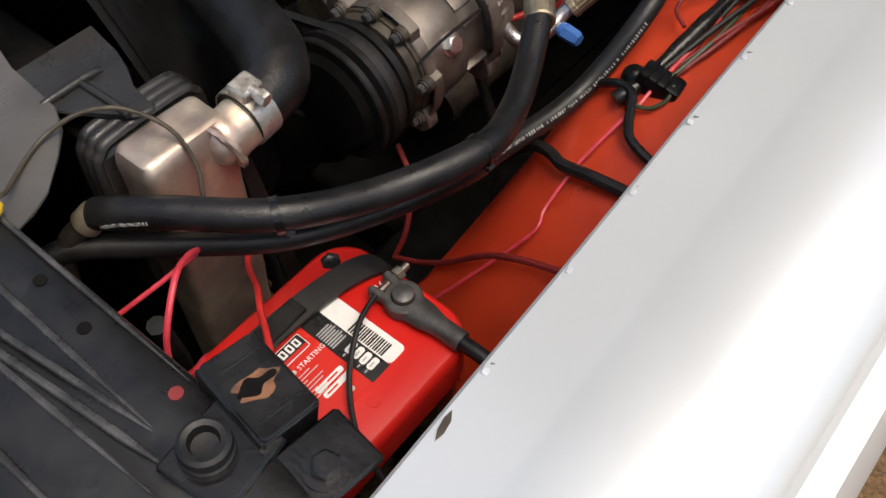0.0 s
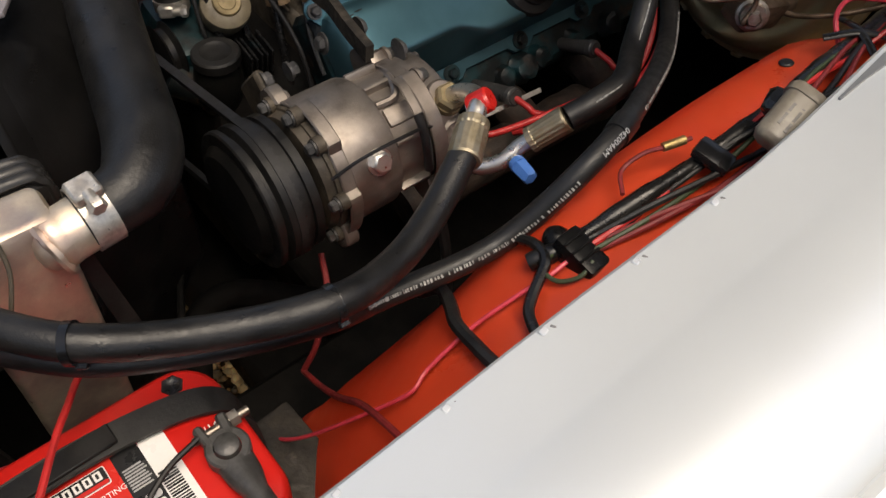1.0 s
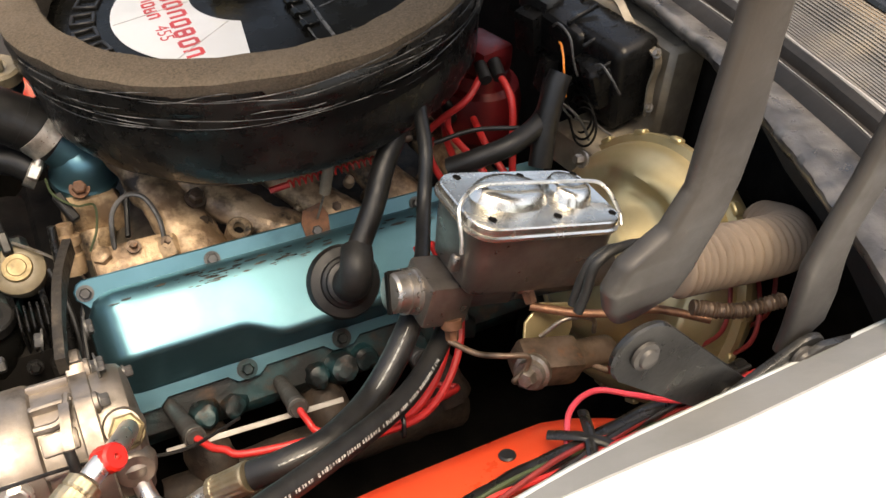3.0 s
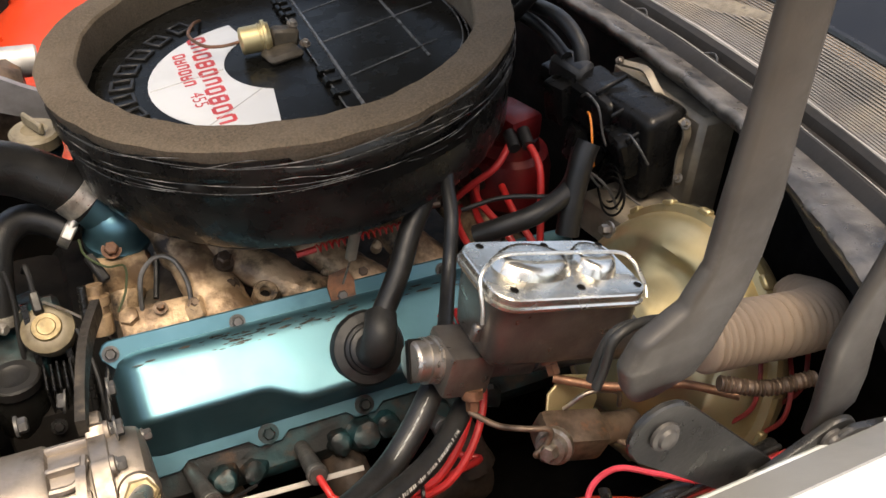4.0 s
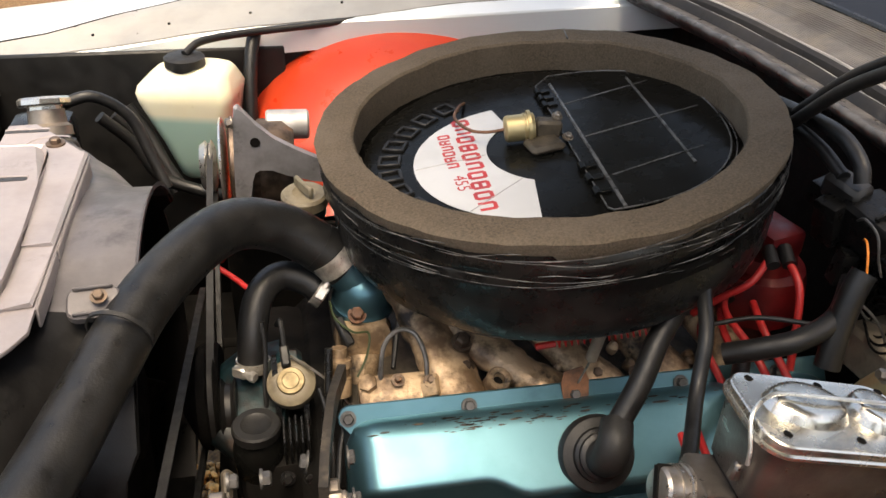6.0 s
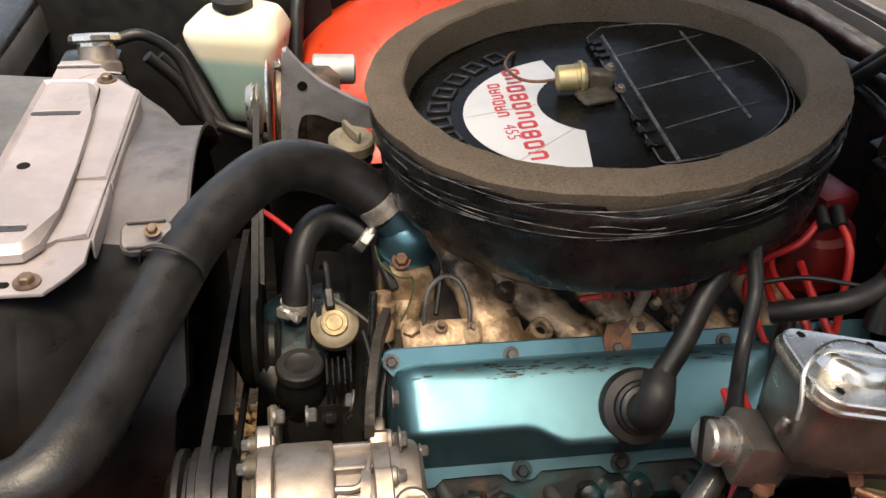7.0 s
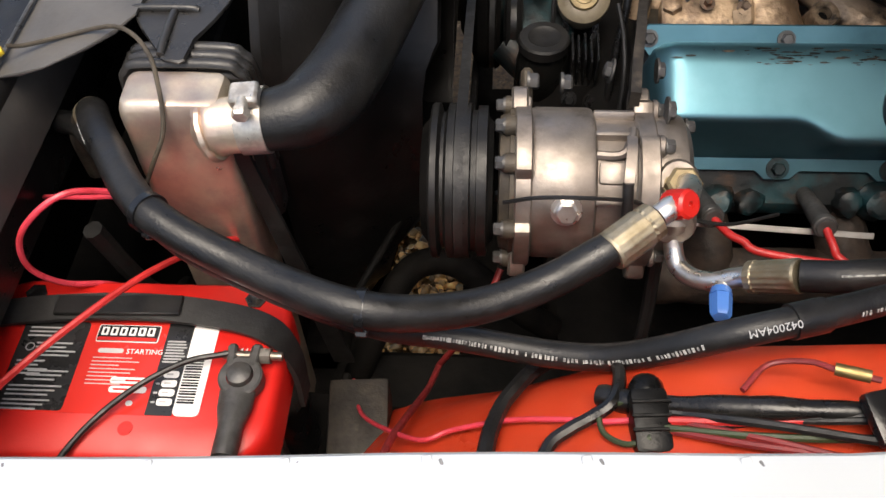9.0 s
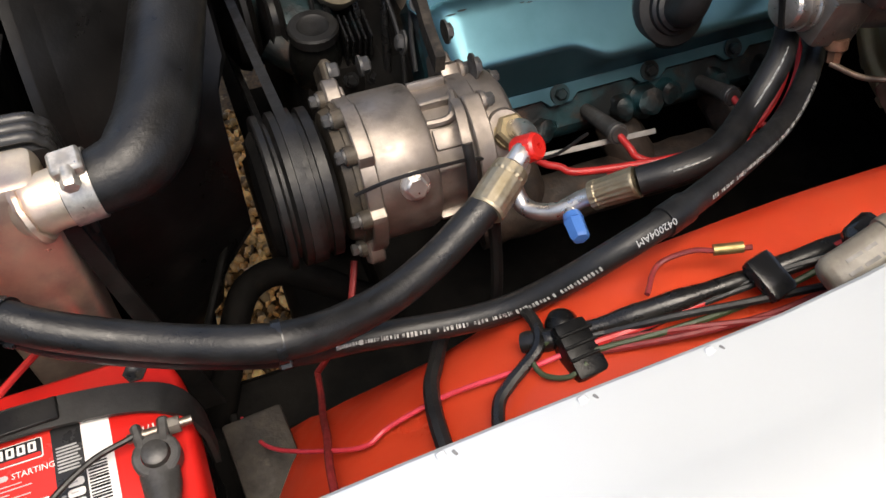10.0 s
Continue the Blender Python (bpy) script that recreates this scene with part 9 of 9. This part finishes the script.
for k, mt in enumerate((M_RUBBER, M_RED_WIRE, M_GREEN_WIRE, M_RUBBER, M_DARKRED_WIRE, M_RUBBER, M_DARKRED_WIRE)):
    ph, off = rnd.uniform(0, 6), -0.010 - 0.0045 * k
    pts = []
    for i, p in enumerate(hz[1:]):
        pts.append(V(p) + V(0, off * (0.55 + 0.45 * math.sin(0.9 * i + ph)) if k else off * 0.6, 0.002 + 0.004 * math.sin(1.7 * i + ph)))
    bm = B()
    tube(bm, pts, 0.0022 + 0.0004 * (k % 2), 7, 6)
    part("wire", bm, mt, hn)
cp = thing("harness_clip", (0.185, 0.075, 0.852), "black plastic harness clip with a rounded head", "clip")
bm = B()
box(bm, (0.186, 0.064, 0.849), (0.022, 0.038, 0.020), (12, 0, 4), 0.004, 2)
part("saddle", bm, M_BLACK_CASE, cp)
for dy in (-0.008, 0.0, 0.008):
    part("ridge", box(B(), (0.186, 0.064 + dy, 0.8595 + 0.21 * dy), (0.0225, 0.0022, 0.002), (12, 0, 4), 0.0005), M_BLACK_CASE, cp)
bm = B()
lathe(bm, [(0, 0.010), (0.008, 0.011), (0.014, 0.010), (0.018, 0.006), (0.019, 0.002)], (0.187, 0.087, 0.834), (0, 0.1, 1), 18)
part("stud", bm, M_BLACK_CASE, cp)
whole("harness_tape", box(B(), (0.302, 0.052, 0.889), (0.020, 0.030, 0.010), (12, 0, 14), 0.004, 2), M_BLACK_PAINT, "black retainer tape over the harness", "tape")
for a, b in (((0.490, 0.088, 0.889), (0.530, 0.050, 0.894)), ((0.500, 0.046, 0.893), (0.524, 0.094, 0.890))):
    whole("harness_tape", sweep(B(), smooth_line([a, tuple((V(a) + V(b)) / 2 + V(0, 0, 0.006)), b], 6), 0.0042, 10, squash=0.5), M_TAPE, "black tape wound across the harness", "tape", "tapes on the harness")
fl = thing("flasher_relay", (0.33, 0.02, 0.91), "grimy cream-white plastic relay can with a grey cap", "relay")
d = V(0.70, 0.60, 0.35).normalized()
m = turn_to(V(0.93, 0.10, 0.34), (-0.30, -0.25, 0.92), (0.330, 0.024, 0.933))
loops = []
for x, w, h, r in ((-0.027, 0.016, 0.010, 0.004), (-0.025, 0.022, 0.015, 0.006), (-0.021, 0.026, 0.018, 0.008), (0.014, 0.0275, 0.020, 0.0085), (0.0145, 0.0305, 0.022, 0.0095), (0.021, 0.0305, 0.022, 0.0095), (0.023, 0.027, 0.019, 0.008), (0.025, 0.019, 0.012, 0.005)):
    loops.append([m @ V(x, a, b) for a, b in round_rect(w, h, r, 4)])
bm = B()
rings(bm, loops)
part("can", bm, M_LIGHT_PLASTIC, fl, sharp=45)
for b, spans in ((-0.004, ((-0.017, -0.009), (-0.007, 0.002), (0.004, 0.009))), (0.003, ((-0.014, -0.004), (-0.002, 0.007)))):
    bm = B()
    for x0, x1 in spans:
        box(bm, m @ V((x0 + x1) / 2, b, 0.00935), (x1 - x0, 0.0022, 0.0008), m.to_3x3().to_4x4(), 0)
    part("print", bm, M_LEAD, fl, "faint grey print")
bm = B()
box(bm, (0.350, 0.040, 0.922), (0.026, 0.026, 0.014), (0, 0, 20), 0.004)
part("socket", bm, M_BLACK_PAINT, fl)
wire([(0.235, 0.075, 0.872), (0.252, 0.092, 0.872), (0.272, 0.090, 0.880), (0.285, 0.082, 0.885), (0.305, 0.075, 0.888)], 0.0018, M_DARKRED_WIRE, "thin looped dark red wire on the inner fender")
bm = B()
cyl(bm, (0.283, 0.083, 0.885), (0.300, 0.077, 0.888), 0.0036, n=10)
whole("crimp_connector", bm, M_BRASS, "small yellow crimp connector on a red wire", "connector")
# loop of black cable over the orange panel
wire([(0.145, 0.19, 0.70), (0.133, 0.155, 0.755), (0.120, 0.130, 0.784), (0.109, 0.110, 0.796), (0.101, 0.095, 0.801), (0.093, 0.063, 0.816), (0.090, 0.02, 0.824), (0.09, -0.02, 0.82)], 0.0056, M_RUBBER, "black cable looping down the orange panel", "cable", "cable")
wire([(0.174, 0.118, 0.826), (0.172, 0.095, 0.842), (0.166, 0.078, 0.846), (0.153, 0.070, 0.841), (0.140, 0.063, 0.838), (0.128, 0.052, 0.836), (0.118, 0.02, 0.834), (0.115, -0.02, 0.83)], 0.0042, M_TAPE, "black taped branch of the harness", "cable", "cable")
wire([(0.175, 0.066, 0.848), (0.159, 0.068, 0.841), (0.140, 0.074, 0.830), (0.106, 0.084, 0.806), (0.069, 0.088, 0.780), (0.050, 0.084, 0.772), (0.026, 0.104, 0.739), (-0.005, 0.145, 0.675), (-0.02, 0.175, 0.64), (-0.03, 0.21, 0.62)], 0.0018, M_PINK_WIRE, "thin red wire along the orange panel")
wire([(0.045, 0.24, 0.60), (0.040, 0.20, 0.632), (0.034, 0.160, 0.675), (0.030, 0.120, 0.725), (0.024, 0.083, 0.760), (0.020, 0.04, 0.785), (0.018, 0.0, 0.80)], 0.0030, M_DARKRED_WIRE, "dark red cable crossing the orange panel")
wire([(0.10, 0.28, 0.70), (0.085, 0.25, 0.68), (0.060, 0.235, 0.64), (0.045, 0.24, 0.60)], 0.0030, M_DARKRED_WIRE, "dark red cable below the compressor")
wire([(0.185, 0.052, 0.856), (0.172, 0.050, 0.850), (0.160, 0.060, 0.844), (0.160, 0.075, 0.844), (0.175, 0.078, 0.848)], 0.0018, M_GREEN_WIRE, "small loop of green wire at the clip")
wire([(0.500, 0.078, 0.885), (0.512, 0.094, 0.898), (0.535, 0.098, 0.903), (0.56, 0.085, 0.90), (0.60, 0.07, 0.89), (0.66, 0.07, 0.885)], 0.0022, M_PINK_WIRE, "pinkish red wire arching over the harness")
wire([(0.50, 0.06, 0.885), (0.53, 0.055, 0.90), (0.57, 0.05, 0.905), (0.61, 0.05, 0.895), (0.66, 0.055, 0.885)], 0.0024, M_RED_WIRE, "red wire over the rear harness")
for p in ((0.72, 0.165, 0.80), (0.745, 0.150, 0.79), (0.775, 0.165, 0.80)):
    wire([V(p), V(p) + V(0.008, -0.012, 0.03), V(p) + V(0.020, 0.0, 0.055), V(p) + V(0.04, 0.03, 0.07)], 0.0022, M_DARKRED_WIRE, "dark red wire under the air duct", group="wires under the duct")
# front wires near the battery
wire([(-0.105, 0.275, 0.74), (-0.118, 0.250, 0.772), (-0.134, 0.227, 0.788), (-0.148, 0.200, 0.805), (-0.163, 0.179, 0.812), (-0.182, 0.149, 0.819), (-0.208, 0.114, 0.820), (-0.235, 0.082, 0.812), (-0.262, 0.045, 0.79)], 0.0026, M_RED_WIRE, "red cable arching over the battery")
wire([(-0.168, 0.226, 0.852), (-0.180, 0.219, 0.864), (-0.197, 0.207, 0.875), (-0.215, 0.195, 0.870), (-0.232, 0.185, 0.852), (-0.237, 0.182, 0.822), (-0.225, 0.190, 0.792), (-0.200, 0.208, 0.765), (-0.175, 0.235, 0.70)], 0.0023, M_PINK_WIRE, "looped pinkish red wire beside the core support")
wire([(-0.168, 0.226, 0.850), (-0.182, 0.226, 0.850), (-0.199, 0.231, 0.843), (-0.225, 0.240, 0.832), (-0.25, 0.25, 0.82)], 0.0019, M_PINK_WIRE, "pinkish red wire running under the core support")
wire([(-0.246, 0.292, 0.931), (-0.238, 0.299, 0.926), (-0.216, 0.316, 0.921), (-0.195, 0.322, 0.923), (-0.174, 0.315, 0.930), (-0.156, 0.301, 0.932), (-0.144, 0.287, 0.926), (-0.137, 0.270, 0.918), (-0.135, 0.259, 0.905), (-0.137, 0.250, 0.889), (-0.146, 0.240, 0.872), (-0.155, 0.236, 0.855)], 0.0017, M_OLD_BOX, "thin brown-black wire looping over the radiator tank")
bm = B()
lathe(bm, [(0, 0.0042), (0.006, 0.0042), (0.010, 0.0028)], (-0.258, 0.286, 0.9275), (0.85, 0.45, 0.1), 14)
whole("wire_connector", bm, M_YELLOW, "small yellow connector at the core support", "connector")
wire([(-0.24, 0.36, 0.55), (-0.215, 0.30, 0.62), (-0.205, 0.25, 0.70), (-0.215, 0.235, 0.80)], 0.008, M_BLACK_DUSTY, "black cable beside the radiator", "cable", "cable")
bm = B()
cyl(bm, (0.0, 0.0, 0.0), (0.0, 0.0, 0.003), 0.0065, n=20, bevel=0.0012)
bm.transform(Matrix.Translation((0.466, 0.098, 0.8655)) @ Euler((radians(-14), 0, 0)).to_matrix().to_4x4())
whole("grommet", bm, M_RUBBER, "black rubber grommet in the orange inner fender", "grommet")
